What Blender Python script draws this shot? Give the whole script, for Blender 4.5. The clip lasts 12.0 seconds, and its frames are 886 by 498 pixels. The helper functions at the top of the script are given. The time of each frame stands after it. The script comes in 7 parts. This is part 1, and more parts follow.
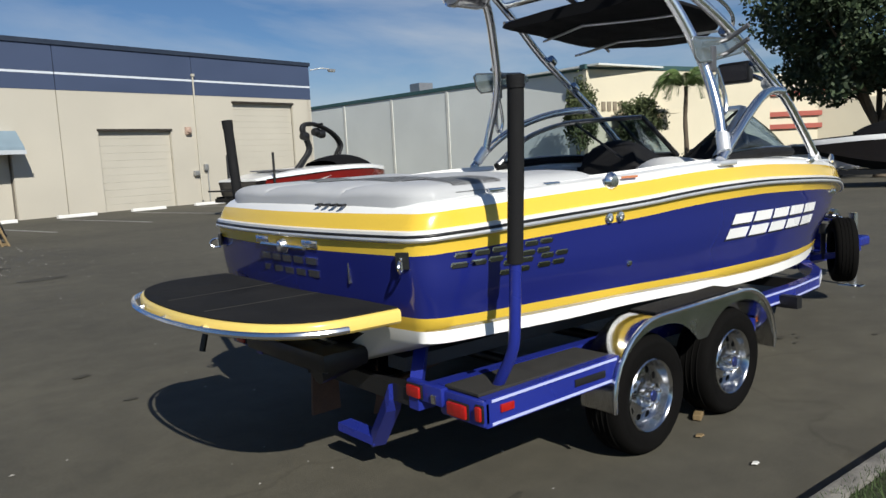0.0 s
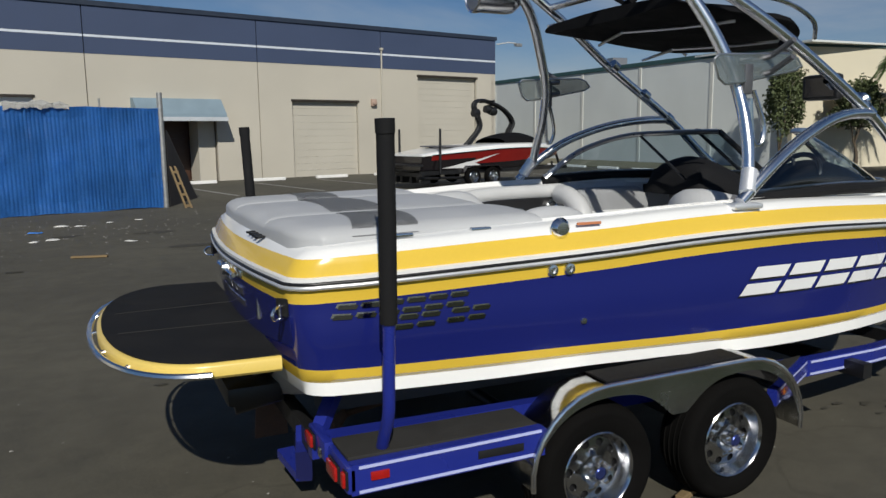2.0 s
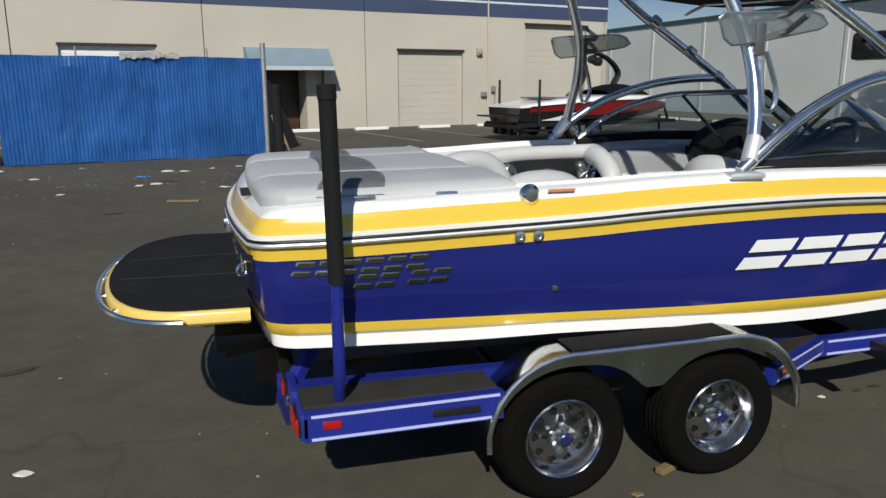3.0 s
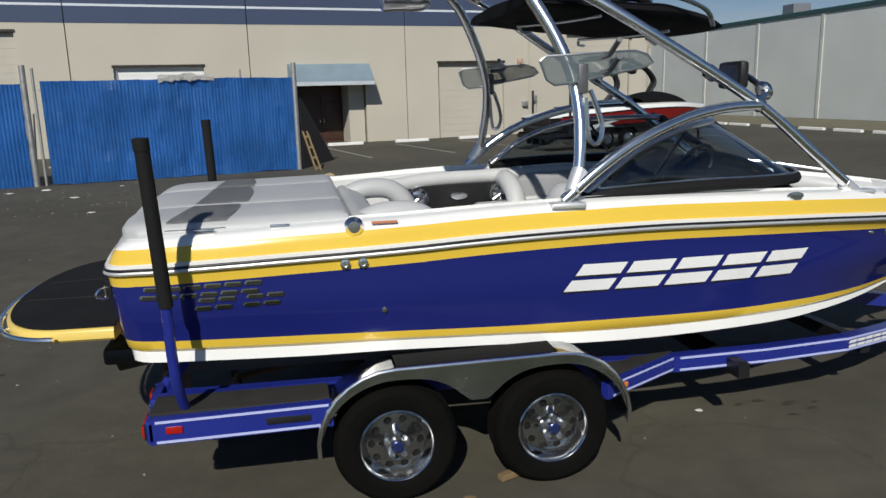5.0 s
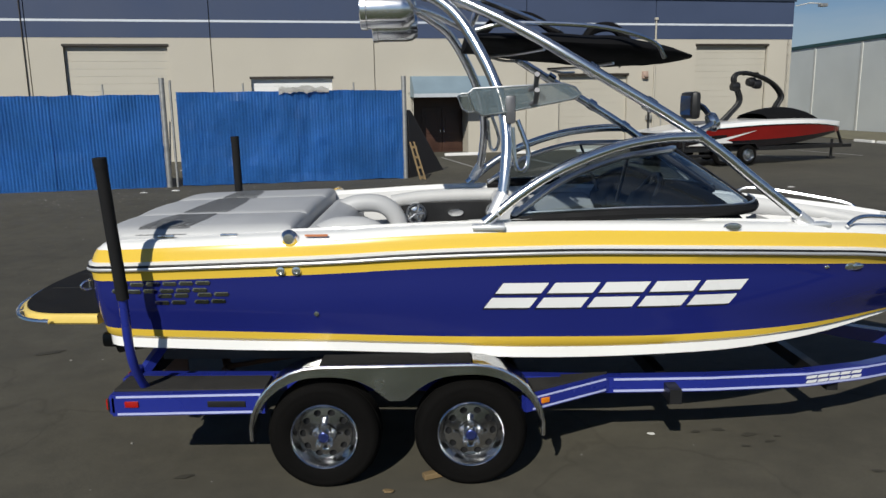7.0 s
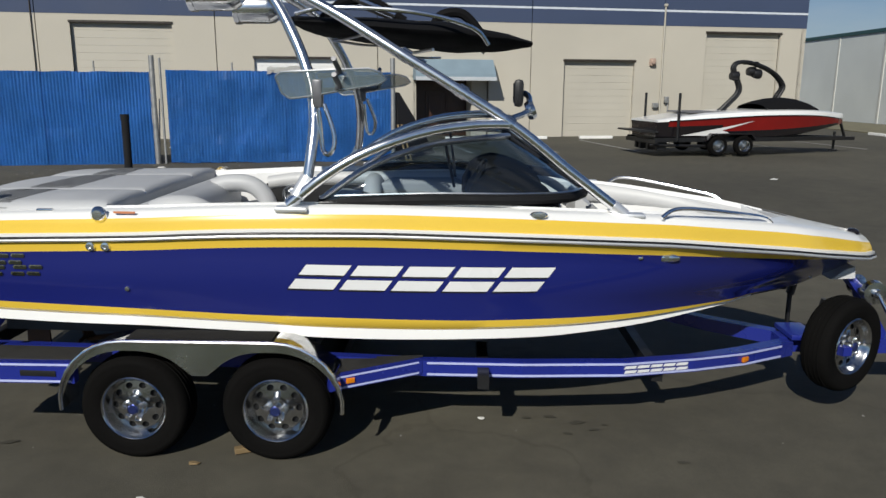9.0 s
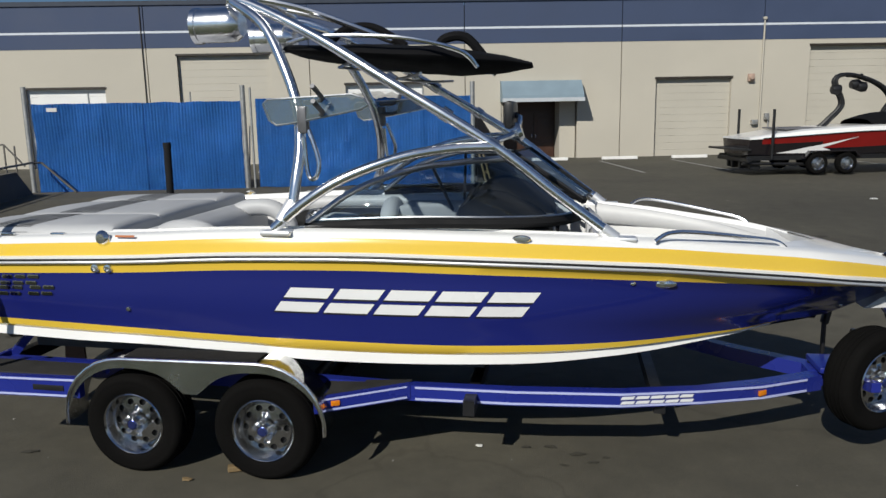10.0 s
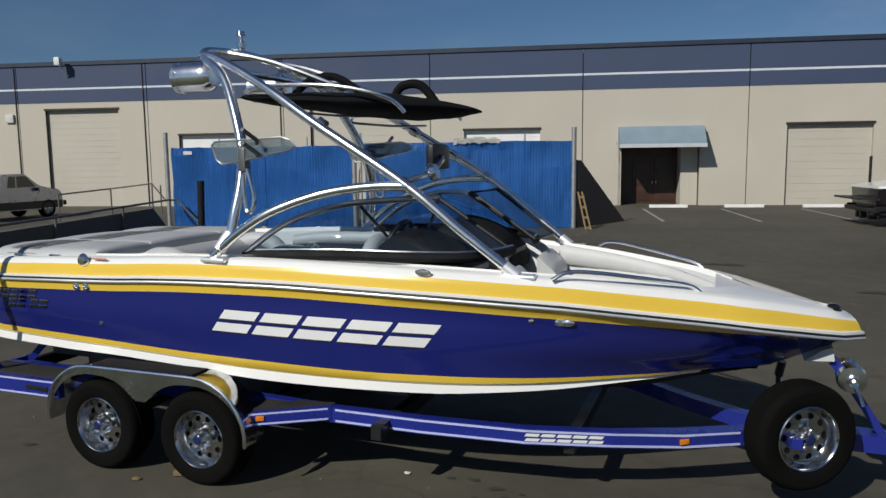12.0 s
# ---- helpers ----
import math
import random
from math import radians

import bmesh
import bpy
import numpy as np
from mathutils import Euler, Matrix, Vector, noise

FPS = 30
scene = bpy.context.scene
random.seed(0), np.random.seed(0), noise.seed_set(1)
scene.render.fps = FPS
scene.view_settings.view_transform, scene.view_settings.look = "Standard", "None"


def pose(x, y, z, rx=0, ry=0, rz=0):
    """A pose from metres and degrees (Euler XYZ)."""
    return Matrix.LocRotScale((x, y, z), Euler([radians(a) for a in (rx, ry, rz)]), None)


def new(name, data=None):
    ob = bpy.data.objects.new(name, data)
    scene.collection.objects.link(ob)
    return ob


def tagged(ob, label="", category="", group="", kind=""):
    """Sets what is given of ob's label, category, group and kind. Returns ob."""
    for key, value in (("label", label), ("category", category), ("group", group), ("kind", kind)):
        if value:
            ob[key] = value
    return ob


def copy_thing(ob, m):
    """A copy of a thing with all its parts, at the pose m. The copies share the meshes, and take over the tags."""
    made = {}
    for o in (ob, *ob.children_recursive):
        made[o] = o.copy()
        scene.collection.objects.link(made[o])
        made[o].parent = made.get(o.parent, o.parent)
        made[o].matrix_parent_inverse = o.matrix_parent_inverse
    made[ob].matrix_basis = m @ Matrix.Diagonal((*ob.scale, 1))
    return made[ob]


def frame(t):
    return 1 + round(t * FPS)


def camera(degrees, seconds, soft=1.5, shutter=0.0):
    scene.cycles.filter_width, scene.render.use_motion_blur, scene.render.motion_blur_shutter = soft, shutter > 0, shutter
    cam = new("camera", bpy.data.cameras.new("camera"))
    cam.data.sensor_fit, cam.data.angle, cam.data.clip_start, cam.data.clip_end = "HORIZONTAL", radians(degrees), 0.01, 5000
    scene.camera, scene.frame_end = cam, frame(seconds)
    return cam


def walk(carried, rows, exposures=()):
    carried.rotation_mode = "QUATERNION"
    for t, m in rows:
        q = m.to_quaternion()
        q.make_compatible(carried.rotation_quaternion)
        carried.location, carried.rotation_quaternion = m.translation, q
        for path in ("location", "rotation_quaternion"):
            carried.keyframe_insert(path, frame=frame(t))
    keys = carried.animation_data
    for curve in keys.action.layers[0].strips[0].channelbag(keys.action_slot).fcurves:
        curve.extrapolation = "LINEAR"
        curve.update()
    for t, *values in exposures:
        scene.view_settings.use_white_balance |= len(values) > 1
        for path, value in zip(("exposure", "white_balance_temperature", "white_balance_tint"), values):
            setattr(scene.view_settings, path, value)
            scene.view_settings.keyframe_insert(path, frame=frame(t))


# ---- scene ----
cam = camera(61.3, 12.0)
METRES, EYE, TILT, LEAN, TURN = 8.0, 1.65, 0.0, 0.0, -37.9
ROWS = [
    (0.0, 0.0, 0.0, 0.0, -0.35, -7.04, 2.85),
    (0.5, 0.0407, 0.0069, 0.0118, 3.02, -6.38, 1.45),
    (1.0, 0.0821, 0.0271, 0.0172, 4.8, -7.29, -0.97),
    (1.5, 0.122, 0.0416, 0.0228, 9.65, -8.02, -1.01),
    (2.0, 0.1565, 0.0615, 0.0324, 15.05, -8.75, 0.59),
    (2.5, 0.19, 0.079, 0.0372, 19.61, -11.7, 1.52),
    (3.0, 0.2357, 0.0843, 0.04, 23.93, -12.48, 0.16),
    (5.0, 0.3853, 0.1072, 0.0601, 28.79, -11.86, 1.55),
    (5.5, 0.4197, 0.1194, 0.0626, 34.82, -11.11, 1.38),
    (6.0, 0.4566, 0.129, 0.0656, 38.24, -10.44, -1.2),
    (6.5, 0.4953, 0.1367, 0.0695, 39.32, -10.86, 0.53),
    (8.5, 0.6302, 0.2215, 0.0712, 39.93, -11.02, 1.12),
    (9.0, 0.6585, 0.2525, 0.0706, 41.99, -12.16, -0.3),
    (9.5, 0.6904, 0.2835, 0.0709, 47.97, -14.44, -0.12),
    (10.0, 0.7166, 0.3191, 0.0709, 49.71, -10.47, 1.02),
    (10.5, 0.7468, 0.3529, 0.07, 53.93, -8.04, 0.42),
    (11.0, 0.7792, 0.3823, 0.0716, 56.4, -7.9, 1.92),
    (11.5, 0.8088, 0.4163, 0.0673, 56.61, -7.46, 0.34),
    (12.0, 0.8456, 0.445, 0.0653, 60.89, -6.9, 0.66),
]
walk(cam, [(t, pose(0, 0, EYE, TILT, LEAN, TURN) @ pose(METRES * x, METRES * y, METRES * z, 90 + pitch, roll, yaw)) for t, x, y, z, yaw, pitch, roll in ROWS],
     exposures=[(0.0, 0.0), (0.5, -0.14), (1.0, -0.50), (1.5, -0.52), (2.0, -0.48), (3.0, -0.33), (5.0, -0.42), (6.0, -0.41), (8.5, -0.39), (9.5, -0.34), (10.5, -0.45), (12.0, -0.52)])

# ---- world, sun, exposure ----
SUN_TRAVEL = Vector((0.335, 1.117, -0.86)).normalized()
world = bpy.data.worlds.new("sky")
scene.world = world
world.use_nodes = True
wn, wl = world.node_tree.nodes, world.node_tree.links
wn.clear()
w_out = wn.new("ShaderNodeOutputWorld")
w_bg = wn.new("ShaderNodeBackground")
w_sky = wn.new("ShaderNodeTexSky")
w_sky.sky_type = "NISHITA"
w_sky.sun_disc = False
w_sky.sun_elevation = math.asin(-SUN_TRAVEL.z)
w_sky.sun_rotation = math.atan2(-SUN_TRAVEL.x, -SUN_TRAVEL.y)
w_sky.air_density, w_sky.dust_density, w_sky.ozone_density = 1.0, 0.1, 5.0
w_geo = wn.new("ShaderNodeTexCoord")
w_map = wn.new("ShaderNodeMapping")
w_map.inputs["Scale"].default_value = (1.0, 1.0, 4.5)
w_map.inputs["Rotation"].default_value = (0.25, 0.1, 0.5)
w_noise = wn.new("ShaderNodeTexNoise")
w_noise.inputs["Scale"].default_value = 1.5
w_noise.inputs["Detail"].default_value = 7.0
w_noise.inputs["Roughness"].default_value = 0.55
w_noise.inputs["Distortion"].default_value = 0.4
w_ramp = wn.new("ShaderNodeValToRGB")
w_ramp.color_ramp.elements[0].position, w_ramp.color_ramp.elements[1].position = 0.50, 0.93
w_mix = wn.new("ShaderNodeMix")
w_mix.data_type = "RGBA"
w_mix.inputs["B"].default_value = (10.2, 10.9, 11.6, 1)
wl.new(w_geo.outputs["Generated"], w_map.inputs["Vector"])
wl.new(w_map.outputs["Vector"], w_noise.inputs["Vector"])
wl.new(w_noise.outputs["Fac"], w_ramp.inputs["Fac"])
w_tint = wn.new("ShaderNodeMix")
w_tint.data_type, w_tint.blend_type = "RGBA", "MULTIPLY"
w_tint.inputs["Factor"].default_value = 1.0
w_tint.inputs["B"].default_value = (0.85, 1.01, 1.19, 1)
wl.new(w_sky.outputs["Color"], w_tint.inputs["A"])
wl.new(w_tint.outputs["Result"], w_mix.inputs["A"])
w_sep = wn.new("ShaderNodeSeparateXYZ")
wl.new(w_geo.outputs["Generated"], w_sep.inputs["Vector"])
w_east = wn.new("ShaderNodeMapRange")
w_east.inputs["From Min"].default_value, w_east.inputs["From Max"].default_value = -0.25, 0.65
w_east.inputs["To Min"].default_value, w_east.inputs["To Max"].default_value = 0.25, 1.35
wl.new(w_sep.outputs["X"], w_east.inputs["Value"])
w_cover = wn.new("ShaderNodeMath")
w_cover.operation, w_cover.use_clamp = "MULTIPLY", True
wl.new(w_ramp.outputs["Color"], w_cover.inputs[0])
wl.new(w_east.outputs["Result"], w_cover.inputs[1])
wl.new(w_cover.outputs[0], w_mix.inputs["Factor"])
wl.new(w_mix.outputs["Result"], w_bg.inputs["Color"])
w_bg.inputs["Strength"].default_value = 0.054
wl.new(w_bg.outputs["Background"], w_out.inputs["Surface"])

sun_data = bpy.data.lights.new("sun", "SUN")
sun_data.energy, sun_data.angle, sun_data.color = 5.2, radians(0.53), (1.0, 0.972, 0.885)
sun = new("sun", sun_data)
sun.matrix_world = Matrix.Translation((0, -10, 30)) @ SUN_TRAVEL.to_track_quat("-Z", "Y").to_matrix().to_4x4()

# ---- materials ----


def mk(name, col, rough=0.5, metal=0.0, var=0.12, scale=3.0, bump=0.0, bscale=80.0, coat=0.0, island=0.0, spec=0.5):
    """A painted, woven, rubber or metal surface: colour that varies at two scales, with relief."""
    m = bpy.data.materials.new(name)
    m.use_nodes = True
    n, l = m.node_tree.nodes, m.node_tree.links
    p = n["Principled BSDF"]
    p.inputs["Roughness"].default_value, p.inputs["Metallic"].default_value = rough, metal
    p.inputs["Coat Weight"].default_value, p.inputs["Coat Roughness"].default_value = coat, 0.04
    p.inputs["Specular IOR Level"].default_value = spec
    tc = n.new("ShaderNodeTexCoord")
    big, fine = n.new("ShaderNodeTexNoise"), n.new("ShaderNodeTexNoise")
    big.inputs["Scale"].default_value, big.inputs["Detail"].default_value = scale, 5.0
    fine.inputs["Scale"].default_value, fine.inputs["Detail"].default_value = bscale, 3.0
    for t in (big, fine):
        l.new(tc.outputs["Object"], t.inputs["Vector"])
    add = n.new("ShaderNodeMath")
    add.operation = "MULTIPLY_ADD"
    l.new(fine.outputs["Fac"], add.inputs[0])
    add.inputs[1].default_value = 0.4
    l.new(big.outputs["Fac"], add.inputs[2])
    ramp = n.new("ShaderNodeValToRGB")
    e = ramp.color_ramp.elements
    e[0].position, e[1].position = 0.4, 1.0
    e[0].color = (*[c * (1 - var) for c in col], 1)
    e[1].color = (*[min(1, c * (1 + var)) for c in col], 1)
    l.new(add.outputs[0], ramp.inputs["Fac"])
    out = ramp.outputs["Color"]
    if island:
        info, hsv = n.new("ShaderNodeObjectInfo"), n.new("ShaderNodeHueSaturation")
        mul = n.new("ShaderNodeMapRange")
        mul.inputs["To Min"].default_value, mul.inputs["To Max"].default_value = 1 - island, 1 + island
        l.new(info.outputs["Random"], mul.inputs["Value"])
        l.new(mul.outputs["Result"], hsv.inputs["Value"])
        l.new(out, hsv.inputs["Color"])
        out = hsv.outputs["Color"]
    l.new(out, p.inputs["Base Color"])
    rr = n.new("ShaderNodeMapRange")
    rr.inputs["From Min"].default_value, rr.inputs["From Max"].default_value = 0.3, 0.7
    rr.inputs["To Min"].default_value, rr.inputs["To Max"].default_value = rough * 0.85, min(1.0, rough * 1.15)
    l.new(big.outputs["Fac"], rr.inputs["Value"])
    l.new(rr.outputs["Result"], p.inputs["Roughness"])
    if bump:
        b = n.new("ShaderNodeBump")
        b.inputs["Strength"].default_value, b.inputs["Distance"].default_value = 1.0, bump
        l.new(fine.outputs["Fac"], b.inputs["Height"])
        l.new(b.outputs["Normal"], p.inputs["Normal"])
    return m


def glassy(name, col, rough=0.02):
    m = bpy.data.materials.new(name)
    m.use_nodes = True
    n, l = m.node_tree.nodes, m.node_tree.links
    n.remove(n["Principled BSDF"])
    tr, gl, mix = n.new("ShaderNodeBsdfTransparent"), n.new("ShaderNodeBsdfGlossy"), n.new("ShaderNodeMixShader")
    lw, pw, ma = n.new("ShaderNodeLayerWeight"), n.new("ShaderNodeMath"), n.new("ShaderNodeMath")
    tr.inputs["Color"].default_value = (*col, 1)
    gl.inputs["Roughness"].default_value = rough
    lw.inputs["Blend"].default_value = 0.5
    pw.operation, ma.operation = "POWER", "MULTIPLY_ADD"
    pw.inputs[1].default_value, ma.inputs[1].default_value, ma.inputs[2].default_value = 5.0, 0.88, 0.10
    l.new(lw.outputs["Facing"], pw.inputs[0])
    l.new(pw.outputs[0], ma.inputs[0])
    l.new(ma.outputs[0], mix.inputs["Fac"])
    l.new(tr.outputs[0], mix.inputs[1])
    l.new(gl.outputs[0], mix.inputs[2])
    l.new(mix.outputs[0], n["Material Output"].inputs["Surface"])
    return m


BLUE = mk("blue_gelcoat", (0.012, 0.018, 0.155), 0.16, var=0.05, scale=0.8, coat=0.6)
YELLOW = mk("yellow_gelcoat", (0.80, 0.535, 0.06), 0.22, var=0.05, scale=0.8, coat=0.5)
WHITE = mk("white_gelcoat", (0.85, 0.845, 0.83), 0.22, var=0.04, scale=1.5, coat=0.4)
PLATFORM = mk("pale_yellow_gelcoat", (0.82, 0.60, 0.15), 0.3, var=0.06, scale=0.9, coat=0.3)
# hull underside: near-black colour deepens the shade under the boats
BOTTOM = mk("shade_black_hull_bottom", (0.009, 0.009, 0.010), 0.45, var=0.12, scale=2.0)
CHROME = mk("polished_aluminium", (0.94, 0.94, 0.945), 0.22, 1.0, var=0.04, scale=6.0)
MIRROR = mk("mirror_polished_steel", (0.84, 0.84, 0.84), 0.10, 1.0, var=0.05, scale=8.0)
DASH = mk("black_dash_vinyl", (0.008, 0.008, 0.009), 0.75, spec=0.25, var=0.2, scale=6.0, bump=0.0006, bscale=220)
DARKCHROME = mk("dark_chrome", (0.30, 0.30, 0.32), 0.10, 1.0, var=0.1, scale=14.0)
HUBBLUE = mk("blue_hub_cap", (0.05, 0.07, 0.24), 0.2, 0.7)
RIMS = mk("chrome_rim", (0.50, 0.51, 0.53), 0.17, 1.0, var=0.05, scale=9.0)
SKIRT = mk("brushed_skirt_steel", (0.62, 0.63, 0.61), 0.24, 1.0, var=0.08, scale=6.0)
BRIGHT = mk("satin_bright_metal", (0.95, 0.95, 0.95), 0.42, 0.75, var=0.03)
STEEL = mk("stainless_steel", (0.70, 0.71, 0.72), 0.2, 1.0, var=0.06, scale=9.0)
ALU = mk("brushed_aluminium", (0.62, 0.63, 0.65), 0.32, 1.0, var=0.08, scale=9.0)
BLACK = mk("black_trim", (0.012, 0.012, 0.013), 0.4, var=0.2, scale=9.0)
RUBBER = mk("tyre_rubber", (0.0048, 0.0045, 0.0043), 0.9, spec=0.08, var=0.3, scale=6.0, bump=0.001, bscale=120)
FOAM = mk("black_foam_sleeve", (0.011, 0.011, 0.012), 0.85, spec=0.25, var=0.25, scale=8.0, bump=0.001, bscale=150)
CANVAS = mk("black_canvas", (0.006, 0.006, 0.007), 0.9, spec=0.15, var=0.25, scale=5.0, bump=0.001, bscale=300)
VINYL = mk("grey_vinyl", (0.47, 0.475, 0.485), 0.5, var=0.08, scale=3.0, bump=0.0006, bscale=220)
VINYL_LIGHT = mk("pale_vinyl", (0.54, 0.54, 0.54), 0.48, var=0.07, scale=3.0, bump=0.0006, bscale=220)
VINYL_MID = mk("mid_grey_vinyl", (0.30, 0.305, 0.315), 0.5, var=0.1, scale=4.0, bump=0.0006, bscale=220)
VINYL_DARK = mk("charcoal_vinyl", (0.13, 0.13, 0.14), 0.5, var=0.12, scale=4.0, bump=0.0006, bscale=220)
CARPET = mk("grey_carpet", (0.10, 0.10, 0.105), 0.95, var=0.2, scale=5.0, bump=0.002, bscale=350)
GRIP = mk("black_grip_mat", (0.012, 0.012, 0.013), 0.9, spec=0.2, var=0.25, scale=4.0, bump=0.0015, bscale=260)
TREAD = mk("grey_tread_mat", (0.032, 0.031, 0.030), 0.9, spec=0.2, var=0.25, scale=6.0, bump=0.0015, bscale=260)
TRAILER = mk("blue_trailer_paint", (0.016, 0.027, 0.235), 0.28, var=0.08, scale=2.0, coat=0.3)
PINSTRIPE = mk("pale_blue_pinstripe", (0.48, 0.52, 0.80), 0.35, var=0.05)
REDLENS = mk("red_lens", (0.36, 0.012, 0.010), 0.15, var=0.2, scale=30.0, coat=0.5)
AMBER = mk("amber_lens", (0.75, 0.22, 0.01), 0.15, var=0.2, scale=30.0, coat=0.5)
RUST = mk("rusty_steel", (0.10, 0.055, 0.035), 0.8, var=0.4, scale=9.0, bump=0.001)
DECAL = mk("white_decal", (0.82, 0.82, 0.82), 0.3, var=0.03)
GLASS = glassy("tinted_glass", (0.58, 0.68, 0.74))
DIRTY = mk("scuffed_grey_metal", (0.35, 0.35, 0.36), 0.4, 0.8, var=0.2, scale=12.0)
FORK = mk("dark_grey_metal", (0.16, 0.16, 0.17), 0.45, 0.6, var=0.15, scale=12.0)
STUCCO = mk("beige_wall_paint", (0.505, 0.468, 0.395), 0.85, var=0.07, scale=0.35, bump=0.004, bscale=45)
BAND = mk("slate_blue_wall_paint", (0.045, 0.066, 0.128), 0.7, var=0.10, scale=0.5, bump=0.003, bscale=45)
STRIPE = mk("pale_wall_stripe", (0.62, 0.66, 0.72), 0.7, var=0.06)
ROLLDOOR = mk("beige_rollup_door", (0.495, 0.462, 0.392), 0.6, var=0.06, scale=0.6)
BROWNMETAL = mk("dark_brown_frame", (0.035, 0.028, 0.022), 0.5, var=0.2)
DOORWOOD = mk("dark_brown_door", (0.055, 0.025, 0.016), 0.4, var=0.3, scale=2.0)
AWNING = mk("slate_blue_awning", (0.20, 0.27, 0.32), 0.7, var=0.12, scale=1.5, bump=0.001)
AWNEDGE = mk("pale_awning_edge", (0.50, 0.53, 0.56), 0.7, var=0.1)
GREYWALL = mk("grey_concrete_panel", (0.65, 0.675, 0.655), 0.85, var=0.08, scale=0.3, bump=0.003, bscale=40)
CREAM = mk("cream_wall_paint", (0.66, 0.60, 0.46), 0.85, var=0.07, scale=0.3, bump=0.003, bscale=40)
GREENTRIM = mk("dark_green_roof_trim", (0.035, 0.085, 0.085), 0.6, var=0.15)
TARP = mk("blue_corrugated_panel", (0.036, 0.178, 0.54), 0.36, var=0.28, scale=0.9, bump=0.001, bscale=20)
GALV = mk("galvanised_post", (0.42, 0.42, 0.41), 0.5, 0.7, var=0.2, scale=9.0)
KERBSTONE = mk("weathered_kerb_concrete", (0.18, 0.168, 0.15), 0.9, var=0.4, scale=7.0, bump=0.006, bscale=40)
FROST = mk("frosted_plastic", (0.24, 0.28, 0.28), 0.12, 0.5, var=0.1, scale=14.0)
FROST.node_tree.nodes["Principled BSDF"].inputs["Alpha"].default_value = 0.55
WHITEPAINT = mk("white_road_paint", (0.75, 0.74, 0.71), 0.8, var=0.12, scale=6.0, bump=0.001)
FADED = mk("faded_road_paint", (0.30, 0.295, 0.28), 0.9, var=0.4, scale=4.0)
TIMBER = mk("bare_timber", (0.21, 0.145, 0.07), 0.8, var=0.25, scale=5.0, bump=0.001)
REDGEL = mk("red_gelcoat", (0.21, 0.009, 0.008), 0.2, var=0.1, coat=0.5)
BLACKGEL = mk("black_gelcoat", (0.012, 0.010, 0.012), 0.2, var=0.1, coat=0.5)
LEAF = mk("dark_green_leaves", (0.028, 0.048, 0.018), 0.7, var=0.6, scale=1.5)
LEAF2 = mk("olive_leaves", (0.075, 0.095, 0.035), 0.7, var=0.5, scale=1.5)
PALMLEAF = mk("palm_leaves", (0.11, 0.17, 0.05), 0.6, var=0.4, scale=2.0)
BARK = mk("brown_bark", (0.11, 0.085, 0.06), 0.95, var=0.3, scale=3.0, bump=0.01, bscale=20)
GRASSM = mk("grass_blades", (0.05, 0.085, 0.022), 0.8, var=0.5, scale=3.0)
SILVER = mk("silver_car_paint", (0.50, 0.50, 0.51), 0.3, 0.5, var=0.06, coat=0.5)
LITTER = mk("pale_paper_litter", (0.62, 0.61, 0.58), 0.9, var=0.1)
REDBAND = mk("red_wall_paint", (0.38, 0.10, 0.075), 0.8, var=0.1)


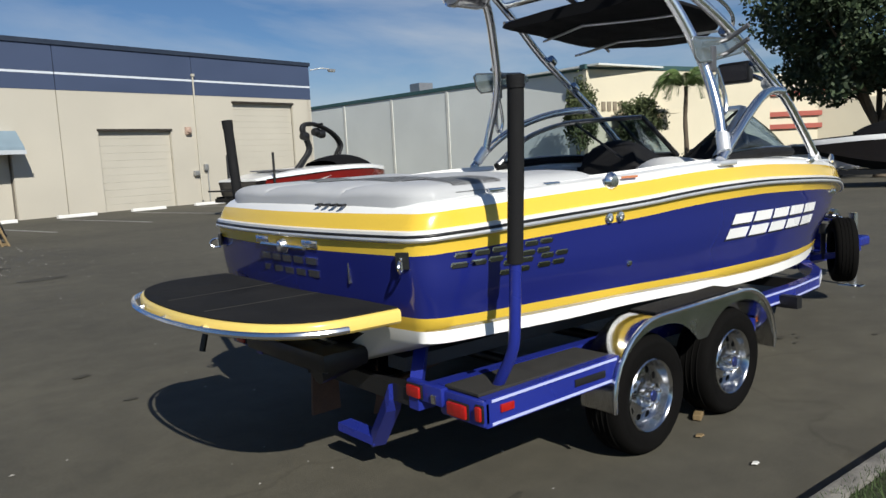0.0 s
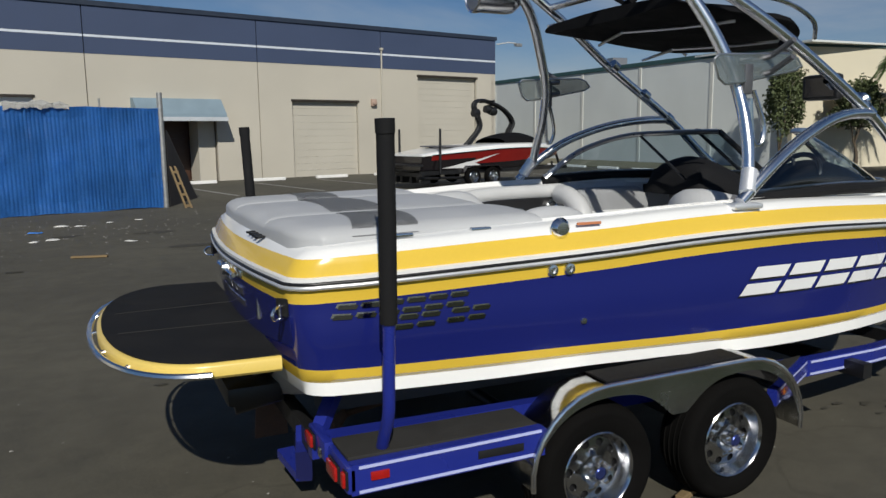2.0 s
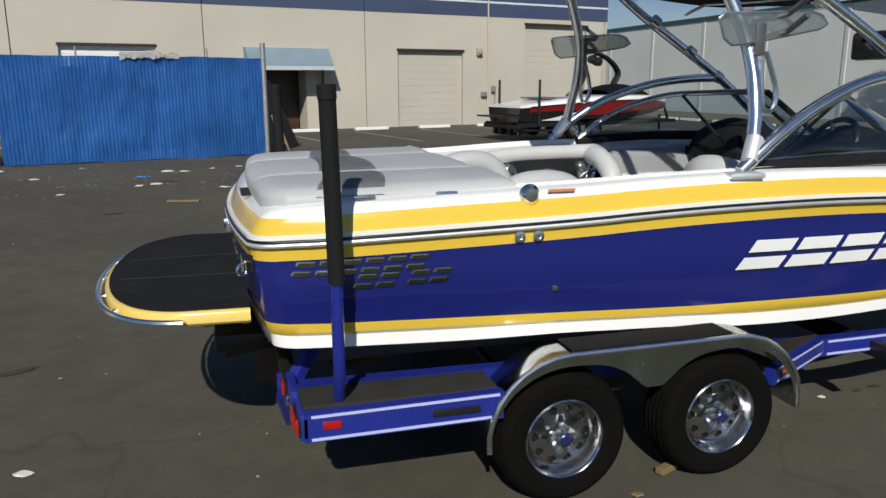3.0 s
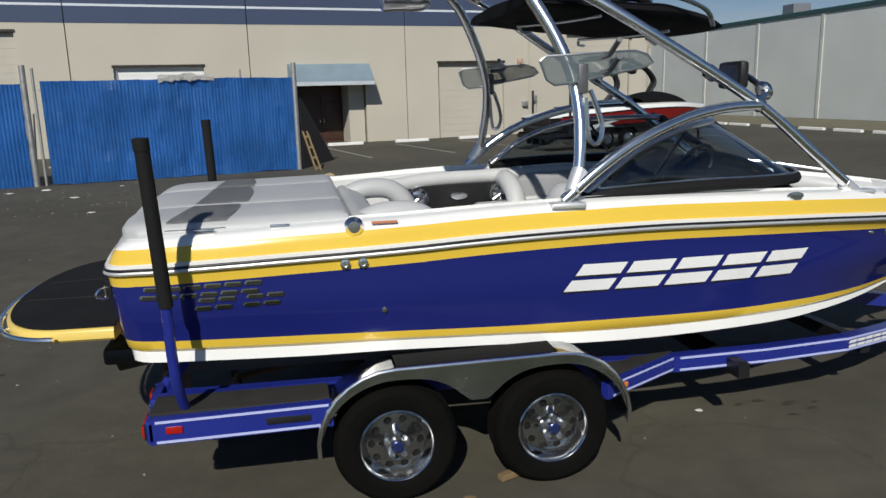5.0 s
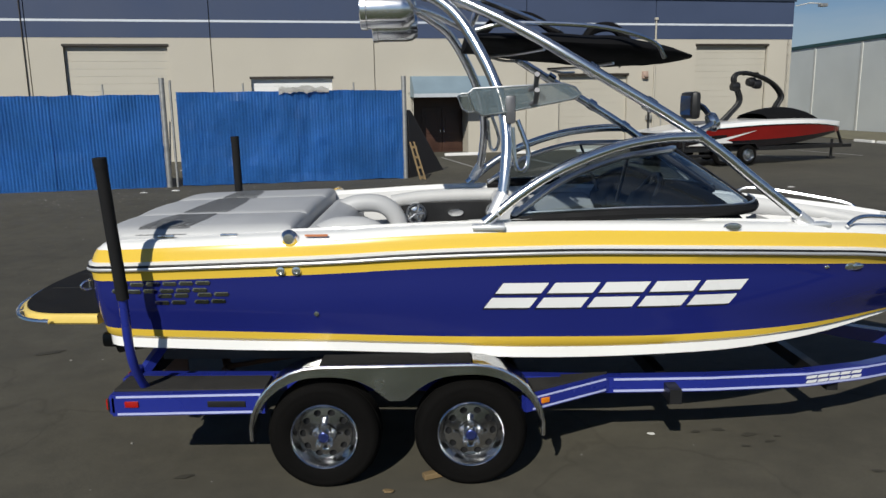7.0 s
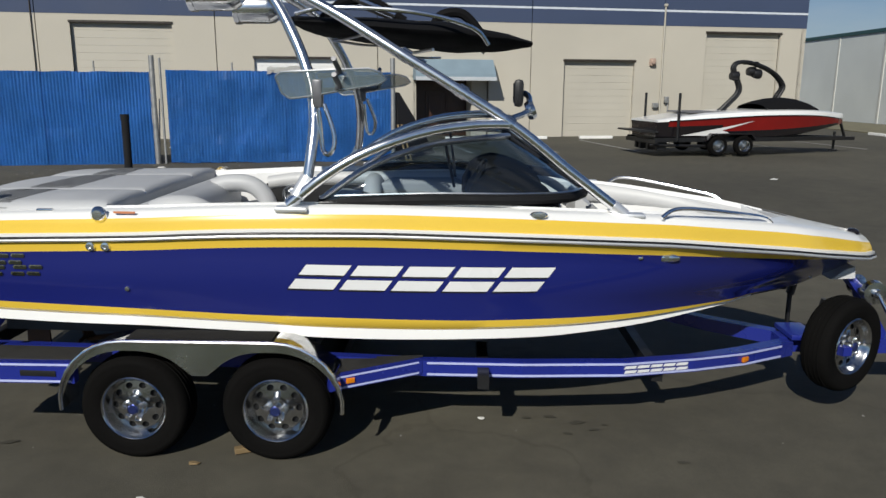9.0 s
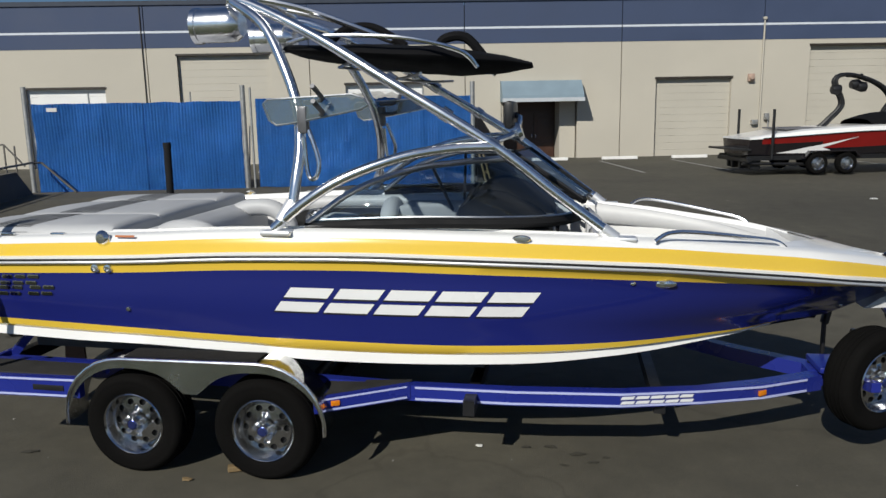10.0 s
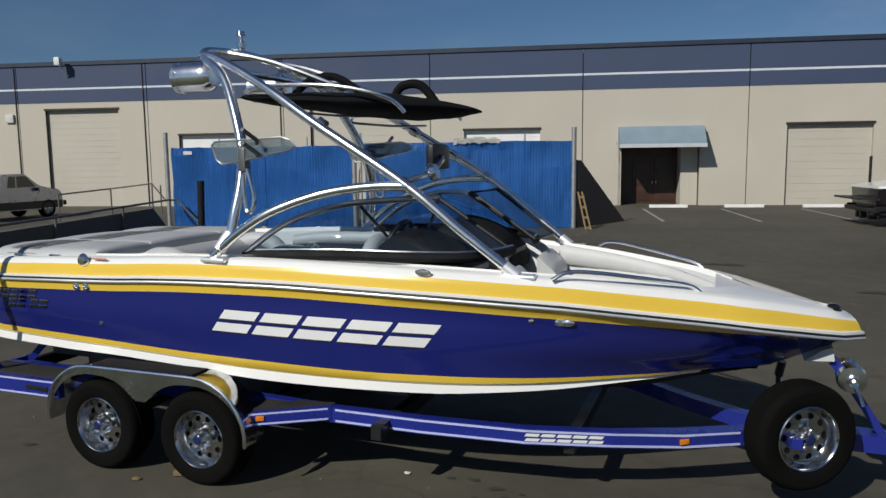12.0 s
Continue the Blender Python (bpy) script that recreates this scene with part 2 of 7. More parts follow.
def asphalt(name, k):
    m = bpy.data.materials.new(name)
    m.use_nodes = True
    n, l = m.node_tree.nodes, m.node_tree.links
    p = n["Principled BSDF"]
    tc = n.new("ShaderNodeTexCoord")

    def noise_tex(scale, detail=4.0, rough=0.6, dist=0.0):
        t = n.new("ShaderNodeTexNoise")
        t.inputs["Scale"].default_value, t.inputs["Detail"].default_value = scale, detail
        t.inputs["Roughness"].default_value, t.inputs["Distortion"].default_value = rough, dist
        l.new(tc.outputs["Object"], t.inputs["Vector"])
        return t.outputs["Fac"]

    def ramp(src, *stops):
        r = n.new("ShaderNodeValToRGB")
        e = r.color_ramp.elements
        e[0].position, e[0].color = stops[0][0], (*stops[0][1], 1)
        e[1].position, e[1].color = stops[-1][0], (*stops[-1][1], 1)
        l.new(src, r.inputs["Fac"])
        return r.outputs["Color"]

    def mul(a, b):
        x = n.new("ShaderNodeMix")
        x.data_type, x.blend_type = "RGBA", "MULTIPLY"
        x.inputs["Factor"].default_value = 1.0
        l.new(a, x.inputs["A"])
        l.new(b, x.inputs["B"])
        return x.outputs["Result"]

    base = ramp(noise_tex(0.22, 6.0), (0.3, (0.060 * k, 0.055 * k, 0.042 * k)), (0.72, (0.102 * k, 0.093 * k, 0.069 * k)))
    grain = noise_tex(140.0, 3.0, 0.7)
    g = ramp(grain, (0.3, (0.72, 0.72, 0.72)), (0.7, (1.25, 1.24, 1.22)))
    mid = ramp(noise_tex(3.0, 5.0, 0.65), (0.3, (0.80, 0.80, 0.80)), (0.7, (1.14, 1.14, 1.13)))
    spots = ramp(noise_tex(1.1, 2.0, 0.5, 0.6), (0.70, (1, 1, 1)), (0.80, (0.62, 0.60, 0.58)))
    v = n.new("ShaderNodeTexVoronoi")
    v.feature = "DISTANCE_TO_EDGE"
    v.inputs["Scale"].default_value, v.inputs["Randomness"].default_value = 0.16, 1.0
    wob = n.new("ShaderNodeTexNoise")
    wob.inputs["Scale"].default_value, wob.inputs["Detail"].default_value = 1.3, 5.0
    l.new(tc.outputs["Object"], wob.inputs["Vector"])
    vm = n.new("ShaderNodeVectorMath")
    vm.operation = "ADD"
    l.new(tc.outputs["Object"], vm.inputs[0])
    l.new(wob.outputs["Color"], vm.inputs[1])
    l.new(vm.outputs[0], v.inputs["Vector"])
    crack = ramp(v.outputs["Distance"], (0.0, (0.80, 0.79, 0.78)), (0.004, (1, 1, 1)))
    l.new(mul(mul(mul(base, g), mul(mid, spots)), crack), p.inputs["Base Color"])
    p.inputs["Roughness"].default_value = 0.88
    b = n.new("ShaderNodeBump")
    b.inputs["Strength"].default_value, b.inputs["Distance"].default_value = 0.8, 0.004
    l.new(grain, b.inputs["Height"])
    l.new(b.outputs["Normal"], p.inputs["Normal"])
    return m


ASPHALT = asphalt("worn_asphalt", 1.0)
OIL = asphalt("oil_stained_asphalt", 0.62)

# ---- mesh tools ----
CY = 3.65          # the tow boat's middle line at its stern
ORIGIN = {}
SKEWED = set()     # things that stand a little askew: drawn square, then turned


def flare(x):
    """How much broader the half-breadth is than drawn, once the thing is turned."""
    return 0.042 * (x - 2.0) - 0.05



def root(name, at, label, category, group="", kind=""):
    """An empty at the base of a thing."""
    ob = new(name)
    ob.location = at
    ob.empty_display_size = 0.1
    ORIGIN[ob] = Vector(at)
    return tagged(ob, label, category, group, kind)


def part(name, bm, material, parent=None, label="", smooth=True, at=None, plain=False):
    """One bmesh, drawn in world metres, as one object under a thing or a part."""
    me = bpy.data.meshes.new(name)
    bmesh.ops.recalc_face_normals(bm, faces=bm.faces)
    o = ORIGIN[parent] if parent is not None else Vector(at if at is not None else (0, 0, 0))
    top = parent
    while top is not None and top.parent is not None:
        top = top.parent
    if top in SKEWED and not plain:
        for v in bm.verts:
            h = v.co.y - CY
            v.co.y += (1 if h > 0 else -1) * flare(v.co.x) * min(1.0, abs(h) / 0.3)
    bmesh.ops.translate(bm, verts=bm.verts, vec=-o)
    if smooth:
        for f in bm.faces:
            f.smooth = True
        for e in bm.edges:
            if len(e.link_faces) == 2 and e.calc_face_angle(0) > 0.7:
                e.smooth = False
    bm.to_mesh(me)
    bm.free()
    for m in material if isinstance(material, (list, tuple)) else (material,):
        me.materials.append(m)
    ob = new(name, me)
    if parent is not None:
        ob.parent = parent
        if parent.type == "MESH":
            ob.matrix_parent_inverse = Matrix.Identity(4)
    else:
        ob.location = o
    ORIGIN[ob] = o
    if label:
        ob["label"] = label
    return ob


def box(bm, c, s, rz=0.0, bevel=0.0, m=None, idx=0):
    """A box of size s round c, turned by rz degrees, with bevelled edges."""
    t = Matrix.Translation(c) @ Matrix.Rotation(radians(rz), 4, "Z") @ Matrix.Diagonal((*s, 1))
    if m is not None:
        t = m @ t
    r = bmesh.ops.create_cube(bm, size=1.0, matrix=t)
    fs = {f for v in r["verts"] for f in v.link_faces}
    for f in fs:
        f.material_index = idx
    if bevel:
        es = list({e for v in r["verts"] for e in v.link_edges})
        bmesh.ops.bevel(bm, geom=es, offset=bevel, segments=2, affect="EDGES", profile=0.6)
    return bm


def nb():
    return bmesh.new()


def spline(pts, n=12):
    """A smooth line through points."""
    p = [Vector(q) for q in pts]
    out = []
    for i in range(len(p) - 1):
        a, b, c, d = p[max(i - 1, 0)], p[i], p[i + 1], p[min(i + 2, len(p) - 1)]
        for k in range(n):
            t = k / n
            out.append(0.5 * ((2 * b) + (c - a) * t + (2 * a - 5 * b + 4 * c - d) * t * t + (3 * b - a - 3 * c + d) * t ** 3))
    return out + [p[-1]]


def tube(bm, pts, r, seg=10, caps=True, idx=0, flat=1.0):
    """A round bar along points; r is a number or one a point."""
    pts = [Vector(p) for p in pts]
    rs = r if isinstance(r, (list, tuple)) else [r] * len(pts)
    rings, up = [], Vector((0, 0, 1))
    side = None
    for i, p in enumerate(pts):
        d = (pts[min(i + 1, len(pts) - 1)] - pts[max(i - 1, 0)]).normalized()
        if side is None:
            side = d.cross(up if abs(d.z) < 0.95 else Vector((1, 0, 0))).normalized()
        side = (side - d * side.dot(d)).normalized()
        o = d.cross(side)
        rings.append([bm.verts.new(p + rs[i] * (math.cos(a) * side + math.sin(a) * o * flat)) for a in [2 * math.pi * k / seg for k in range(seg)]])
    fs = []
    for a, b in zip(rings, rings[1:]):
        for k in range(seg):
            fs.append(bm.faces.new((a[k], a[(k + 1) % seg], b[(k + 1) % seg], b[k])))
    if caps:
        fs += [bm.faces.new(rings[0][::-1]), bm.faces.new(rings[-1])]
    for f in fs:
        f.material_index = idx
    return bm


def lathe(bm, profile, m, seg=32, idx=0):
    """A profile of (radius, height) turned round z and placed by m."""
    rings = []
    for r, h in profile:
        if r < 1e-5:
            rings.append([bm.verts.new(m @ Vector((0, 0, h)))])
        else:
            rings.append([bm.verts.new(m @ Vector((r * math.cos(2 * math.pi * k / seg), r * math.sin(2 * math.pi * k / seg), h))) for k in range(seg)])
    for a, b in zip(rings, rings[1:]):
        for k in range(seg):
            k2 = (k + 1) % seg
            if len(a) == 1 and len(b) == 1:
                continue
            if len(a) == 1:
                f = bm.faces.new((a[0], b[k], b[k2]))
            elif len(b) == 1:
                f = bm.faces.new((a[k], a[k2], b[0]))
            else:
                f = bm.faces.new((a[k], a[k2], b[k2], b[k]))
            f.material_index = idx
    return bm


def prism(bm, outline, extrude, idx=0):
    """A closed outline of points pushed along a vector."""
    a = [bm.verts.new(p) for p in outline]
    b = [bm.verts.new(Vector(p) + Vector(extrude)) for p in outline]
    fs = [bm.faces.new(a[::-1]), bm.faces.new(b)]
    for i in range(len(a)):
        j = (i + 1) % len(a)
        fs.append(bm.faces.new((a[i], a[j], b[j], b[i])))
    for f in fs:
        f.material_index = idx
    return bm


def cushion(bm, x0, x1, y0, y1, z0, z1, r=0.05, puff=0.03, n=8, idx=0, top=None):
    """A soft pad: rounded edges and a swollen top."""
    grid = {}
    for i in range(n + 1):
        for j in range(n + 1):
            a, b = i / n, j / n
            e = min(a, 1 - a) * (x1 - x0)
            g = min(b, 1 - b) * (y1 - y0)
            d = min(e, g, r) / r
            drop = (1 - math.sqrt(max(0.0, 1 - (1 - d) ** 2))) * r
            x, y = x0 + a * (x1 - x0), y0 + b * (y1 - y0)
            z = z1 - drop + puff * 16 * a * (1 - a) * b * (1 - b) * 0.5
            if top:
                z += top(x, y)
            grid[i, j] = bm.verts.new((x, y, z))
    low = {}
    for i in range(n + 1):
        for j in range(n + 1):
            if i in (0, n) or j in (0, n):
                v = grid[i, j].co
                low[i, j] = bm.verts.new((v.x, v.y, z0 + (top(v.x, v.y) if top else 0)))
    fs = []
    for i in range(n):
        for j in range(n):
            fs.append(bm.faces.new((grid[i, j], grid[i + 1, j], grid[i + 1, j + 1], grid[i, j + 1])))
    for i in range(n):
        for j in (0, n):
            fs.append(bm.faces.new((grid[i, j], grid[i + 1, j], low[i + 1, j], low[i, j])))
            fs.append(bm.faces.new((grid[j, i], grid[j, i + 1], low[j, i + 1], low[j, i])))
    for f in fs:
        f.material_index = idx
    return bm


def curve_of(table):
    """A smooth function through (x, value) pairs (cubic Hermite)."""
    xs, ys = np.array([q[0] for q in table], float), np.array([q[1] for q in table], float)
    d = np.diff(ys) / np.diff(xs)
    m = np.concatenate(([d[0]], (d[:-1] + d[1:]) / 2, [d[-1]]))

    def f(x):
        x = min(max(x, xs[0]), xs[-1])
        i = min(int(np.searchsorted(xs, x, side="right")) - 1, len(xs) - 2)
        h = xs[i + 1] - xs[i]
        t = (x - xs[i]) / h
        return float((2 * t ** 3 - 3 * t * t + 1) * ys[i] + (t ** 3 - 2 * t * t + t) * h * m[i] + (-2 * t ** 3 + 3 * t * t) * ys[i + 1] + (t ** 3 - t * t) * h * m[i + 1])
    return f

# ---- ground ----
YARD_ANGLE = 14.26
YARD = Matrix.Translation((0, 32.17, -0.04)) @ Matrix.Rotation(radians(YARD_ANGLE), 4, "Z")


def yard(u, v, z=0.0):
    """A place given along and across the long warehouse's front."""
    return YARD @ Vector((u, v, z))


def ground_sheet():
    bm = nb()
    xs = [-900, -200, -60, -30] + list(np.linspace(-20, 40, 61)) + [60, 120, 300, 900]
    ys = [1.47, 1.6] + list(np.linspace(2.0, 42, 41)) + [60, 120, 300, 900]
    g = [[bm.verts.new((x, y, 0.006 * noise.noise((x * 0.35, y * 0.35, 0)) - 0.006 if 2 < y < 40 else -0.006)) for x in xs] for y in ys]
    for a, b in zip(g, g[1:]):
        for i in range(len(xs) - 1):
            bm.faces.new((a[i], a[i + 1], b[i + 1], b[i]))
    return tagged(part("ground", bm, ASPHALT), "worn grey asphalt yard with stains and cracks", "ground", kind="structure")


ground_sheet()


def verge():
    """The planted strip behind the kerb, and the land beyond it."""
    bm = nb()
    xs = [-900, -100, -30] + list(np.linspace(-12, 14, 53)) + [40, 100, 900]
    ys = [-900, -100, -30, -10] + list(np.linspace(-6, 1.385, 25))
    g = [[bm.verts.new((x, y, 0.10 + (0.02 * noise.noise((x * 1.7, y * 1.7, 3)) if -8 < y < 1.3 else 0.0))) for x in xs] for y in ys]
    for a, b in zip(g, g[1:]):
        for i in range(len(xs) - 1):
            bm.faces.new((a[i], a[i + 1], b[i + 1], b[i]))
    m = mk("lawn_soil", (0.035, 0.045, 0.016), 0.95, var=0.5, scale=3.0, bump=0.01, bscale=50)
    tagged(part("lawn", bm, m), "mown green grass verge behind the kerb", "lawn", kind="structure")
    bm = nb()
    for k in range(16000):
        x, y = random.uniform(-1, 8), 1.425 - 1.0 * random.random() ** 1.7
        h, a, w = random.uniform(0.02, 0.07), random.uniform(0, 6.28), 0.004
        dx, dy = math.cos(a), math.sin(a)
        lean = Vector((random.uniform(-0.03, 0.03), random.uniform(-0.03, 0.03), h))
        b0 = Vector((x, y, 0.09))
        bm.faces.new([bm.verts.new(b0 + Vector((dx * w, dy * w, 0))), bm.verts.new(b0 - Vector((dx * w, dy * w, 0))), bm.verts.new(b0 + lean)])
    tagged(part("grass", bm, GRASSM, smooth=False), "short green grass blades along the kerb", "grass", kind="stuff")


verge()


def kerb():
    k = root("kerb", (0, 1.4, 0), "pale concrete kerb beside the asphalt yard", "kerb", kind="structure")
    me = None
    for i in range(-6, 13):
        x = i * 1.8
        if me is None:
            bm = nb()
            box(bm, (x, 1.4275, 0.03), (1.785, 0.10, 0.19), bevel=0.022)
            ob = part("kerb_stone", bm, KERBSTONE, k)
            me = ob.data
            x_first = x
        else:
            ob = new("kerb_stone", me)
            ob.parent = k
            ob.location = (x - x_first, 0, 0)


kerb()

# ---- long warehouse with roll-up doors ----


def wall_panel(u0, u1, z0, z1, holes, v0=0.0, v1=0.25, idx=0):
    """A wall slab in warehouse measures, with openings (u0, u1, z0, z1) that go through."""
    bm = nb()
    us = sorted({u0, u1, *[min(max(h[k], u0), u1) for h in holes for k in (0, 1)]})
    for a, b in zip(us, us[1:]):
        if b - a < 1e-4:
            continue
        mid = (a + b) / 2
        cuts = sorted([(h[2], h[3]) for h in holes if h[0] < mid < h[1]])
        z = z0
        for c0, c1 in cuts + [(z1, z1)]:
            c0, c1 = max(min(c0, z1), z0), max(min(c1, z1), z0)
            if c0 - z > 1e-4:
                box(bm, ((a + b) / 2, (v0 + v1) / 2, (z + c0) / 2), (b - a, v1 - v0, c0 - z), m=YARD, idx=idx)
            z = max(z, c1)
    bmesh.ops.remove_doubles(bm, verts=bm.verts, dist=1e-4)
    return bm


DOORS = [(-40.0, -36.1, 4.8), (-33.2, -29.2, 4.8), (-26.25, -22.3, 4.8), (-19.2, -15.75, 3.47), (-12.55, -8.55, 4.82), (-5.25, -1.8, 3.47), (8.72, 12.2, 3.5), (15.75, 19.65, 4.86)]
ENTRY = (1.75, 5.15, 2.75)
HOLES = [(a, b, -0.2, h) for a, b, h in DOORS] + [(ENTRY[0], ENTRY[1], -0.2, ENTRY[2])]
JOINTS = [-41.6, -34.65, -27.7, -20.75, -13.85, -6.8, 0.08, 7.12, 13.55, 21.0]


def warehouse():
    wh = root("warehouse", yard(0, 0, 0.04), "long beige tilt-up warehouse with a slate blue top band", "warehouse")
    for a, b in zip(JOINTS, JOINTS[1:]):
        part("wall_panel", wall_panel(a + 0.02, b - 0.02, -0.3, 5.16, HOLES), STUCCO, wh, smooth=False)
        part("top_band", wall_panel(a + 0.02, b - 0.02, 5.16, 6.96, [], -0.01, 0.25), BAND, wh, "slate blue painted band", smooth=False)
        part("stripe", wall_panel(a + 0.02, b - 0.02, 5.79, 5.88, [], -0.016, -0.008), STRIPE, wh, "pale painted stripe", smooth=False)
    part("parapet_cap", wall_panel(JOINTS[0], 21.05, 6.96, 7.15, [], -0.07, 0.35), mk("dark_parapet_metal", (0.022, 0.032, 0.055), 0.5, var=0.15), wh, "dark metal parapet cap", smooth=False)
    part("joint_backing", wall_panel(JOINTS[0], 20.9, -0.3, 6.8, HOLES, 0.12, 0.3), mk("joint_filler", (0.30, 0.27, 0.225), 0.9), wh, smooth=False)
    bm = nb()
    box(bm, (-10.3, 20, 3.4), (62.0, 0.3, 6.9), m=YARD)
    box(bm, (20.85, 10, 3.4), (0.25, 20, 6.9), m=YARD)
    box(bm, (-41.4, 10, 3.4), (0.3, 20, 6.9), m=YARD)
    part("rear_wall", bm, STUCCO, wh, smooth=False)
    bm = nb()
    box(bm, (-10.3, 10.1, 6.6), (62.0, 19.6, 0.1), m=YARD)
    part("roof", bm, BAND, wh, smooth=False)
    for a, b, h in DOORS:
        white = h < 3.6 and b < 0
        n = int(h / 0.32)
        bm = nb()
        box(bm, ((a + b) / 2, 0.24, h / 2), (b - a, 0.03, h), m=YARD)
        door = part("rollup_door", bm, WHITE if white else ROLLDOOR, wh, "white ribbed roll-up door" if white else "beige ribbed roll-up door", smooth=False)
        for k in range(n + 1):
            z0, z1 = k * h / (n + 1), (k + 1) * h / (n + 1)
            bm = nb()
            box(bm, ((a + b) / 2, 0.20, (z0 + z1) / 2), (b - a, 0.05, z1 - z0 - 0.004), m=YARD, bevel=0.004)
            part("slat", bm, WHITE if white else ROLLDOOR, door, smooth=False)
        bm = nb()
        box(bm, ((a + b) / 2, 0.02, h + 0.04), (b - a + 0.1, 0.12, 0.10), m=YARD, bevel=0.01)
        box(bm, (a - 0.03, 0.06, h / 2), (0.07, 0.10, h), m=YARD)
        part("door_frame", bm, BROWNMETAL, door, "dark door head and jamb", smooth=False)
    # entrance recess
    a, b, h = ENTRY
    bm = nb()
    box(bm, (a - 0.02, 0.75, h / 2), (0.12, 1.5, h + 0.2), m=YARD)
    box(bm, (4.75, 0.8, h / 2), (0.72, 1.1, h + 0.2), m=YARD)
    box(bm, ((a + b) / 2, 0.75, h + 0.02), (b - a + 0.4, 1.5, 0.08), m=YARD)
    part("recess", bm, STUCCO, wh, smooth=False)
    # back wall of the recess: door brown stands in for the shade there
    bm = nb()
    box(bm, ((a + b) / 2, 1.5, h / 2), (b - a + 0.4, 0.12, h + 0.3), m=YARD)
    part("shaded_recess_back", bm, DOORWOOD, wh, "entrance recess back wall, its shade put into dark brown", smooth=False)
    for k in range(2):
        u = 2.9 + 0.98 * k
        bm = nb()
        box(bm, (u, 1.42, 1.08), (0.94, 0.05, 2.12), m=YARD, bevel=0.01)
        d = part("entrance_door", bm, DOORWOOD, wh, "dark brown panelled entrance door", smooth=False)
        for zc, zh in ((0.45, 0.55), (1.4, 0.95)):
            bm = nb()
            box(bm, (u, 1.39, zc), (0.66, 0.03, zh), m=YARD, bevel=0.012)
            part("door_panel", bm, DOORWOOD, d, smooth=False)
        bm = nb()
        box(bm, (u + (0.4 if k == 0 else -0.4), 1.36, 1.02), (0.03, 0.06, 0.16), m=YARD, bevel=0.01)
        part("door_handle", bm, STEEL, d, smooth=False)
    # awning
    bm = nb()
    prof = [(0.0, 3.52), (-0.35, 3.50), (-0.95, 2.86), (-1.02, 2.58), (-0.98, 2.58), (-0.90, 2.84), (-0.32, 3.44), (0.0, 3.46)]
    prism(bm, [yard(1.65, v, z) for v, z in prof], yard(5.25, 0) - yard(1.65, 0))
    for u in (1.65, 5.21):
        prism(bm, [yard(u, v, z) for v, z in [(0, 3.47), (-0.33, 3.45), (-0.91, 2.82), (-0.96, 2.60), (0.0, 2.60)]], yard(u + 0.04, 0) - yard(u, 0))
    aw = part("awning", bm, AWNING, wh, "slate blue fabric awning over the entrance", smooth=False)
    bm = nb()
    box(bm, (3.45, -1.03, 2.66), (3.64, 0.02, 0.16), m=YARD)
    part("valance", bm, AWNEDGE, aw, "pale awning valance", smooth=False)
    # rain pipe, meter boxes and lights
    bm = nb()
    tube(bm, [yard(13.55, -0.07, z) for z in (0.2, 2.0, 4.0, 6.0)], 0.04)
    box(bm, (13.55, -0.08, 6.08), (0.16, 0.12, 0.12), m=YARD, bevel=0.02)
    part("downpipe", bm, ROLLDOOR, wh, "beige rain downpipe with a hopper")
    bm = nb()
    tube(bm, [yard(13.95, -0.08, z) for z in (0.1, 0.8, 1.6)], 0.03)
    box(bm, (13.3, -0.1, 1.5), (0.28, 0.18, 0.22), m=YARD, bevel=0.02)
    box(bm, (13.85, -0.1, 1.75), (0.2, 0.16, 0.3), m=YARD, bevel=0.02)
    part("meter_box", bm, GALV, wh)
    bm = nb()
    box(bm, (13.05, -0.08, 3.5), (0.28, 0.16, 0.34), m=YARD, bevel=0.03)
    lathe(bm, [(0.0, 0.1), (0.1, 0.08), (0.13, 0.0), (0.0, 0.0)], YARD @ Matrix.Translation((13.05, -0.16, 3.5)) @ Matrix.Rotation(radians(90), 4, "X"), 14)
    part("alarm_bell", bm, mk("faded_alarm", (0.42, 0.30, 0.24), 0.6), wh, "faded pale alarm bell box")
    bm = nb()
    tube(bm, [yard(21.0, -0.1, 6.75), yard(21.5, -0.5, 6.85), yard(21.9, -0.7, 6.8)], 0.03)
    box(bm, (22.0, -0.75, 6.72), (0.4, 0.25, 0.16), m=YARD, bevel=0.04)
    part("corner_floodlight", bm, GALV, wh)
    bm = nb()
    tube(bm, [yard(-24.9, -0.02, 6.4), yard(-24.9, -0.35, 6.7), yard(-25.0, -0.5, 6.95)], 0.04)
    box(bm, (-25.0, -0.5, 7.1), (0.3, 0.3, 0.4), m=YARD, bevel=0.06)
    part("parapet_floodlight", bm, mk("white_lamp_housing", (0.7, 0.7, 0.7), 0.5), wh)
    for u in (-27.80, -20.93, -13.99):
        bm = nb()
        tube(bm, [yard(u, -0.035, 0.0), yard(u, -0.035, 6.9)], 0.024)
        part("conduit", bm, BROWNMETAL, wh, "thin dark conduit")
    for u, z in ((-28.18, 4.44),):
        bm = nb()
        box(bm, (u, -0.06, z), (0.45, 0.14, 0.4), m=YARD, bevel=0.03)
        part("wall_box", bm, mk("pale_wall_box", (0.6, 0.58, 0.53), 0.6), wh)


warehouse()

# ---- grey tilt-up building behind, and the cream front that faces the street ----


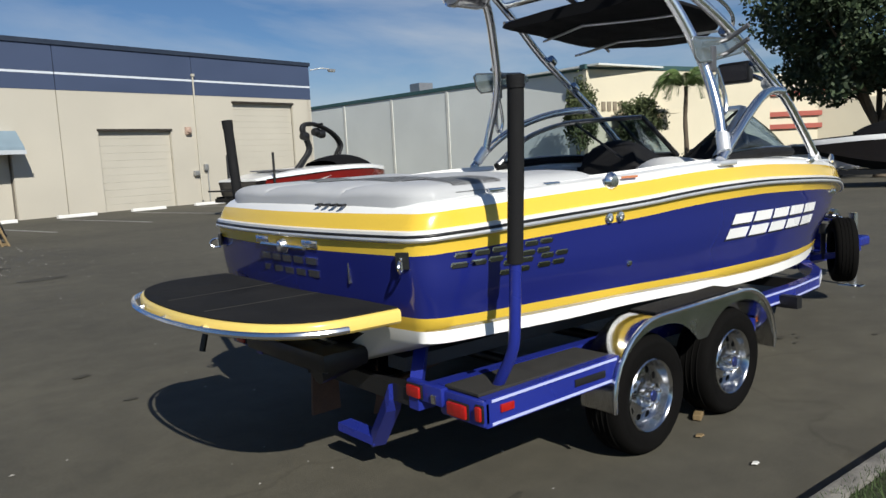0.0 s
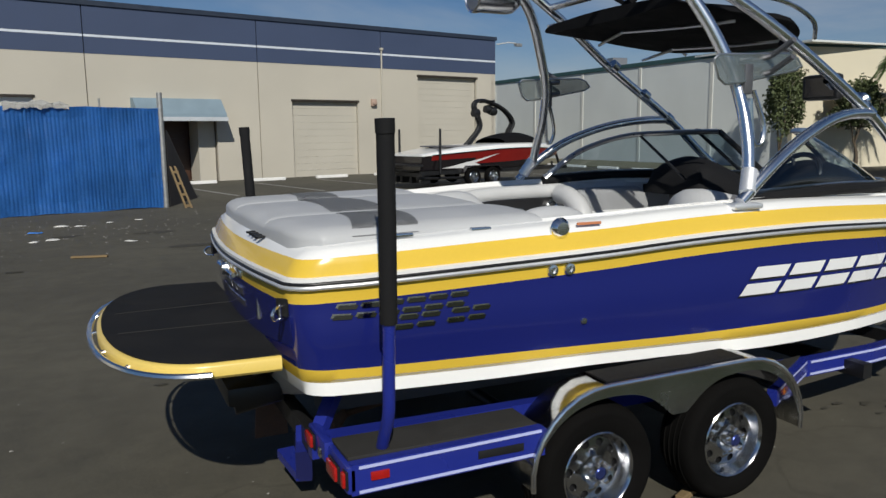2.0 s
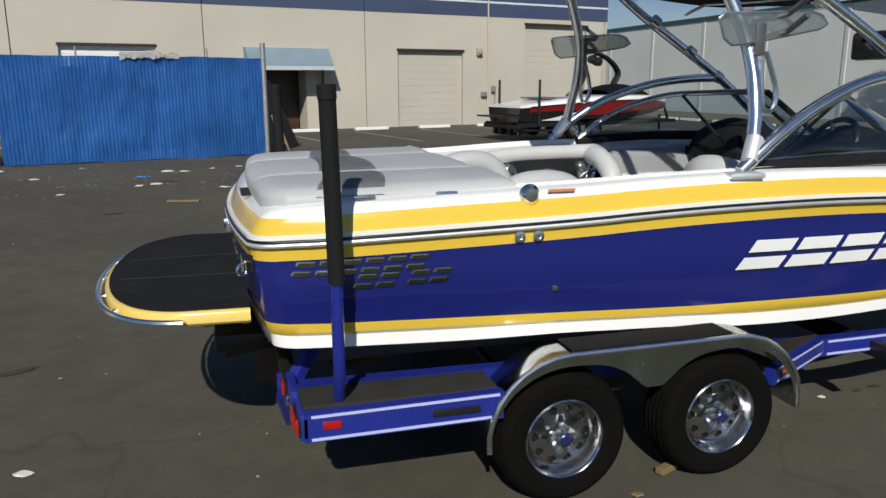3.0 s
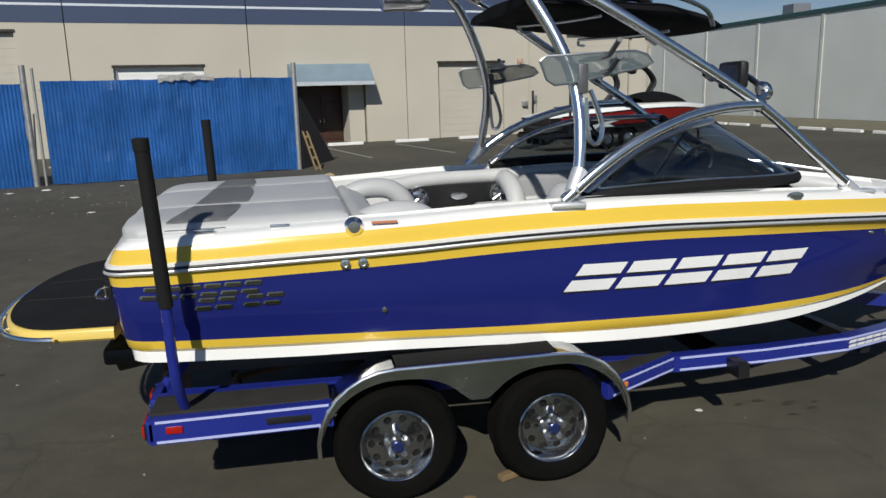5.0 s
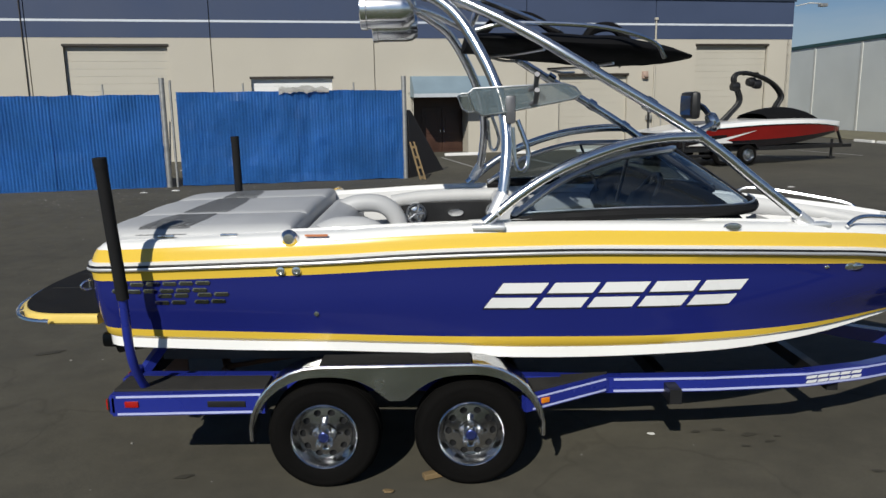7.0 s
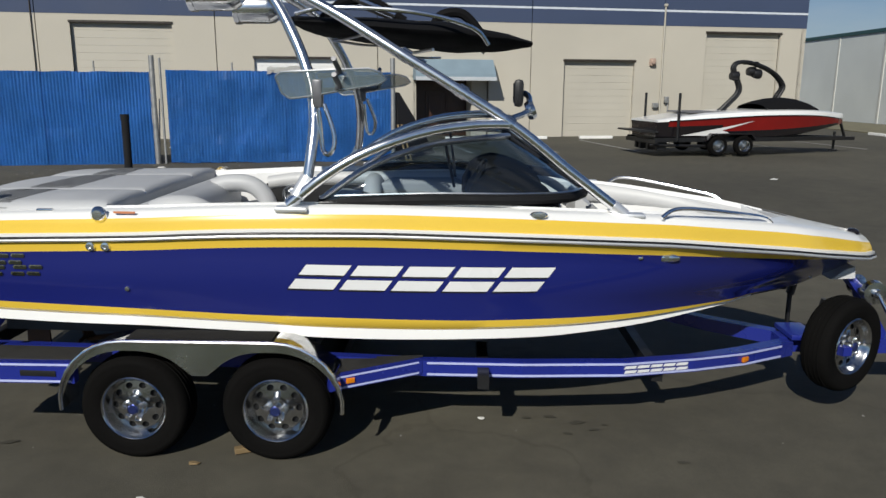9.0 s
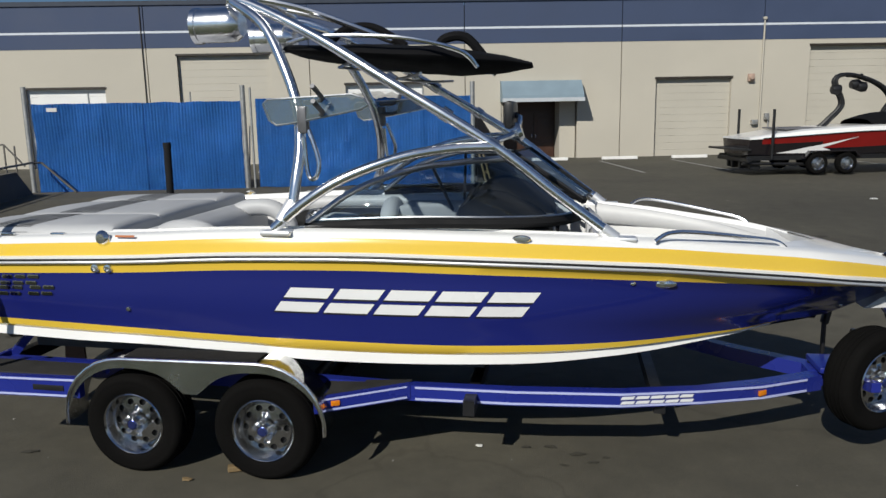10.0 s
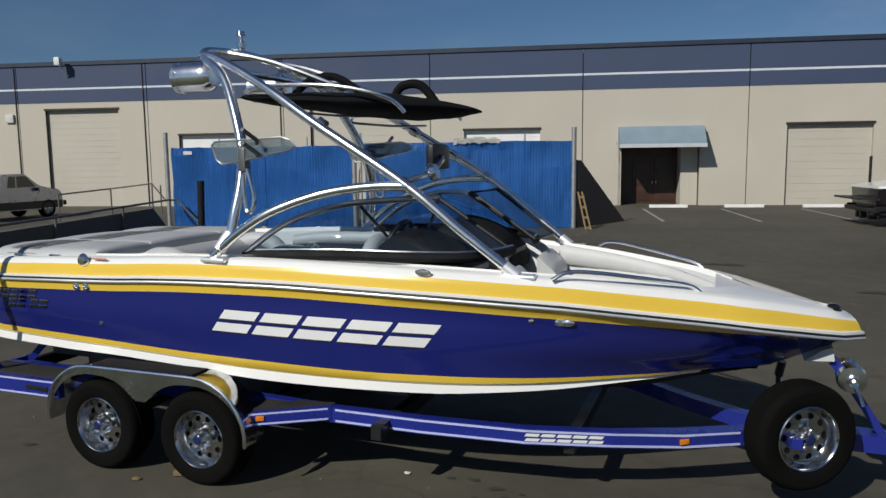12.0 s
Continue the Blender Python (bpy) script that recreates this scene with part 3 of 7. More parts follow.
def grey_building():
    gb = root("panel_building", (32.2, 28, 0), "grey concrete building with dark green roof edge and cream front", "building")
    y = 28.0
    while y < 76:
        bm = nb()
        box(bm, (33.05 - 0.08 * (y - 25.05), y + 2.95, 3.0), (0.3, 5.90, 6.1), rz=4.57, bevel=0.01)
        part("wall_panel", bm, GREYWALL, gb, smooth=False)
        bm = nb()
        box(bm, (33.10 - 0.08 * (y - 28.0) - 0.18 , y, 3.0), (0.12, 0.26, 6.1), rz=4.57, bevel=0.02)
        part("pilaster", bm, mk("pale_pilaster", (0.60, 0.60, 0.56), 0.8), gb, smooth=False)
        y += 5.9
    bm = nb()
    box(bm, (33.05 - 0.08 * 24, 52, 6.15), (0.45, 48.4, 0.26), rz=4.57, bevel=0.02)
    box(bm, (40.0, 27.55 - 0.6, 6.15), (15.9, 0.45, 0.26), rz=-8, bevel=0.02)
    part("roof_edge", bm, GREENTRIM, gb, "dark green roof edge", smooth=False)
    bm = nb()
    box(bm, (40.0, 26.95, 3.0), (15.6, 0.3, 6.1), rz=-8)
    box(bm, (36.0, 26.6, 3.6), (4.4, 0.9, 0.25), rz=-8)
    part("front_wall", bm, CREAM, gb, "cream painted front wall", smooth=False)
    bm = nb()
    for k in range(5):
        box(bm, (33.4 + k * 0.42, 27.68 - k * 0.06, 4.0), (0.26, 0.05, 0.5), rz=-8)
    part("sign_bars", bm, mk("weathered_sign_bars", (0.24, 0.20, 0.15), 0.8), gb, "row of brown plain bars on the wall", smooth=False)
    bm = nb()
    box(bm, (40, 50, 6.2), (15.5, 46, 0.1))
    part("roof", bm, GREYWALL, gb, smooth=False)
    bm = nb()
    box(bm, (33.0, 44.0, 6.6), (1.2, 1.2, 0.7), bevel=0.05)
    part("roof_vent", bm, DIRTY, gb, smooth=False)
    # further cream building with red bands
    rb = root("banded_building", (58, 30, 0), "cream building with red painted bands, far behind the trees", "building")
    bm = nb()
    box(bm, (62, 30.5, 3.2), (22, 12, 6.4), rz=-30)
    part("wall", bm, CREAM, rb, smooth=False)
    for k, z in enumerate((5.0, 3.5, 2.6)):
        bm = nb()
        box(bm, (55.0, 27.5, z), (6.5, 0.2, 0.34), rz=-30)
        part("painted_band", bm, REDBAND, rb, smooth=False)
    bm = nb()
    box(bm, (58.3, 25.3, 1.1), (1.4, 0.3, 2.3), rz=-30)
    part("doorway", bm, BROWNMETAL, rb, smooth=False)


grey_building()

# ---- blue fence of corrugated panels ----


def corrugated(u0, u1, v, z0, z1, pitch=0.09, depth=0.022, seed=0):
    bm = nb()
    n = int((u1 - u0) / pitch * 4)
    zs = [z0] + [z0 + (z1 - z0) * k / 10 for k in range(1, 10)] + [z1]
    cols = []
    for i in range(n + 1):
        u = u0 + (u1 - u0) * i / n
        col = []
        for z in zs:
            w = depth * (0.0, 1.0, 0.0, -1.0)[i % 4]
            dent = 0.05 * noise.noise((u * 0.9, z * 1.1, seed)) + 0.035 * noise.noise((u * 3.1, z * 2.3, seed + 5)) + 0.012 * noise.noise((u * 7.0, z * 5.0, seed + 9))
            edge = 0.03 * noise.noise((u * 2.0, z * 9, seed)) if z in (z0, z1) else 0
            col.append(bm.verts.new(yard(u, v + w + dent, z + edge)))
        cols.append(col)
    for a, b in zip(cols, cols[1:]):
        for k in range(len(zs) - 1):
            bm.faces.new((a[k], a[k + 1], b[k + 1], b[k]))
    bmesh.ops.solidify(bm, geom=bm.faces[:], thickness=0.004)
    return bm


def blue_fence():
    f = root("blue_fence", yard(-7, -11, 0.04), "blue corrugated sheet fence on steel posts", "fence")
    for u0, u1, sd, dp in ((-13.65, -10.4, 1, 0.007), (-10.5, -7.5, 2, 0.007), (-7.05, -3.7, 3, 0.004), (-3.8, -0.55, 4, 0.004)):
        part("fence_panel", corrugated(u0, u1, -11.0 - (0.02 if sd % 2 else 0.0), 0.02 if sd < 3 else 0.05, 2.66 if sd < 3 else 2.72, depth=dp, seed=sd // 3), TARP, f, "blue corrugated sheet", smooth=False)
    for u, h in ((-13.85, 3.17), (-7.42, 3.12), (-7.2, 3.05), (-0.5, 3.12)):
        bm = nb()
        tube(bm, [yard(u, -10.98, 0), yard(u, -10.98, h)], 0.075 if h > 3.1 else 0.035)
        part("fence_post", bm, GALV, f, "grey steel post")
    for u in (-12.0, -9.0, -5.2, -2.0):
        bm = nb()
        tube(bm, [yard(u, -10.9, 0), yard(u, -10.9, 2.95)], 0.025)
        part("fence_post", bm, GALV, f)
    for z in (0.5, 2.5):
        for u0, u1 in ((-13.5, -7.45), (-7.1, -0.5)):
            bm = nb()
            tube(bm, [yard(u0, -10.92, z), yard(u1, -10.92, z)], 0.022)
            part("fence_rail", bm, GALV, f)
    bm = nb()
    for k in range(3):
        a = [yard(-7.9 + 0.25 * k, -10.8, 0.3), yard(-7.5 + 0.1 * k, -10.8, 1.9)]
        tube(bm, a, 0.02)
    part("gate_brace", bm, GALV, f)
    bm = nb()
    box(bm, (-13.05, -11.06, 2.49), (0.30, 0.02, 0.11), m=YARD)
    part("tag", bm, LITTER, f, "small pale tag")
    bm = nb()
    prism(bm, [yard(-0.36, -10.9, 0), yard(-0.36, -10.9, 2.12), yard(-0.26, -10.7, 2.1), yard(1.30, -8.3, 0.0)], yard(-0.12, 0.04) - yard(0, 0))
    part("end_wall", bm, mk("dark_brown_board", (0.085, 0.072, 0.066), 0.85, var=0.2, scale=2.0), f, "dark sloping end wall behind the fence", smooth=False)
    s = root("plastic_sheet", yard(-3.3, -10.9, 2.75), "crumpled pale plastic sheet on the fence top", "plastic sheet")
    bm = nb()
    prof = [(-0.10, 2.68), (-0.08, 2.78), (0.0, 2.86), (0.10, 2.80), (0.12, 2.70)]
    cols = []
    for k in range(33):
        u = -4.2 + 1.45 * k / 32
        col = []
        for q, (dv, z) in enumerate(prof):
            w = 0.10 * noise.noise((u * 4, q * 0.9, 2)) + 0.05 * noise.noise((u * 11, q * 2.1, 6))
            end = 0.05 * min(1, abs(k - 16) / 16) ** 4
            col.append(bm.verts.new(yard(u, -10.98 + dv + w * 0.6, z + w - end)))
        cols.append(col)
    for a, b in zip(cols, cols[1:]):
        for q in range(4):
            bm.faces.new((a[q], a[q + 1], b[q + 1], b[q]))
    bmesh.ops.solidify(bm, geom=bm.faces[:], thickness=0.006)
    part("sheet", bm, LITTER, s, smooth=False)
    p = root("timber_frame", yard(0.1, -11.2, 0.04), "bare timber pallet frame leaning on the fence end", "timber frame")
    for du in (0.0, 0.15):
        bm = nb()
        prism(bm, [yard(-0.16 + du, -11.50, 0.0), yard(-0.11 + du, -11.50, 0.0), yard(-0.35 + du * 0.8, -11.08, 1.16), yard(-0.40 + du * 0.8, -11.08, 1.16)], yard(0, -0.06) - yard(0, 0))
        part("stile", bm, TIMBER, p, smooth=False)
    for k in range(4):
        t = 0.08 + 0.26 * k
        bm = nb()
        box(bm, (-0.06 - 0.23 * t, -11.53 + 0.42 * t, 1.16 * t), (0.17, 0.04, 0.07), m=YARD)
        part("rung", bm, TIMBER, p, smooth=False)


blue_fence()


def ramp_wall():
    """The loading ramp beyond the fence: low walls with pipe rails, on raised ground."""
    r = root("ramp_wall", yard(-15, -12, 0.04), "dark grey concrete ramp wall with steel pipe rails", "ramp", kind="structure")
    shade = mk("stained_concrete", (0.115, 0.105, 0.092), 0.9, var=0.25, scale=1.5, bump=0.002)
    bm = nb()
    prism(bm, [yard(-13.64, -11.4, -0.05), yard(-13.50, -12.6, 0.77), yard(-12.2, -23.8, 0.77), yard(-12.2, -23.8, -0.05)], yard(-0.18, -0.02) - yard(0, 0))
    part("wall", bm, shade, r, smooth=False)
    bm = nb()
    prism(bm, [yard(-16.4, -7.4, 0), yard(-16.6, -7.4, 0.32), yard(-18.2, -7.9, 0.22), yard(-20.2, -9.2, 0.0)], yard(-0.1, 0.15) - yard(0, 0))
    part("wall", bm, shade, r, smooth=False)
    steel = mk("weathered_rail_steel", (0.16, 0.15, 0.135), 0.6, 0.4, var=0.2, scale=9.0)

    def rail(pts, posts):
        bm = nb()
        tube(bm, [yard(*p) for p in pts], 0.032)
        part("pipe_rail", bm, steel, r)
        for (u, v, z0, z1) in posts:
            bm = nb()
            tube(bm, [yard(u, v, z0), yard(u, v, z1)], 0.03)
            part("rail_post", bm, steel, r)
    rail([(-12.5, -11.25, 0.05), (-13.4, -11.3, 0.95), (-13.58, -11.5, 0.97), (-13.19, -14.75, 0.95), (-12.79, -18.2, 0.93), (-12.2, -23.3, 0.92)], [(-13.19, -14.75, 0.0, 0.95), (-12.79, -18.2, 0.0, 0.93)])
    rail([(-15.9, -7.3, 0.60), (-16.5, -7.4, 1.38), (-18.1, -7.6, 1.2), (-19.2, -9.2, 1.05)], [(-16.5, -7.4, 0.2, 1.38), (-16.2, -7.3, 0.2, 1.32), (-18.1, -7.62, 0.2, 1.2), (-19.2, -9.2, 0.0, 1.05)])


ramp_wall()

# ---- parking bays in front of the warehouse ----


def bays():
    first = None
    for k, u in enumerate((3.65, 6.72, 9.83, 12.9, 16.0, 19.1)):
        if first is None:
            s = root("parking_stop", yard(u, -1.5, 0.04), "white painted concrete parking stop on the asphalt", "parking stop", "parking stops")
            bm = nb()
            prof = [(-0.09, 0.04), (0.09, 0.04), (0.08, 0.13), (0.05, 0.16), (-0.05, 0.16), (-0.08, 0.13)]
            prism(bm, [yard(u - 0.78, -1.5 + a, z) for a, z in prof], yard(1.56, 0) - yard(0, 0))
            part("block", bm, WHITEPAINT, s, smooth=False)
            first = s
        else:
            copy_thing(first, Matrix.Translation(yard(u, -1.5, 0.04)))
    # a further row along the grey building, at the edge of its dry verge
    turn = Matrix.Rotation(radians(94.57 - YARD_ANGLE), 4, "Z")
    for y in (25.8, 28.0, 30.2, 32.9, 35.6, 37.5):
        copy_thing(first, Matrix.Translation((25.0 - 0.08 * (y - 30), y, 0.0)) @ turn)
    bm = nb()
    prism(bm, [(26.2, 24.0, -0.05), (31.75, 28.3, -0.05), (29.0, 68.0, -0.05), (22.7, 68.0, -0.05)], (0, 0, 0.09))
    tagged(part("verge_strip", bm, mk("dry_verge_soil", (0.17, 0.155, 0.10), 0.95, var=0.3, scale=1.2, bump=0.006, bscale=30), smooth=False), "dry tan verge along the grey building", "verge", kind="structure")
    for u in (2.52, 5.62, 8.72, 11.82, 14.9, 18.0):
        bm = nb()
        box(bm, (u, -5.5, 0.042), (0.10, 6.2, 0.006), m=YARD)
        tagged(part("bay_line", bm, FADED, smooth=False, at=yard(u, -5.5, 0.04)), "faded white painted parking line on asphalt", "road marking", "bay lines", "structure")


bays()

# ---- the tow boat ----
DROP = -0.04       # boat and trailer heights are written 4 cm high


def askew(ob):
    """Turns boat and trailer to their true line, a little off the kerb's."""
    SKEWED.add(ob)
    ob.location += Vector((-0.046, -0.05, DROP))
    ob.rotation_euler.z = math.atan(0.042)

rail_b = curve_of([(1.80, 0.9), (1.9, 1.06), (2.05, 1.13), (2.3, 1.16), (3.0, 1.17), (4.2, 1.14), (4.72, 1.09), (5.2, 1.03), (5.7, 0.955), (6.2, 0.84), (6.6, 0.715), (7.0, 0.56), (7.4, 0.39), (7.75, 0.235), (7.98, 0.135), (8.12, 0.07), (8.20, 0.0)])
rail_z = curve_of([(1.8, 1.348), (2.3, 1.368), (2.8, 1.384), (3.0, 1.389), (3.43, 1.404), (3.64, 1.415), (4.05, 1.428), (4.7, 1.428), (5.2, 1.411), (5.8, 1.384), (6.2, 1.358), (6.5, 1.335), (6.8, 1.30), (7.1, 1.263), (7.4, 1.224), (7.7, 1.177), (8.0, 1.122), (8.20, 1.092)])
wall_b = curve_of([(1.9, 1.02), (2.05, 1.07), (2.3, 1.085), (4.0, 1.08), (5.0, 1.005), (5.7, 0.87), (6.2, 0.70), (6.6, 0.51), (7.0, 0.30), (7.3, 0.145), (7.55, 0.05), (7.72, 0.0)])
chine_z = curve_of([(1.9, 0.86), (2.31, 0.85), (2.85, 0.836), (3.3, 0.832), (3.57, 0.822), (3.92, 0.808), (4.26, 0.78), (4.6, 0.767), (5.29, 0.757), (5.75, 0.754), (6.03, 0.764), (6.45, 0.783), (6.89, 0.82), (7.1, 0.832), (7.4, 0.84), (7.62, 0.842)])
line_z = curve_of([(1.9, 0.982), (2.3, 0.971), (2.84, 0.958), (3.25, 0.946), (3.93, 0.921), (4.6, 0.904), (5.29, 0.882), (5.64, 0.877), (6.02, 0.868), (6.45, 0.862), (6.9, 0.866), (7.2, 0.868), (7.45, 0.864), (7.66, 0.856)])
keel_z = curve_of([(1.9, 0.56), (3.0, 0.53), (4.5, 0.51), (5.5, 0.53), (6.2, 0.565), (6.6, 0.60), (6.92, 0.655), (7.28, 0.76), (7.456, 0.80), (7.60, 0.835)])
top_gap = curve_of([(1.8, 0.095), (2.8, 0.103), (4.05, 0.104), (5.2, 0.107), (6.2, 0.107), (6.8, 0.11), (7.4, 0.112), (7.8, 0.10), (8.09, 0.088), (8.20, 0.075)])


def run(x0, x1, b, corner=0.94):
    """Plan points of one moulding line: from the transom's middle, round its corner, to the stem."""
    pts = []
    hb = b(x0 + 0.10) * corner
    for k in range(8):
        h = hb * k / 8
        pts.append((x0 + 0.07 * (h / hb) ** 2, h))
    for k in range(5):
        a = math.pi / 2 * k / 5
        r = 0.15
        pts.append((x0 + 0.07 + r * (1 - math.cos(a)), hb + (b(x0 + 0.07 + r) - hb) * math.sin(a)))
    for k in range(48):
        x = x0 + 0.22 + (x1 - x0 - 0.22) * k / 47
        pts.append((x, max(b(x), 0.0) if k < 47 else 0.0))
    return pts


def stretch(b, x_end_b, x_end):
    """The same half-breadth curve, ended at another stem place."""
    def f(x):
        t = (x - 2.0) / (x_end - 2.0)
        return b(2.0 + t * (x_end_b - 2.0)) if x > 2.0 else b(x)
    return f


def moulding():
    """The lines of the hull from the keel up: (points in plan, height function, name)."""
    rb = stretch(rail_b, 8.20, 8.10)
    lines = []
    lines.append(([(x, 0.0) for x, h in run(1.875, 7.58, rail_b)], keel_z))
    lines.append(([(x, h) for x, h in run(1.87, 7.59, lambda x: max(wall_b(x) - 0.10, 0))], lambda x: chine_z(x) - 0.02))
    lines.append(([(x, h) for x, h in run(1.86, 7.60, lambda x: max(wall_b(x) - 0.02, 0))], chine_z))
    lines.append(([(x, h) for x, h in run(1.85, 7.61, lambda x: max(wall_b(x) - 0.028, 0))], lambda x: chine_z(x) + (line_z(x) - chine_z(x)) * 0.455))
    lines.append(([(x, h) for x, h in run(1.84, 7.62, wall_b)], lambda x: chine_z(x) + (line_z(x) - chine_z(x)) * 0.64))
    lines.append(([(x, h) for x, h in run(1.83, 7.66, lambda x: wall_b(x) + 0.008)], line_z))
    for k in range(1, 6):
        w = k / 6
        x1 = 7.66 + (8.08 - 7.66) * w
        swell = 0.018 * math.sin(math.pi * w)

        def b(x, w=w, x1=x1, swell=swell):
            a = stretch(wall_b, 7.72, x1)(x)
            c = stretch(rail_b, 8.20, x1)(x) - 0.020
            hollow = -0.03 * math.sin(math.pi * w) * min(1.0, max(0.0, (x - 5.6) / 1.5)) * min(1.0, max(0.0, (x1 - x) / 0.7))
            return max((1 - w) * a + w * c + swell * min(1, (x1 - x) / 1.5) - hollow, 0)

        def z(x, w=w, x1=x1):
            lo = line_z(2.0 + (x - 2.0) * (7.66 - 2.0) / (x1 - 2.0)) if x > 2 else line_z(x)
            q = 2.0 + (x - 2.0) * (8.10 - 2.0) / (x1 - 2.0) if x > 2 else x
            return lo + (rail_z(q) - 0.092 + 0.022 * max(0, (q - 6.5)) - lo) * w
        lines.append((run(1.825 - 0.035 * w, x1, b), z))
    lines.append((run(1.79, 8.08, lambda x: max(rb(x) - 0.020, 0)), lambda x: rail_z(x) - 0.085 + 0.025 * max(0, x - 6.5)))
    lines.append((run(1.785, 8.16, lambda x: max(rail_b(x) - 0.010, 0)), lambda x: rail_z(x) - 0.028))
    lines.append((run(1.775, 8.20, rail_b), lambda x: rail_z(x) - 0.022))
    lines.append((run(1.775, 8.20, rail_b), lambda x: rail_z(x) + 0.022))
    lines.append((run(1.795, 8.18, lambda x: max(rail_b(x) - 0.018, 0)), lambda x: rail_z(x) + 0.026))
    lines.append((run(1.815, 8.17, lambda x: max(rail_b(x) - 0.028, 0)), lambda x: rail_z(x) + top_gap(x) * 0.7))
    lines.append((run(1.835, 8.155, lambda x: max(rail_b(x) - 0.040, 0)), lambda x: rail_z(x) + top_gap(x)))
    lines.append((run(1.875, 8.12, lambda x: max(rail_b(x) - 0.06, 0)), lambda x: rail_z(x) + top_gap(x) + 0.028))
    lines.append((run(1.905, 8.09, lambda x: max(rail_b(x) - 0.085, 0)), lambda x: rail_z(x) + top_gap(x) + 0.040))
    lines.append((run(1.955, 8.05, lambda x: max(rail_b(x) - 0.16, 0)), lambda x: rail_z(x) + top_gap(x) + 0.046))
    return lines


LINES = moulding()
# colour bands between the lines: 0 bottom, 1 white, 2 yellow, 3 blue
BANDS = [0, 0, 1, 2, 2, 3, 3, 3, 3, 3, 3, 2, 1, 1, 1, 2, 2, 1, 1, 1]


def hull_side(x, z):
    """The hull's half-breadth at a place on its side."""
    best = []
    for pts, zf in LINES[5:18]:
        sx = [p[0] for p in pts[12:]]
        sh = [p[1] for p in pts[12:]]
        best.append((zf(x), float(np.interp(x, sx, sh))))
    return float(np.interp(z, [q[0] for q in best], [q[1] for q in best]))


def tow_boat():
    boat = root("tow_boat", (2.0, CY, 0.0), "blue, yellow and white tow boat with chrome tower", "boat")
    askew(boat)

    Y = lambda s, h: CY + s * h
    # hull
    bm = nb()
    for s in (-1, 1):
        rows = [[bm.verts.new((x, CY + s * h, zf(x))) for x, h in pts] for pts, zf in LINES]
        for r, (a, b) in enumerate(zip(rows, rows[1:])):
            for i in range(len(a) - 1):
                f = bm.faces.new((a[i], a[i + 1], b[i + 1], b[i]))
                f.material_index = BANDS[r] if a[i].co.x < 7.16 or not 2 <= r <= 4 else (3 if r == 4 else 0)
                if r <= 1 and 5 <= i < 12:
                    f.material_index = 1
    bmesh.ops.remove_doubles(bm, verts=bm.verts, dist=1e-4)
    hull = part("hull", bm, [BOTTOM, WHITE, YELLOW, BLUE], boat, "glossy blue hull with yellow and white bands")
    for i in range(2):
        bm = nb()
        for s in (-1, 1):
            pts, zf = LINES[14]
            tube(bm, [(x, CY + s * (h + 0.005), zf(x) - (0.036, 0.021)[i]) for x, h in pts], (0.011, 0.008)[i], 10)
        part(("rub_strip", "rub_rail")[i], bm, (BRIGHT, BLACK)[i], hull, ("chrome rub strip", "black rubber rub rail")[i])

    # deck: side decks, stern deck and foredeck round the open cockpit
    inner = LINES[-1]
    cock = curve_of([(1.9, 0.86), (3.0, 0.96), (4.2, 0.965), (5.0, 0.89), (5.7, 0.76), (6.2, 0.64), (6.6, 0.50), (7.0, 0.34), (7.3, 0.19), (7.5, 0.0)])
    bm = nb()
    for s in (-1, 1):
        a, b, c, d = [], [], [], []
        for x, h in inner[0][12:]:
            z = inner[1](x)
            hc = min(max(cock(x), 0.0) if x < 7.5 else 0.0, h)
            a.append(bm.verts.new((x, CY + s * h, z)))
            b.append(bm.verts.new((x, CY + s * (hc + 0.03 if hc > 0 else 0), z + 0.012)))
            if x <= 7.5:
                c.append(bm.verts.new((x, CY + s * max(hc, 0.0), z - 0.02)))
                d.append(bm.verts.new((x, CY + s * max(hc - 0.04, 0.0) * (1.0 - 0.25 * max(0.0, x - 6.0)), 1.02 + max(0, x - 5.9) * 0.17)))
        for r0, r1 in ((a, b), (b, c), (c, d)):
            for i in range(min(len(r0), len(r1)) - 1):
                bm.faces.new((r0[i], r0[i + 1], r1[i + 1], r1[i])).material_index = 1 if r1 is d else 0
    x0 = inner[0][12][0]
    bmesh.ops.remove_doubles(bm, verts=bm.verts, dist=1e-4)
    zd = lambda x: inner[1](x) + 0.006
    lo = [bm.verts.new((x, CY + h, z)) for x, h, z in ((7.26, -0.24, 1.16), (7.26, 0.24, 1.16))]
    hi = [bm.verts.new((x, CY + h, zd(x))) for x, h in ((7.32, -0.21), (7.32, 0.21), (7.62, 0.05), (7.62, -0.05))]
    bm.faces.new((lo[0], lo[1], hi[1], hi[0]))
    bm.faces.new(hi)
    part("deck", bm, [WHITE, VINYL_LIGHT], boat, "white moulded deck and cockpit liner")
    bm = nb()
    pts, zf = LINES[-1]
    st = [(x, h) for x, h in pts[:13]]
    rim = [(x, CY - h, zf(x)) for x, h in st[::-1]] + [(x, CY + h, zf(x)) for x, h in st[1:]]
    f = bm.faces.new([bm.verts.new(p) for p in rim])
    part("stern_deck", bm, WHITE, boat)
    bm = nb()
    prism(bm, [(1.98, CY - 0.8, 0.97), (5.0, CY - 0.76, 0.97), (5.9, CY - 0.55, 0.97), (6.6, CY - 0.22, 0.97), (6.9, CY - 0.06, 0.97), (6.9, CY + 0.06, 0.97), (6.6, CY + 0.22, 0.97), (5.9, CY + 0.55, 0.97), (5.0, CY + 0.76, 0.97), (1.98, CY + 0.8, 0.97)], (0, 0, 0.045))
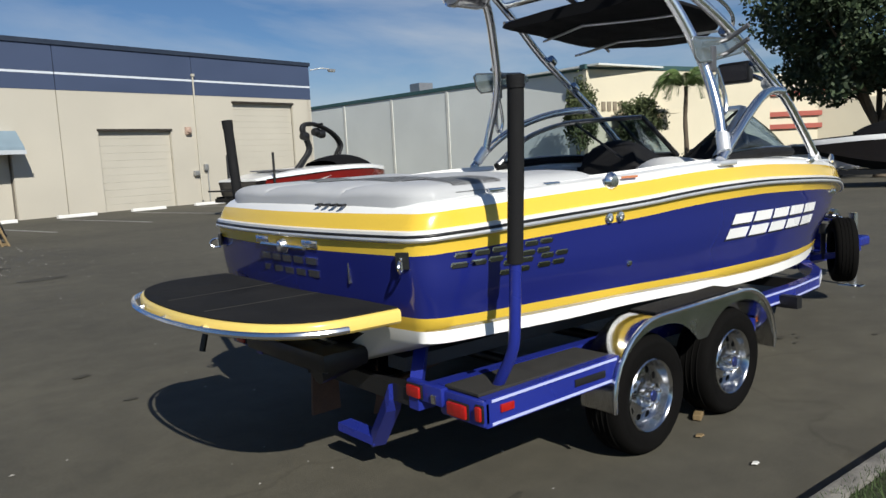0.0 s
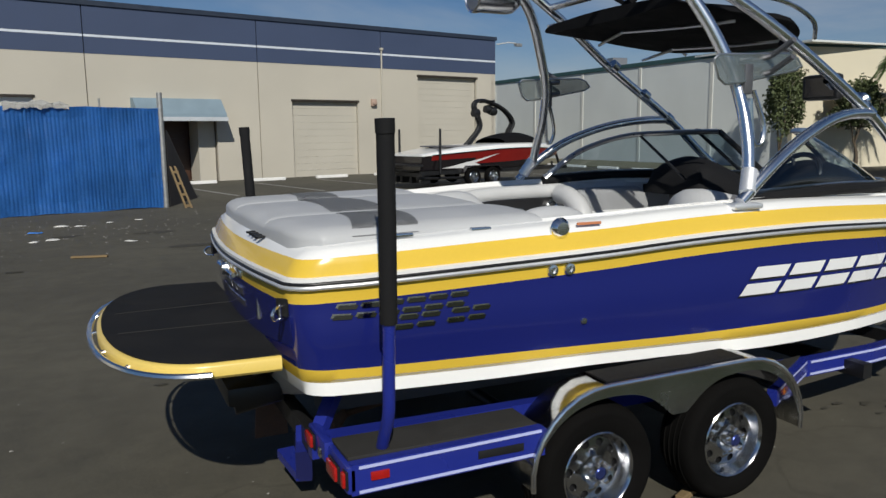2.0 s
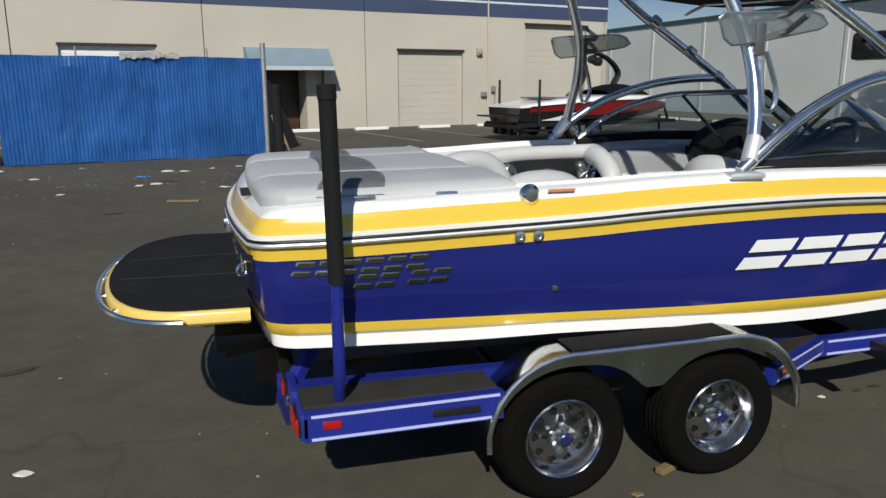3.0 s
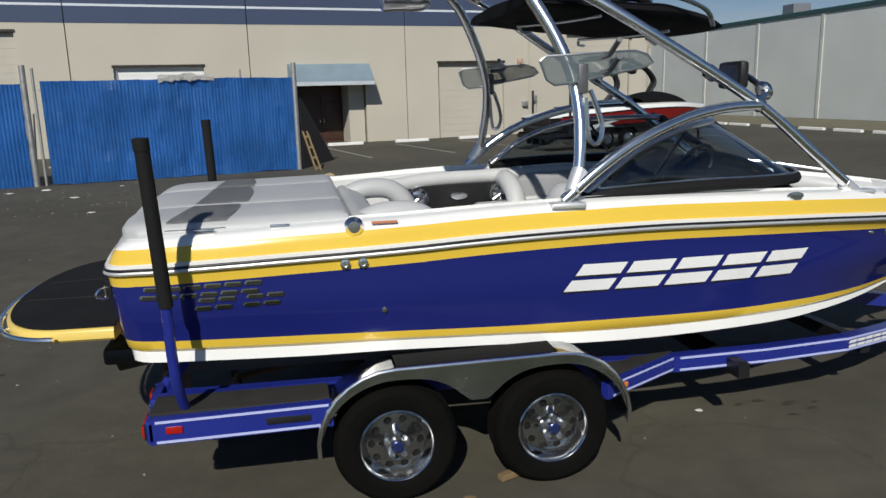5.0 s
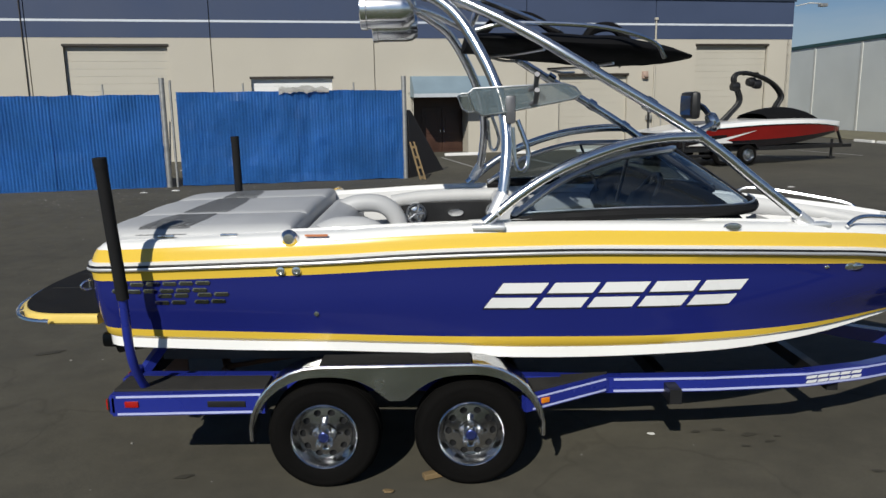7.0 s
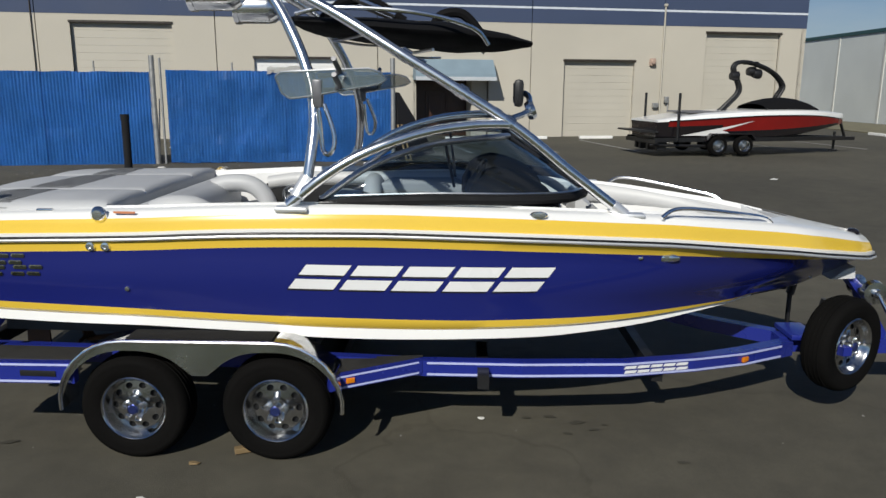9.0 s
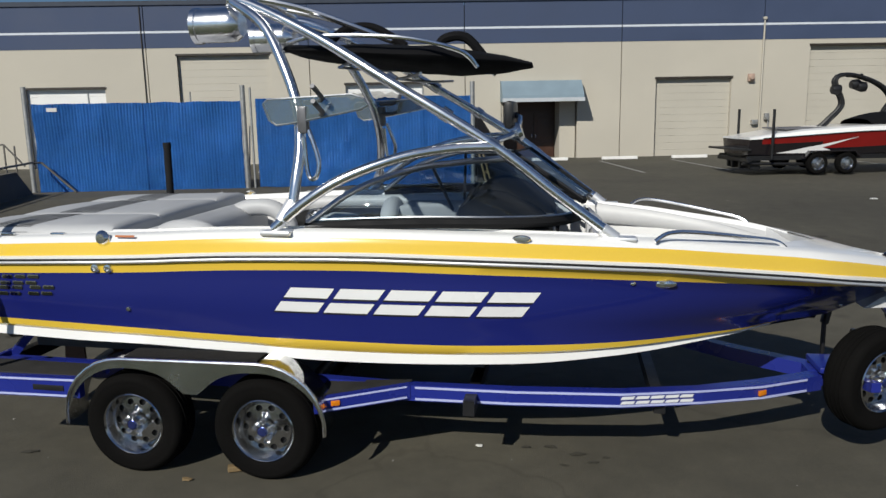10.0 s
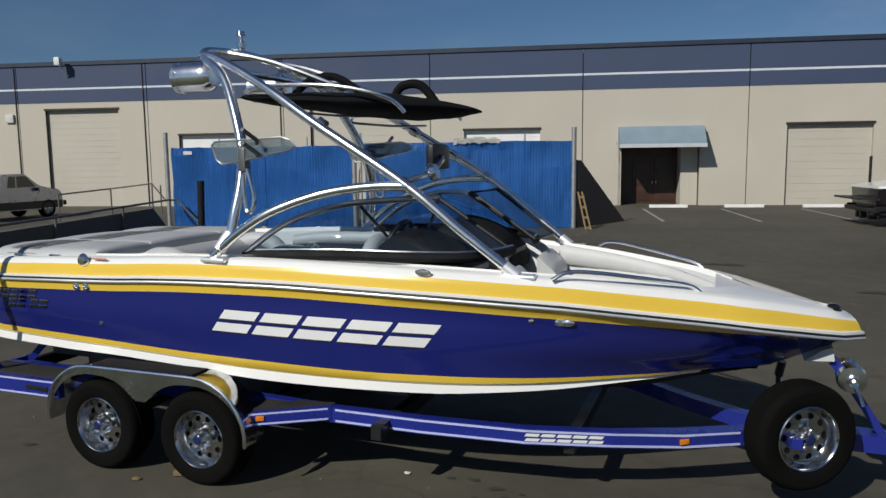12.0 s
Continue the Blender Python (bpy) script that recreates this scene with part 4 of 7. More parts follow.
    part("cockpit_floor", bm, CARPET, boat, "grey carpeted floor", smooth=False)

    # sun pad over the engine: three broad strips, with a stepped darker inlay
    def pad_end(h):
        return 1.885 + 0.045 * min(1.0, abs(h) / 1.0) ** 2 + 0.10 * max(0.0, (abs(h) - 0.85) / 0.17) ** 2

    def pad_z(x, h, h0, h1):
        """The swollen top of the strip between h0 and h1, sunk at the seams and rounded at the rim."""
        drop = 0.0
        for g, r, deep in ((h - h0, 0.07, 0.055 if h0 < -0.9 else 0.026), (h1 - h, 0.07, 0.055 if h1 > 0.9 else 0.026), (x - pad_end(h), 0.10, 0.05), (3.085 - x, 0.05, 0.05)):
            d = 1 - min(max(g, 0.0), r) / r
            drop = max(drop, deep * (1 - math.sqrt(max(0.0, 1 - d * d))))
        return 1.572 + 0.012 * (x - 2.3) + 0.010 * math.sin(math.pi * (h - h0) / (h1 - h0)) - 0.025 * max(0.0, abs(h) - 0.7) - 0.03 * max(0.0, 2.1 - x) - drop

    for h0, h1 in ((-1.015, -0.45), (-0.45, 0.45), (0.45, 1.015)):
        bm = nb()
        cross = [h0 + (h1 - h0) * v for v in (0, 0.004, 0.02, 0.05, 0.1, 0.17, 0.3, 0.5, 0.7, 0.83, 0.9, 0.95, 0.98, 0.996, 1)]
        along = (0, 0.003, 0.012, 0.03, 0.055, 0.09, 0.2, 0.35, 0.5, 0.65, 0.8, 0.92, 0.962, 0.985, 0.997, 1)
        top = [[bm.verts.new((pad_end(h) + (3.085 - pad_end(h)) * a, CY + h, pad_z(pad_end(h) + (3.085 - pad_end(h)) * a, h, h0, h1))) for a in along] for h in cross]
        for p, q in zip(top, top[1:]):
            for k in range(len(along) - 1):
                bm.faces.new((p[k], p[k + 1], q[k + 1], q[k]))
        ring = [r[0] for r in top] + top[-1][1:] + [r[-1] for r in top[-2::-1]] + top[0][-2:0:-1]
        foot = [bm.verts.new((v.co.x, v.co.y, min(1.44, v.co.z - 0.02))) for v in ring]
        for k in range(len(ring)):
            bm.faces.new((ring[k], ring[(k + 1) % len(ring)], foot[(k + 1) % len(ring)], foot[k]))
        bmesh.ops.recalc_face_normals(bm, faces=bm.faces[:])
        part("sun_pad", bm, VINYL, boat, "grey quilted vinyl sun pad strip")
    for h0, h1, a0, a1, b0, b1 in ((-1.015, -0.45, 2.15, 2.245, 2.45, 2.485), (-0.45, 0.45, 2.235, 2.275, 2.53, 2.50), (0.45, 1.015, 2.275, 2.32, 2.535, 2.46)):
        bm = nb()
        rows = []
        for k in range(15):
            b = k / 14
            h = h0 + 0.002 + (h1 - h0 - 0.004) * b
            bulge = 0.035 * math.sin(math.pi * b)
            xa, xb = a0 + (a1 - a0) * b + bulge * 0.6, b0 + (b1 - b0) * b + bulge
            rows.append([bm.verts.new((xa + (xb - xa) * m / 4, CY + h, pad_z(xa + (xb - xa) * m / 4, h, h0, h1) + 0.004)) for m in range(5)])
        for p, q in zip(rows, rows[1:]):
            for m in range(4):
                bm.faces.new((p[m], p[m + 1], q[m + 1], q[m]))
        bmesh.ops.solidify(bm, geom=bm.faces[:], thickness=0.006)
        part("pad_inlay", bm, VINYL_MID, boat, "mid grey vinyl inlay of the pad")

    for h in (-0.45, 0.0, 0.45):
        bm = nb()
        lathe(bm, [(0.0, 0.012), (0.016, 0.010), (0.02, 0.0)], Matrix.Translation((3.06, CY + h, 1.55)), 12)
        part("pad_button", bm, CHROME, boat, "chrome pad button")

    # rear bench with rounded back, lounge along the far side
    bm = nb()
    cushion(bm, 3.095, 3.32, 2.76, 4.54, 1.05, 1.535, 0.08, 0.01, 10, top=lambda x, y: -0.35 * max(0, x - 3.1))
    part("rear_backrest", bm, VINYL, boat, "grey vinyl rear bench back")
    bm = nb()
    cushion(bm, 3.28, 3.80, 2.90, 4.40, 1.02, 1.24, 0.07, 0.02, 10)
    part("rear_seat", bm, VINYL, boat)
    for s in (-1, 1):
        bm = nb()
        tube(bm, spline([(3.16, CY + s * 0.60, 1.44), (3.30, CY + s * 0.60, 1.49), (3.50, CY + s * 0.60, 1.475), (3.62, CY + s * 0.60, 1.34), (3.64, CY + s * 0.60, 1.08)], 6), 0.072, 12)
        part("bolster", bm, VINYL, boat, "grey rounded vinyl bolster")
        bm = nb()
        tube(bm, spline([(3.55, CY + s * 0.93, 1.455), (3.85, CY + s * 0.95, 1.49), (4.4, CY + s * 0.94, 1.50), (5.1, CY + s * 0.86, 1.51)], 6), 0.058, 10)
        part("coaming_pad", bm, VINYL_LIGHT, boat)
        bm = nb()
        box(bm, (4.08, CY + s * 0.925, 1.355), (1.10, 0.03, 0.20), bevel=0.012)
        panel = part("side_panel", bm, BLACK, boat, "dark side panel with speakers", smooth=False)
        for x in (3.756, 4.43):
            m = Matrix.Translation((x, CY + s * 0.905, 1.357)) @ Matrix.Rotation(radians(s * 90), 4, "X")
            bm = nb()
            lathe(bm, [(0.0, 0.012), (0.03, 0.012), (0.055, 0.004), (0.072, 0.02), (0.088, 0.02), (0.09, 0.0)], m, 24)
            sp = part("speaker", bm, STEEL, panel, "silver ring speaker")
            bm = nb()
            for k in range(5):
                a = 2 * math.pi * k / 5
                tube(bm, [m @ Vector((0.0, 0, 0.024)), m @ Vector((0.075 * math.cos(a), 0.075 * math.sin(a), 0.024))], 0.008, 6)
            lathe(bm, [(0.0, 0.03), (0.025, 0.028), (0.03, 0.02)], m, 12)
            part("speaker_grille", bm, STEEL, sp)
        bm = nb()
        lathe(bm, [(0.0, 0.02), (0.06, 0.018), (0.065, 0.0)], Matrix.Translation((4.09, CY + s * 0.905, 1.357)) @ Matrix.Rotation(radians(s * 90), 4, "X") @ Matrix.Diagonal((1.1, 0.5, 1, 1)), 16)
        part("badge", bm, STEEL, panel)
    bm = nb()
    cushion(bm, 4.05, 5.25, 3.98, 4.44, 1.02, 1.32, 0.07, 0.02, 8)
    part("side_lounge", bm, VINYL_LIGHT, boat, "pale vinyl side lounge")

    # driver's and observer's seats
    for s, x, h in ((-1, 4.50, 0.56),):
        y = CY + s * h
        bm = nb()
        cushion(bm, x - 0.02, x + 0.46, y - 0.25, y + 0.25, 1.14, 1.33, 0.07, 0.02, 8)
        st = part("bucket_seat", bm, VINYL_LIGHT, boat, "pale vinyl bucket seat with dark stripes")
        bm = nb()
        back = spline([(x + 0.30, y - 0.25, 1.40), (x + 0.02, y - 0.24, 1.45), (x - 0.10, y, 1.48), (x + 0.02, y + 0.24, 1.45), (x + 0.30, y + 0.25, 1.40)], 6)
        fat = [0.05 + 0.06 * math.sin(math.pi * k / 24) for k in range(25)]
        tube(bm, back, fat, 16, flat=1.25)
        rest = part("backrest", bm, VINYL_LIGHT, st)
        for k0 in (5, 17):
            bm = nb()
            tube(bm, back[k0:k0 + 4], [q + 0.003 for q in fat[k0:k0 + 4]], 16, flat=1.25)
            part("stripe", bm, VINYL_DARK, rest, "charcoal vinyl stripe")
        bm = nb()
        lathe(bm, [(0.0, 0.0), (0.16, 0.0), (0.05, 0.03), (0.05, 0.15), (0.0, 0.15)], Matrix.Translation((x + 0.2, y, 1.0)), 16)
        part("pedestal", bm, BLACK, st)
    # backrest of the far side lounge: mid grey above, pale below
    bm = nb()
    cushion(bm, 4.52, 5.24, CY + 0.72, CY + 0.84, 1.34, 1.52, 0.05, 0.01, 8)
    part("lounge_back", bm, VINYL_MID, boat, "mid grey vinyl lounge backrest")
    bm = nb()
    cushion(bm, 4.52, 5.24, CY + 0.70, CY + 0.80, 1.18, 1.35, 0.04, 0.01, 8)
    part("lounge_back", bm, VINYL_LIGHT, boat, "pale vinyl lounge back cushion")
    bm = nb()
    tube(bm, spline([(4.46, CY + 0.50, 1.16), (4.47, CY + 0.58, 1.36), (4.46, CY + 0.72, 1.46), (4.46, CY + 0.86, 1.48)], 6), 0.075, 12)
    part("lounge_bolster", bm, VINYL_LIGHT, boat, "pale rounded vinyl lounge bolster")

    # consoles, dash and wheel
    for s in (-1, 1):
        bm = nb()
        prism(bm, [(5.42, CY + s * 0.18, 1.0), (5.42, CY + s * 0.66, 1.0), (5.42, CY + s * 0.68, 1.50), (5.42, CY + s * 0.18, 1.50)], (0.42, 0, 0.0))
        part("console", bm, VINYL_DARK, boat, "charcoal helm console", smooth=False)
        bm = nb()
        cushion(bm, 5.20, 5.86, *sorted((CY + s * 0.16, CY + s * 0.74)), 1.47, 1.675, 0.14, 0.19, 12, top=lambda x, y: -0.28 * max(0.0, x - 5.42))
        part("dash_top", bm, DASH, boat, "black domed dash cover")
    bm = nb()
    m = Matrix.Translation((5.27, CY - 0.46, 1.64)) @ Matrix.Rotation(radians(-62), 4, "Y")
    tube(bm, [m @ Vector((0.175 * math.cos(a), 0.175 * math.sin(a), 0)) for a in np.linspace(0, 2 * math.pi, 33)], 0.017, 8)
    for a in (0.5, 2.6, 4.7):
        tube(bm, [m @ Vector((0, 0, -0.02)), m @ Vector((0.17 * math.cos(a), 0.17 * math.sin(a), 0))], 0.013, 6)
    tube(bm, [m @ Vector((0, 0, 0)), m @ Vector((0, 0, -0.2))], 0.03, 10)
    part("steering_wheel", bm, BLACK, boat, "black steering wheel")
    bm = nb()
    box(bm, (5.25, CY - 0.42, 1.50), (0.006, 0.10, 0.075), rz=25)
    part("paper_tag", bm, LITTER, boat, "white paper tag hanging at the wheel", smooth=False)
    for k, (dy, dz) in enumerate(((-0.62, 0), (-0.50, 0.02), (-0.36, 0.03), (-0.24, 0.02))):
        bm = nb()
        lathe(bm, [(0.0, 0.014), (0.034, 0.012), (0.046, 0.02), (0.05, 0.0)], Matrix.Translation((5.40, CY + dy, 1.585 + dz)) @ Matrix.Rotation(radians(-75), 4, "Y"), 18)
        part("gauge", bm, STEEL, boat, "silver ringed dash gauge")

    # wind screen: two wrap-round tinted panes, each with a silver frame, and the opened middle
    def screen(s):
        base = spline([(4.36, Y(s, 1.00), 1.585), (5.0, Y(s, 0.995), 1.607), (5.5, Y(s, 0.93), 1.60), (5.83, Y(s, 0.77), 1.59), (5.98, Y(s, 0.55), 1.59), (6.03, Y(s, 0.33), 1.59)], 6)
        top = spline([(4.37, Y(s, 0.995), 1.60), (4.66, Y(s, 0.95), 1.80), (5.0, Y(s, 0.84), 1.915), (5.27, Y(s, 0.62), 1.94), (5.43, Y(s, 0.46), 1.945), (5.50, Y(s, 0.34), 1.945)], 6)
        return base, top
    for s in (-1, 1):
        base, top = screen(s)
        bm = nb()
        grid = []
        for b, t in zip(base, top):
            grid.append([bm.verts.new(b.lerp(t, k / 5) + Vector((0, s * 0.03 * math.sin(math.pi * k / 5), 0))) for k in range(6)])
        for a, b in zip(grid, grid[1:]):
            for k in range(5):
                bm.faces.new((a[k], b[k], b[k + 1], a[k + 1]))
        pane = part("wind_screen", bm, GLASS, boat, "tinted wrap-round wind screen pane", plain=True)
        pane.visible_shadow = False
        part("screen_frame", tube(nb(), top, 0.029, 10, flat=0.7), ALU, pane, "silver wind screen frame", plain=True)
        part("screen_gasket", tube(nb(), base, 0.032, 8), DASH, pane, "black wind screen base strip", plain=True)
        part("base_trim", tube(nb(), [p + Vector((0, 0, 0.036)) for p in base], 0.008, 6), ALU, pane, "thin silver base trim", plain=True)
        part("screen_post", tube(nb(), [base[-1], top[-1]], 0.016, 8), BLACK, pane, plain=True)
        part("screen_brace", tube(nb(), [top[14], (5.15, Y(s, 0.30), 1.60)], 0.011, 8), BLACK, pane, plain=True)
    # opened centre pane, folded on to the far pane
    bm = nb()
    a, b, c, d = Vector((6.03, CY + 0.32, 1.60)), Vector((5.52, CY + 0.34, 1.95)), Vector((5.62, CY + 0.70, 1.96)), Vector((6.10, CY + 0.66, 1.61))
    bm.faces.new([bm.verts.new(p) for p in (a, b, c, d)])
    cp = part("centre_pane", bm, GLASS, boat, "opened tinted centre pane", plain=True)
    cp.visible_shadow = False
    part("pane_frame", tube(nb(), [a, b, c, d, a], 0.014, 8), BLACK, cp, plain=True)

    # tower
    def main_tube(s):
        return spline([(3.77, Y(s, 0.56), 2.975), (3.95, Y(s, 0.59), 2.93), (4.4, Y(s, 0.69), 2.71), (4.82, Y(s, 0.765), 2.46), (5.476, Y(s, 0.775), 2.06), (5.85, Y(s, 0.76), 1.77), (6.18, Y(s, 0.72), 1.52)], 6)

    def rear_leg(s):
        return spline([(3.80, Y(s, 0.565), 2.96), (4.04, Y(s, 0.67), 2.80), (4.205, Y(s, 0.775), 2.54), (4.31, Y(s, 0.855), 2.28), (4.338, Y(s, 0.925), 2.06), (4.325, Y(s, 0.985), 1.87), (4.305, Y(s, 1.016), 1.72)], 6)

    def arch(s):
        return spline([(4.20, Y(s, 1.075), 1.585), (4.40, Y(s, 1.06), 1.745), (4.64, Y(s, 1.02), 1.885), (4.96, Y(s, 0.93), 1.995), (5.25, Y(s, 0.84), 2.04), (5.49, Y(s, 0.785), 2.045)], 6)
    tower = part("tower", tube(tube(nb(), main_tube(-1), 0.032, 12), main_tube(1), 0.032, 12), CHROME, boat, "polished tow tower tubes")
    for s in (-1, 1):
        part("tower_leg", tube(nb(), rear_leg(s), [0.036 - 0.004 * k / 36 for k in range(37)], 12), CHROME, tower)
        part("tower_arch", tube(nb(), arch(s), 0.031, 12), CHROME, tower)
        bm = nb()
        tube(bm, [(4.31, Y(s, 1.02), 1.74), (4.25, Y(s, 1.07), 1.63)], 0.042, 12)
        box(bm, (4.22, Y(s, 1.07), 1.565), (0.19, 0.10, 0.03), bevel=0.012)
        part("tower_foot", bm, BRIGHT, tower)
        bm = nb()
        box(bm, (6.20, Y(s, 0.715), 1.50), (0.24, 0.09, 0.03), bevel=0.012)
        tube(bm, [(6.12, Y(s, 0.725), 1.56), (6.20, Y(s, 0.715), 1.50)], 0.04, 12)
        part("tower_foot", bm, BRIGHT, tower)
        for x, z, h in ((4.86, 2.445, 0.72), (5.48, 2.055, 0.775), (5.20, 2.235, 0.75)):
            bm = nb()
            d = Vector((0.83, 0, -0.55)) * 0.03
            c = Vector((x, Y(s, h), z))
            tube(bm, [c - d, c + d], 0.042, 12)
            part("tube_clamp", bm, STEEL, tower)
    # top hoop and cross bars
    bm = nb()
    tube(bm, spline([(3.78, Y(-1, 0.55), 2.98), (3.76, Y(-1, 0.45), 3.02), (3.75, CY, 3.05), (3.76, Y(1, 0.45), 3.02), (3.78, Y(1, 0.55), 2.98)], 6), 0.03, 12)
    tube(bm, [(4.2, Y(-1, 0.62), 2.82), (4.2, Y(1, 0.62), 2.82)], 0.024, 10)
    tube(bm, spline([(3.82, Y(-1, 0.30), 3.02), (4.2, Y(-1, 0.25), 2.93), (4.75, Y(-1, 0.2), 2.72)], 6), 0.02, 8)
    tube(bm, spline([(3.82, Y(1, 0.30), 3.02), (4.2, Y(1, 0.25), 2.93), (4.75, Y(1, 0.2), 2.72)], 6), 0.02, 8)
    part("tower_crossbar", bm, CHROME, tower)
    bm = nb()
    lathe(bm, [(0.0, 0.19), (0.028, 0.185), (0.034, 0.15), (0.02, 0.14), (0.02, 0.11), (0.036, 0.10), (0.036, 0.06), (0.022, 0.05), (0.03, 0.0)], Matrix.Translation((3.75, CY - 0.06, 3.04)), 16)
    part("tow_pylon_light", bm, STEEL, tower, "chrome anchor light on the tower")
    for s in (-1, 1):
        m = Matrix.Translation((3.79, Y(s, 0.465), 2.835)) @ Matrix.Rotation(radians(-90), 4, "Y")
        bm = nb()
        lathe(bm, [(0.0, -0.02), (0.075, -0.02), (0.105, 0.02), (0.112, 0.06), (0.112, 0.27), (0.118, 0.275), (0.118, 0.31), (0.105, 0.315), (0.095, 0.30), (0.0, 0.295)], m, 28)
        pod = part("tower_speaker", bm, CHROME, tower, "polished tower speaker can")
        bm = nb()
        lathe(bm, [(0.0, 0.306), (0.05, 0.312), (0.096, 0.308)], m, 24)
        part("speaker_cone", bm, DIRTY, pod)
        bm = nb()
        tube(bm, spline([(3.72, Y(s, 0.465), 2.94), (3.74, Y(s, 0.50), 2.975), (3.80, Y(s, 0.53), 2.98)], 5), 0.016, 8)
        part("speaker_bracket", bm, STEEL, pod)
        # board rack: clear arm plates with black forks
        bm = nb()
        q = [(4.12, 2.315), (4.15, 2.34), (4.66, 2.362), (4.73, 2.34), (4.765, 2.30), (4.72, 2.275), (4.30, 2.20), (4.20, 2.19), (4.155, 2.22)]
        prism(bm, [(x, Y(s, 0.93 if x < 4.4 else 0.90), z) for x, z in q], (0, 0.012 * s, 0))
        rack = part("rack_plate", bm, FROST, tower, "frosted clear plastic board rack plate")
        bm = nb()
        tube(bm, [(x, Y(s, 0.935 if x < 4.4 else 0.905), z) for x, z in q + q[:1]], 0.007, 6)
        part("rack_edge", bm, ALU, rack)
        bm = nb()
        for dz in (0.0, 0.085):
            tube(bm, [(4.36, Y(s, 0.86), 2.235 + dz), (4.46, Y(s, 0.90), 2.24 + dz), (4.50, Y(s, 0.95), 2.26 + dz), (4.49, Y(s, 1.09), 2.325 + dz)], 0.015, 8)
        box(bm, (4.36, Y(s, 0.905), 2.22), (0.06, 0.07, 0.16), bevel=0.015)
        part("rack_fork", bm, FORK, rack, "grey metal board fork")
        bm = nb()
        tube(bm, spline([(4.40, Y(s, 0.93), 2.16), (4.46, Y(s, 0.95), 1.98), (4.44, Y(s, 0.96), 1.88), (4.39, Y(s, 0.95), 1.90), (4.37, Y(s, 0.94), 2.12)], 5), 0.014, 8)
        part("rack_hook", bm, STEEL, rack)
    # mirror on the near main tube's joint
    bm = nb()
    tube(bm, spline([(5.50, Y(-1, 0.76), 2.08), (5.60, Y(-1, 0.66), 2.12), (5.62, Y(-1, 0.48), 2.20), (5.59, Y(-1, 0.42), 2.225)], 5), 0.019, 8)
    lathe(bm, [(0.0, 0.03), (0.05, 0.026), (0.062, 0.0), (0.05, -0.026), (0.0, -0.03)], Matrix.Translation((5.62, Y(-1, 0.62), 2.125)) @ Matrix.Rotation(radians(70), 4, "Y"), 18)
    arm = part("mirror_arm", bm, STEEL, tower, "chrome mirror arm with a round joint")
    bm = nb()
    box(bm, (5.56, Y(-1, 0.39), 2.225), (0.06, 0.27, 0.17), rz=-3, bevel=0.028)
    mirror = part("mirror", bm, BLACK, arm, "black rear view mirror")
    bm = nb()
    box(bm, (5.528, Y(-1, 0.39), 2.225), (0.004, 0.22, 0.12), rz=-3)
    part("mirror_glass", bm, BLACKGEL, mirror)
    # folded canopy: a padded canvas roll, slack below
    bm = nb()
    rows = []
    for i in range(19):
        t = i / 18
        x = 4.14 + 1.53 * t
        half = 0.655 if t < 0.55 else 0.655 - 0.50 * ((t - 0.55) / 0.45) ** 1.5
        edge = 2.655 - 0.10 * t
        fat = min(1.0, 0.62 + 1.6 * t) * (1.0 if t < 0.62 else 1.0 - 0.82 * ((t - 0.62) / 0.38) ** 1.3)
        ring = []
        for k in range(24):
            a = 2 * math.pi * k / 24
            up = math.sin(a)
            y = half * math.copysign(abs(math.cos(a)) ** 0.8, math.cos(a))
            z = edge + (0.075 + 0.02 * t if up > 0 else 0.045 + 0.075 * t) * fat * math.copysign(abs(up) ** 0.9, up) + 0.012 * noise.noise((x * 5, y * 5, up))
            ring.append(bm.verts.new((x, CY + y, z)))
        rows.append(ring)
    for a, b in zip(rows, rows[1:]):
        for k in range(24):
            bm.faces.new((a[k], a[(k + 1) % 24], b[(k + 1) % 24], b[k]))
    bm.faces.new(rows[0])
    bm.faces.new(rows[-1][::-1])
    canopy = part("canopy", bm, CANVAS, tower, "black canvas canopy, folded and slack below", plain=True)
    for s in (-1, 1):
        bm = nb()
        tube(bm, spline([(4.18, Y(s, 0.625), 2.69), (4.40, Y(s, 0.64), 2.725), (4.90, Y(s, 0.62), 2.70), (5.25, Y(s, 0.54), 2.62), (5.36, Y(s, 0.47), 2.52)], 6), 0.014, 8)
        part("canopy_tube", bm, CHROME, canopy)
        bm = nb()
        if s < 0:
            tube(bm, spline([(4.24, CY - 0.1, 2.71), (4.38, CY - 0.08, 2.82), (4.58, CY - 0.06, 2.83), (4.80, CY - 0.05, 2.70)], 6), 0.030, 8)
        else:
            tube(bm, spline([(4.98, CY + 0.1, 2.66), (5.05, CY + 0.1, 2.755), (5.20, CY + 0.1, 2.76), (5.33, CY + 0.1, 2.62)], 6), 0.034, 8)
        part("canopy_strap", bm, CANVAS, canopy, plain=True)
        bm = nb()
        for k in range(2):
            x = 4.30 + 0.42 * k
            tube(bm, spline([(x, Y(s, 0.0), 2.575 - 0.09 * k), (x + 0.15, Y(s, 0.32), 2.565 - 0.09 * k), (x + 0.3, Y(s, 0.58), 2.575 - 0.09 * k)], 4), 0.010, 6)
        part("canopy_rib", bm, ALU, canopy)

